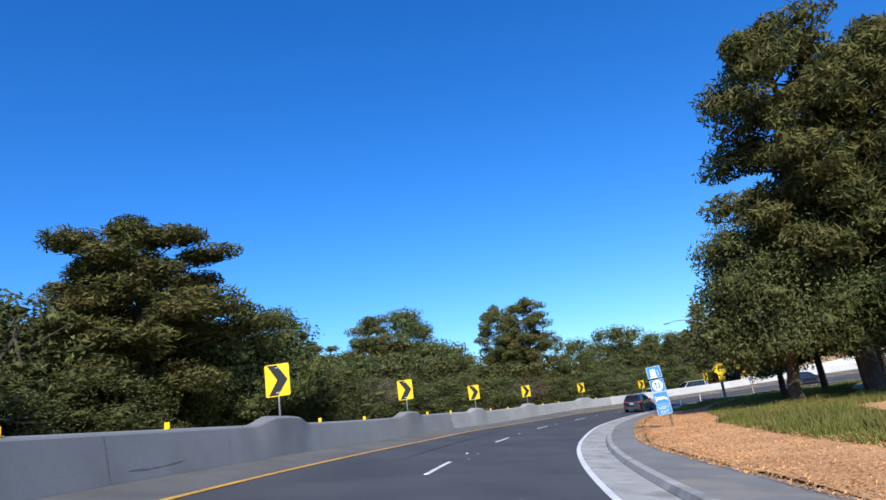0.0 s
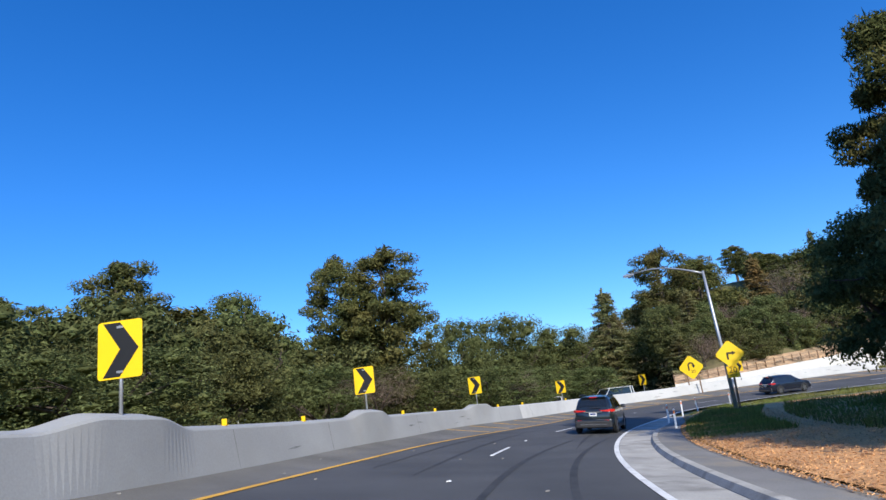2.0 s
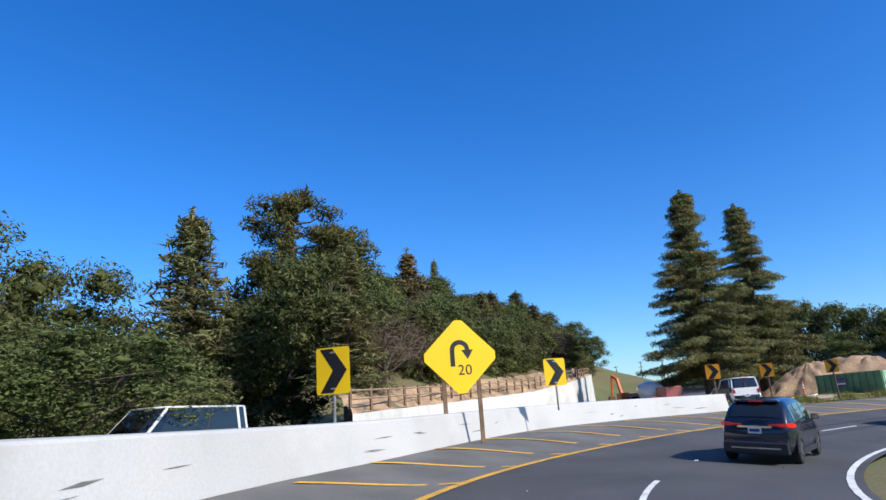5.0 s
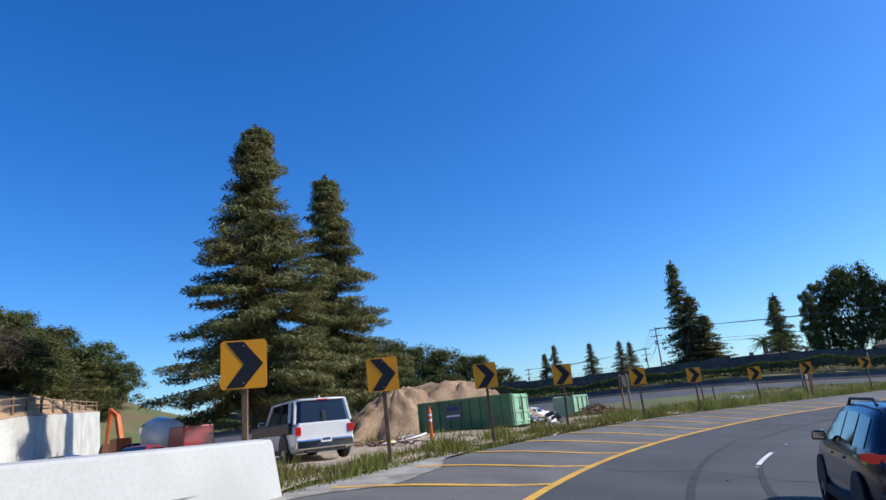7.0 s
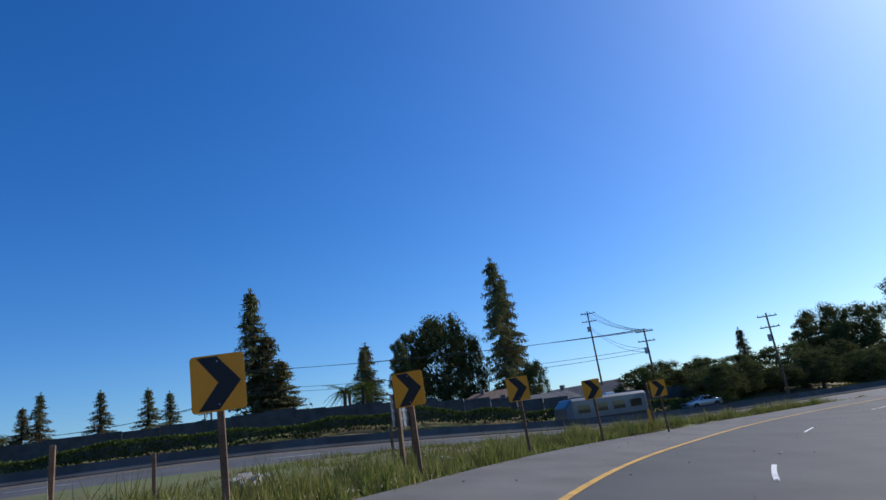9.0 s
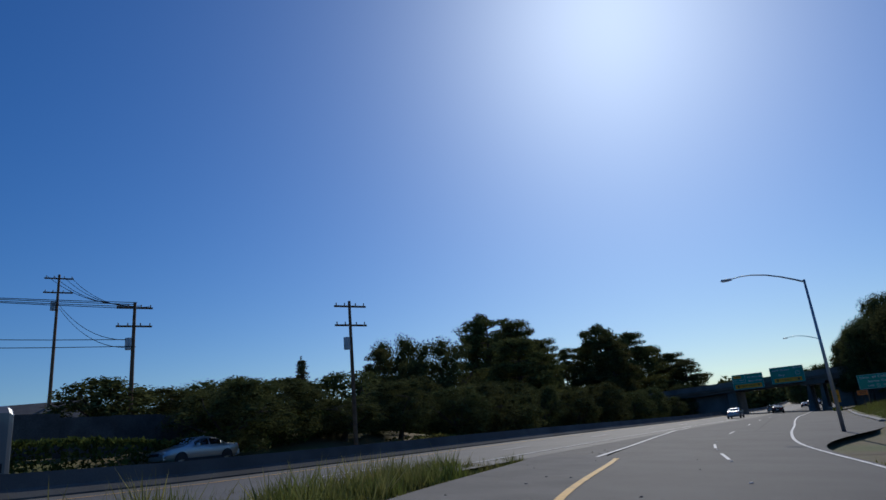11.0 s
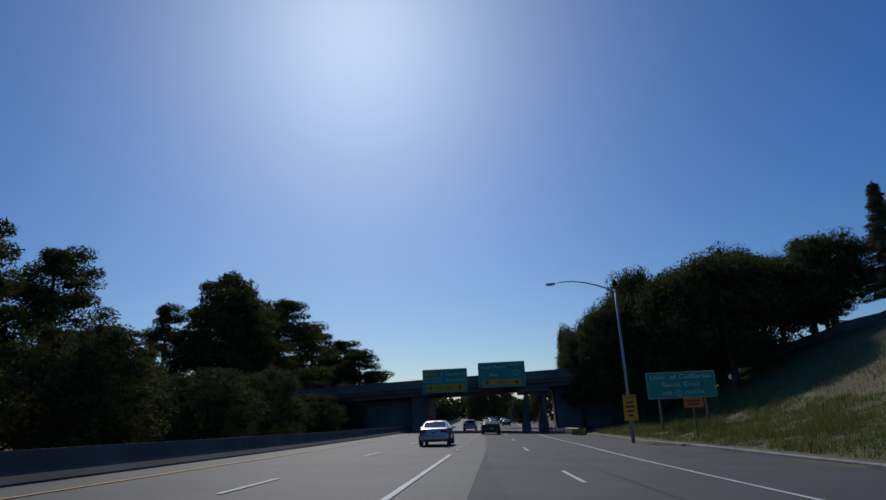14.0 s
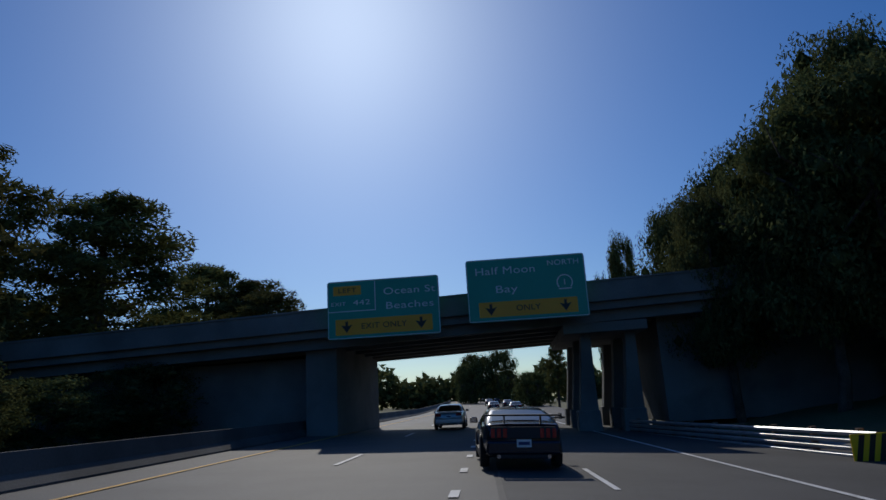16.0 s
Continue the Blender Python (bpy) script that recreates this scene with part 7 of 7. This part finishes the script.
def slope_sheet(name, lo, hi, mat, label, rough, n=70, m_=9):
    rng = random.Random(8)
    sh = Shape()
    pts = []
    for i in range(n + 1):
        for k in range(m_ + 1):
            a, b = chain(lo, i / n), chain(hi, i / n)
            p = a.lerp(b, k / m_)
            e = rough * (math.sin(i * 1.3 + k) + math.sin(i * 0.47 + 2.1 * k) + rng.uniform(-0.5, 0.5)) * (0.3 if k in (0, m_) else 1)
            pts.append(p + Vector((-0.3 * e, -0.6 * e, 0.4 * e)))
    w = m_ + 1
    sh.add(pts, [(i * w + k, (i + 1) * w + k, (i + 1) * w + k + 1, i * w + k + 1) for i in range(n) for k in range(m_)])
    return structure(name, sh, mat, label, name.replace("_", " "), smooth=True)


FOOT_LOW = [(x, y, z - 3.0) for x, y, z in FOOT]
slope_sheet("wall_retaining", FOOT_LOW, CROWN, SHOTCRETE, "pale sprayed concrete retaining wall below the hill", 0.06)
slope_sheet("cut_bank", CROWN, BRINK, CUTBANK, "bare orange-tan cut bank below the trees", 0.18)
BACK = [(x + 4, y + 14, z + 4.5) for x, y, z in BRINK]
slope_sheet("bank_top", BRINK, BACK, bpy.data.materials["ground_grass_and_litter"], "grassy wooded slope above the cut bank", 0.2)


def hill_fence():
    t = thing("hill_fence", "timber and wire fence stepping along the cut bank", "fence")
    tops = []
    for k in range(34):
        p = chain(CROWN, k / 33).lerp(chain(BRINK, k / 33), 0.12)
        part("post", Shape().box((p.x, p.y, p.z + 0.45), (0.12, 0.12, 1.3)), WOODPOST, t)
        tops.append(p)
    for z in (0.95, 0.55):
        part("rail", Shape().tube([p + Vector((0, 0, z)) for p in tops], 0.05, 5), TIMBER, t)


hill_fence()
rng_hill = random.Random(12)
for row in range(3):
    for k in range(15):
        u = (k + rng_hill.uniform(0, 0.9)) / 15.6
        p = chain(BRINK, u).lerp(chain(BACK, u), 0.12 + 0.36 * row + rng_hill.uniform(-0.06, 0.06))
        kind = rng_hill.choice(("bush", "bush", "oak", "red", "bare", "bush")) if row else rng_hill.choice(("bush", "bush", "red", "bare"))
        h = rng_hill.uniform(3.6, 5.6) + 1.1 * row
        plant(kind, p.x, p.y, p.z + h * (1.3 if kind == "red" else 1.0), rng_hill.uniform(6, 9), "trees above the cut bank", base=p.z - 0.6)

# ---- houses, hedges, poles and signs beyond the freeway ----
ROOF = material("grey_shingles", (0.13, 0.125, 0.12), 0.9, scale=1.0, vary=0.25, fine=14, fine_vary=0.2, bump=0.3)
ROOF2 = material("brown_shingles", (0.22, 0.15, 0.11), 0.9, scale=1.0, vary=0.25, fine=14, fine_vary=0.2, bump=0.3)
STUCCO = material("pale_stucco", (0.45, 0.43, 0.4), 0.9, scale=2.0, vary=0.1, fine=20, fine_vary=0.08, bump=0.15)
SIDING = material("grey_siding", (0.2, 0.21, 0.22), 0.85, scale=2.0, vary=0.15, fine=10, fine_vary=0.1)
HEDGE = material("hedge_leaves", (0.075, 0.1, 0.03), 0.7, scale=1.2, vary=0.35, fine_vary=0.15, tint=(0.1, 0.13, 0.035), island=0.4, translucent=0.25)
FENCEW = material("dark_fence_boards", (0.11, 0.095, 0.085), 0.9, scale=1.0, vary=0.3, fine=12, fine_vary=0.2)


def house(x, y, base, turn, lx, ly, h, rise, wall_mat, roof_mat, label):
    t = thing("house", label, "house", pose(x, y, base, 0, 0, turn))
    part("wall", Shape().box((0, 0, h / 2 - 0.5), (lx, ly, h + 1)), wall_mat, t)
    o = 0.5
    rf = Shape().loft([[Vector((sx * (lx / 2 + o), sy * (ly / 2 + o), h - 0.05)) for sx, sy in ((-1, -1), (1, -1), (1, 1), (-1, 1))], [Vector((sx * (lx / 2 + o), sy * (ly / 2 + o), h + 0.12)) for sx, sy in ((-1, -1), (1, -1), (1, 1), (-1, 1))], [Vector((sx * (lx / 2 + o) * 0.72, sy * 0.06, h + rise)) for sx, sy in ((-1, -1), (1, -1), (1, 1), (-1, 1))]])
    r = part("roof", rf, roof_mat, t)
    part("chimney", Shape().box((lx * 0.22, ly * 0.12, h + rise * 0.9), (0.7, 0.6, 1.4)), DARKCONC, r)
    for s, dx in ((-1, -lx * 0.27), (-1, lx * 0.05), (-1, lx * 0.32)):
        wdw = part("window", Shape().box((dx, s * (ly / 2 + 0.02), h * 0.55), (1.5, 0.08, 1.2)), WHITE, t, "white framed window")
        part("pane", Shape().box((dx, s * (ly / 2 + 0.07), h * 0.55), (1.3, 0.02, 1.0)), GLASS, wdw)
    for dy in (-ly * 0.2, ly * 0.2):
        wdw = part("window", Shape().box((-lx / 2 - 0.02, dy, h * 0.55), (0.08, 1.4, 1.2)), WHITE, t, "white framed window")
        part("pane", Shape().box((-lx / 2 - 0.07, dy, h * 0.55), (0.02, 1.2, 1.0)), GLASS, wdw)
    part("gutter", Shape().box((0, -ly / 2 - o, h), (lx + 2 * o, 0.12, 0.12)), WHITE, t)
    return t


for (x, y, top), turn, lx, ly, h, rise, wm, rm, lb in (
        ((168.43, 33.64, 7.26), 40, 15, 9, 5.4, 2.6, SIDING, ROOF, "grey two-storey house with shingle roof"),
        ((156.67, 49.77, 5.96), 60, 14, 8, 2.7, 1.5, STUCCO, ROOF, "low pale house with grey roof behind a hedge"),
        ((170.24, 75.94, 6.93), 70, 12, 9, 2.6, 2.3, STUCCO, ROOF2, "low house with brown pitched roof"),
        ((170.65, 71.73, 7.86), 80, 10, 9, 3.4, 2.2, STUCCO, ROOF2, "house with tan gabled roof above the hedge"),
        ((197.22, 112.97, 7.37), 75, 12, 8, 2.7, 1.5, STUCCO, ROOF, "small distant house with grey roof"),
        ((190.75, 39.05, 9.63), 50, 12, 8, 3.0, 1.8, STUCCO, ROOF2, "small house among trees")):
    house(x, y, top - h - rise, turn, lx, ly, h, rise, wm, rm, lb)


def leafy_strip(name, label, pts_fn, length, w, h, size, count, mat, seed, category="hedge"):
    rng = np.random.default_rng(seed)
    u = rng.random(count)
    xy = np.array([pts_fn(q) for q in u])
    hh = h * (0.85 + 0.25 * np.sin(u * length * 0.5) * np.sin(u * length * 0.21 + 1))
    face = rng.random(count)
    across = np.where(face < 0.5, -w / 2 + 0.12 * rng.random(count), (rng.random(count) - 0.5) * w)
    z = np.where(face < 0.5, rng.random(count) * hh, hh * (1 - 0.1 * rng.random(count)))
    pos = np.stack([xy[:, 0] + across * xy[:, 2], xy[:, 1] + across * xy[:, 3], ground(xy[:, 0], xy[:, 1]) + z], 1)
    d = rng.normal(size=(count, 3))
    d /= np.linalg.norm(d, axis=1, keepdims=True)
    e = np.cross(d, rng.normal(size=(count, 3)))
    e /= np.linalg.norm(e, axis=1, keepdims=True)
    s = size * (0.6 + 0.8 * rng.random(count))[:, None]
    v = np.stack([pos - e * s * 0.5, pos + e * s * 0.5, pos + d * s], 1).reshape(-1, 3)
    ob = new(name, array_mesh(name, v, np.arange(count * 3).reshape(-1, 3), mat))
    return tagged(ob, label, category, kind="stuff")


def beside_freeway(off, y0, y1):
    def fn(q):
        y = y0 + (y1 - y0) * q
        return float(main_x(y)) + off + 1.5 * math.sin(y * 0.11), y, 1.0, 0.0
    return fn


leafy_strip("hedge", "clipped green hedge along the freeway slope", beside_freeway(17.2, 165, 10), 150, 2.2, 1.6, 0.2, 40000, HEDGE, 3)
leafy_strip("slope_scrub", "low ivy and weeds on the freeway slope", beside_freeway(13, 165, 0), 150, 7, 0.35, 0.2, 16000, GRASSM, 4, "ground cover")
hedge_fence = thing("fence", "long dark board fence behind the freeway slope", "fence", kind="structure")
for k in range(52):
    y = 166 - 3.0 * k
    x = float(main_x(y - 1.5)) + 19.4 + 1.5 * math.sin((y - 1.5) * 0.11)
    part("fence_panel", Shape().box((x, y - 1.5, gz(x, y - 1.5) + 0.9), (0.06, 3.02, 2.2)), FENCEW, hedge_fence)


def power_pole(x, y, top, turn, arms=2):
    z = gz(x, y)
    t = thing("utility_pole", "brown timber utility pole with crossarms", "utility pole", pose(x, y, z, 0, 0, turn), group="utility poles")
    h = top - z
    part("pole", Shape().tube([(0, 0, -0.5), (0, 0, h)], [0.17, 0.1], 8), WOODPOST, t)
    for k in range(arms):
        a = part("crossarm", Shape().box((0, 0.12, h - 0.4 - 1.3 * k), (2.3, 0.1, 0.12)), WOODPOST, t)
        for q in (-1.0, -0.4, 0.4, 1.0):
            part("insulator", Shape().tube([(q, 0.12, h - 0.34 - 1.3 * k), (q, 0.12, h - 0.16 - 1.3 * k)], 0.04, 6), STUCCO, a)
    part("transformer", Shape().tube([(0.3, 0, h - 3.3), (0.3, 0, h - 2.5)], 0.22, 10), GALV, t)
    return t


POLES = [(170.60, 90.01, 15.23), (228.79, 123.67, 14.08), (148.03, 35.25, 12.29), (165.24, 32.35, 18.49), (200.67, 91.39, 13.88), (134.80, 27.70, 10.80), (177.73, 199.80, 13.53), (156.17, 178.17, 13.06), (181.42, 211.65, 13.02)]
for x, y, z in POLES:
    power_pole(x, y, max(z, gz(x, y) + 7), 65)


def wires():
    t = thing("power_lines", "sagging dark overhead power lines", "cable", kind="structure")
    order = [POLES[1], POLES[4], POLES[0], POLES[2], POLES[3]]
    for a, b in zip(order, order[1:]):
        a, b = Vector(a), Vector(b)
        side = (b - a).cross(Vector((0, 0, 1))).normalized()
        for k, (o, dz) in enumerate(((-1.0, -0.2), (-0.4, -0.2), (0.4, -0.2), (1.0, -0.2), (0.0, -2.6), (0.2, -3.1))):
            pts = []
            for q in range(13):
                u = q / 12
                pts.append(a.lerp(b, u) + side * o + Vector((0, 0, dz - 4.4 * u * (1 - u) * (0.5 + 0.1 * k))))
            part("wire", Shape().tube(pts, 0.025, 4), PLASTIC, t)


wires()


def sign_back(x, y, turn, w, h, bottom, n_post, label, brown=False):
    t = thing("sign_back", label, "road sign", pose(x, y, gz(x, y), 0, 0, turn))
    for q in ([-w * 0.32, w * 0.32] if n_post == 2 else [0]):
        part("post", Shape().box((q, -0.07, (bottom + h) / 2), (0.13, 0.13, bottom + h + 0.3)), WOODPOST, t)
    f = part("sign_plate", Shape().box((0, 0.02, bottom + h / 2), (w, 0.02, h)), GALV, t, "bare aluminium sign back")
    for q in (0.25, 0.5, 0.75):
        part("stiffener", Shape().box((0, -0.005, bottom + h * q), (w, 0.03, 0.05)), GALV, f)
    part("stiffener", Shape().box((0, -0.006, bottom + h / 2), (0.05, 0.03, h)), GALV, f)
    return t


sign_back(99.0, 97.5, -118, 0.95, 0.95, 2.3, 2, "grey backed road sign on two brown posts")
sign_back(96.5, 83.6, -40, 1.5, 1.0, 1.35, 2, "large road sign back on two brown posts")
for x, y in ((90.67, 92.11), (101.12, 82.88), (95.50, 90.75)):
    t = thing("timber_post", "short weathered timber stake in the verge", "post", pose(x, y, gz(x, y), 0, 3, 0), group="verge stakes")
    part("stake", Shape().box((0, 0, 0.6), (0.1, 0.1, 1.7)), WOODPOST, t, bevel=0.01)


# ---- palms ----
FROND = material("palm_fronds", (0.09, 0.12, 0.03), 0.6, scale=1.0, vary=0.2, island=0.3, translucent=0.3)


def palm(x, y, top):
    z = gz(x, y)
    h = top - z
    rng = random.Random(int(x * 7 + y))
    t = thing("palm_tree", "palm with feathery arching green fronds", "tree", pose(x, y, z, 0, 0, 0), group="palms by the houses")
    part("trunk", Shape().tube([(0, 0, -0.3), (0.1, 0, h * 0.5), (0, 0, h - 1)], [0.28, 0.2, 0.2], 8), BARK, t)
    for k in range(26):
        a, lift = k * 2.4, rng.uniform(-0.3, 1.2)
        sh = Shape()
        ln = rng.uniform(2.0, 2.7)
        spine = [Vector((math.cos(a) * ln * u, math.sin(a) * ln * u, h - 1 + lift * ln * u * 0.7 - (1.0 + 0.5 * (1.2 - lift)) * ln * u * u * 0.45)) for u in (0, 0.25, 0.5, 0.75, 1.0)]
        side = Vector((-math.sin(a), math.cos(a), 0))
        for q in range(15):
            u = 0.12 + 0.85 * q / 14
            i = min(3, int(u * 4))
            p = spine[i].lerp(spine[i + 1], u * 4 - i)
            for s in (-1, 1):
                tip = p + side * s * 0.5 * math.sin(u * 2.6 + 0.4) + (spine[i + 1] - spine[i]).normalized() * 0.3 - Vector((0, 0, 0.18))
                sh.add([p, p + (spine[i + 1] - spine[i]).normalized() * 0.06, tip], [(0, 1, 2)])
        sh.tube(spine, [0.035, 0.03, 0.022, 0.015, 0.006], 4)
        part("frond", sh, FROND, t)


for p in ((161.80, 69.74, 11.19), (153.58, 74.92, 9.89), (143.77, 74.77, 9.15), (171.28, 70.99, 11.58)):
    palm(*p)


# ---- verge grass ----
def mulch_z(s, z):
    return np.maximum([road(q, lerp_table(PL, q)[0], 0.12).z + 0.05 for q in s], z + 0.05)


def grass_strip(name, label, s0, s1, l0, l1, count, h, seed, mat=None, base=None):
    rng = np.random.default_rng(seed)
    ss, ll = s0 + (s1 - s0) * rng.random(count), l0 + (l1 - l0) * rng.random(count)
    pts = np.array([tuple(road(a, b)) for a, b in zip(ss, ll)])
    tuft = 0.35 + 0.9 * np.clip(np.sin(pts[:, 0] * 1.1 + 2 * np.sin(pts[:, 1] * 0.7)) * np.sin(pts[:, 1] * 1.3) + 0.4, 0, 1.3)
    z = ground(pts[:, 0], pts[:, 1])
    if base:
        z = mulch_z(ss, z)
    n = count
    a = rng.random(n) * math.tau
    hh = h * tuft * (0.5 + 0.8 * rng.random(n))
    w = 0.012 + 0.02 * rng.random(n)
    lean = 0.35 * rng.normal(size=(n, 2)) * hh[:, None]
    bx, by = np.cos(a) * w, np.sin(a) * w
    p0 = np.stack([pts[:, 0] - bx, pts[:, 1] - by, z - 0.03], 1)
    p1 = np.stack([pts[:, 0] + bx, pts[:, 1] + by, z - 0.03], 1)
    p2 = np.stack([pts[:, 0] + lean[:, 0], pts[:, 1] + lean[:, 1], z + hh], 1)
    v = np.stack([p0, p1, p2], 1).reshape(-1, 3)
    return tagged(new(name, array_mesh(name, v, np.arange(3 * n).reshape(-1, 3), mat or GRASSM)), label, "grass", kind="stuff")


GRASSDRY = material("dry_grass_blades", (0.3, 0.25, 0.1), 0.8, scale=1.6, vary=0.3, fine_vary=0.1, tint=(0.16, 0.18, 0.05), island=0.4, translucent=0.3)
grass_strip("verge_grass", "long green verge grass round the chevron posts", 158, 232, 7.1, 11.5, 42000, 0.38, 2)
grass_strip("verge_grass", "long dry grass heads along the verge", 166, 232, 7.3, 11.0, 12000, 0.55, 5, GRASSDRY)
grass_strip("verge_grass", "thin weeds along the yard's edge", 134, 160, 7.4, 9.2, 9000, 0.32, 3)
grass_strip("verge_grass", "short grass between ramp and freeway", 150, 232, 11.5, 24, 30000, 0.3, 7)
grass_strip("lawn_grass", "sunlit short grass beside the path", 62, 84, -9.5, -6.2, 14000, 0.2, 8, base=0.1)
grass_strip("lawn_grass", "short grass inside the bend", 84, 112, -9.5, -5.0, 10000, 0.16, 18)
grass_strip("lawn_grass", "patch of green grass among the mulch", 13, 36, -14.5, -9.9, 16000, 0.26, 9, base=0.12)
grass_strip("lawn_grass", "short shaded grass under the trees inside the bend", 34, 84, -21, -10.6, 26000, 0.2, 19, base=0.1)
grass_strip("bank_grass", "green grass on the freeway bank", 262, 345, -21, -10.2, 60000, 0.32, 10)
grass_strip("bank_grass", "taller weeds along the bank", 262, 345, -30, -12, 24000, 0.5, 13, GRASSM)
grass_strip("inner_grass", "grass inside the second bend", 112, 232, -12, -4.6, 30000, 0.25, 14)
grass_strip("hill_foot_grass", "weeds at the foot of the wall", 60, 134, 8.2, 13, 12000, 0.4, 15)


def chips(seed, count):
    """Loose wood chips and leaves on the mulch and the path edge."""
    rng = np.random.default_rng(seed)
    ss, dd = -20 + 100 * rng.random(count), rng.random(count) ** 1.6 * 4.5
    pts = np.array([tuple(road(s, lerp_table(PL, s)[0] + 0.3 - d, 0.15)) for s, d in zip(ss, dd)])
    gzs = ground(pts[:, 0], pts[:, 1])
    z = mulch_z(ss, gzs) + 0.026
    a = rng.random(count) * math.tau
    ln, w = 0.014 + 0.03 * rng.random(count), 0.004 + 0.007 * rng.random(count)
    ux, uy = np.cos(a), np.sin(a)
    tilt = 0.009 * rng.normal(size=count)
    c = np.stack([pts[:, 0], pts[:, 1], z], 1)
    e = np.stack([ux * ln, uy * ln, tilt], 1)
    f = np.stack([-uy * w, ux * w, 0.4 * tilt], 1)
    v = np.stack([c - e - f, c + e - f, c + e + f, c - e + f], 1).reshape(-1, 3)
    return tagged(new("wood_chips", array_mesh("wood_chips", v, np.arange(4 * count).reshape(-1, 4), MULCH)), "loose orange-brown wood chips and litter", "mulch", kind="stuff")


chips(4, 60000)


# ---- far woods along the horizon ----
def far_woods(seed, x0, y0, r, a0, a1, h, count, size):
    rng = np.random.default_rng(seed)
    a = a0 + (a1 - a0) * rng.random(count)
    rr = r * (1 + 0.12 * rng.random(count))
    x, y = x0 + rr * np.sin(np.radians(a)), y0 + rr * np.cos(np.radians(a))
    skyline = h * (0.55 + 0.25 * np.sin(a * 1.3) * np.sin(a * 0.47 + 1) + 0.2 * np.abs(np.sin(a * 5.1)))
    z = ground(x, y) + skyline * rng.random(count) ** 0.7
    pos = np.stack([x, y, z], 1)
    d = rng.normal(size=(count, 3))
    d /= np.linalg.norm(d, axis=1, keepdims=True)
    e = np.cross(d, rng.normal(size=(count, 3)))
    e /= np.linalg.norm(e, axis=1, keepdims=True)
    s = size * (0.6 + 0.8 * rng.random(count))[:, None]
    v = np.stack([pos - e * s * 0.5, pos + e * s * 0.5, pos + d * s], 1).reshape(-1, 3)
    return tagged(new("far_woods", array_mesh("far_woods", v, np.arange(count * 3).reshape(-1, 3), LEAF_OAK)), "distant dark wooded skyline", "woods", kind="stuff")


far_woods(1, 120, -60, 270, 118, 240, 19, 34000, 2.2)
far_woods(2, 90, 60, 330, 15, 125, 13, 22000, 2.6)
far_woods(3, 0, 0, 330, -80, 30, 22, 20000, 2.8)

for x, y, z in ((168.93, 109.81, 14.30), (167.17, 102.89, 13.70), (165.84, 97.34, 13.23), (174.01, 95.37, 13.55), (170.46, 112.06, 12.98)):
    plant("red", x, y, z, 4.4, "young trees by the fence")


# ---- traffic beyond the median ----
COACH_GREY = paint("grey_coach_paint", (0.16, 0.17, 0.18), 0.35, 0.3)


def motorhome(x, y, turn):
    t = thing("motorhome", "grey motorhome with dark stripe beyond the median", "motorhome", pose(x, y, gz(x, y), 0, 0, turn))
    body = Shape().loft([[Vector((sx * 1.2 * w, yy, z)) for sx, z in ((-1, 0.5), (1, 0.5), (1, 2.9 + dz), (0.85, 3.15 + dz), (-0.85, 3.15 + dz), (-1, 2.9 + dz))] for yy, w, dz in ((-4.6, 0.95, -0.1), (-4.4, 1.0, 0), (4.0, 1.0, 0), (4.7, 0.95, -0.7))])
    part("body", body, COACH_GREY, t, bevel=0.06)
    for s in (-1, 1):
        part("stripe", Shape().box((s * 1.215, -0.3, 1.1), (0.02, 8.0, 0.3)), SLATE, t)
        for k in range(4):
            part("window", Shape().box((s * 1.215, -3.2 + 2.0 * k, 2.1), (0.02, 1.3, 0.7)), GLASS, t)
        for q in (-2.6, 3.0):
            wheel(t, s * 1.2, q, 0.45, RIM)
    part("windscreen", Shape().box((0, 4.6, 1.9), (2.0, 0.06, 0.9)), GLASS, t)
    part("roof_unit", Shape().box((0, -1.0, 3.25), (0.9, 1.1, 0.25), taper=0.85), WHITE, t, bevel=0.04)
    part("bumper", Shape().box((0, -4.65, 0.6), (2.3, 0.2, 0.3)), PLASTIC, t)


motorhome(131.79, 54.24, 3)
mx_, my_ = 138.07, 37.37
car("sedan", pose(mx_, my_, gz(mx_, my_) + 0.02, 0, 0, 3), "silver sedan beyond the median barrier", SILVER)
ex_, ey_ = 112.29, 62.79
copy_thing(post_chev, pose(ex_, ey_, gz(ex_, ey_) + 0.2, 0, 0, -37))
vx_, vy_ = 106.74, 67.07
vp = thing("verge_marker", "short yellow marker post in long grass", "marker post", pose(vx_, vy_, gz(vx_, vy_), 0, 3, 50))
part("blade", Shape().box((0, 0, 0.5), (0.12, 0.04, 1.2)), SIGN_A, vp, bevel=0.01)
part("reflector", Shape().box((0, -0.024, 0.95), (0.08, 0.008, 0.16)), BLACK, vp)
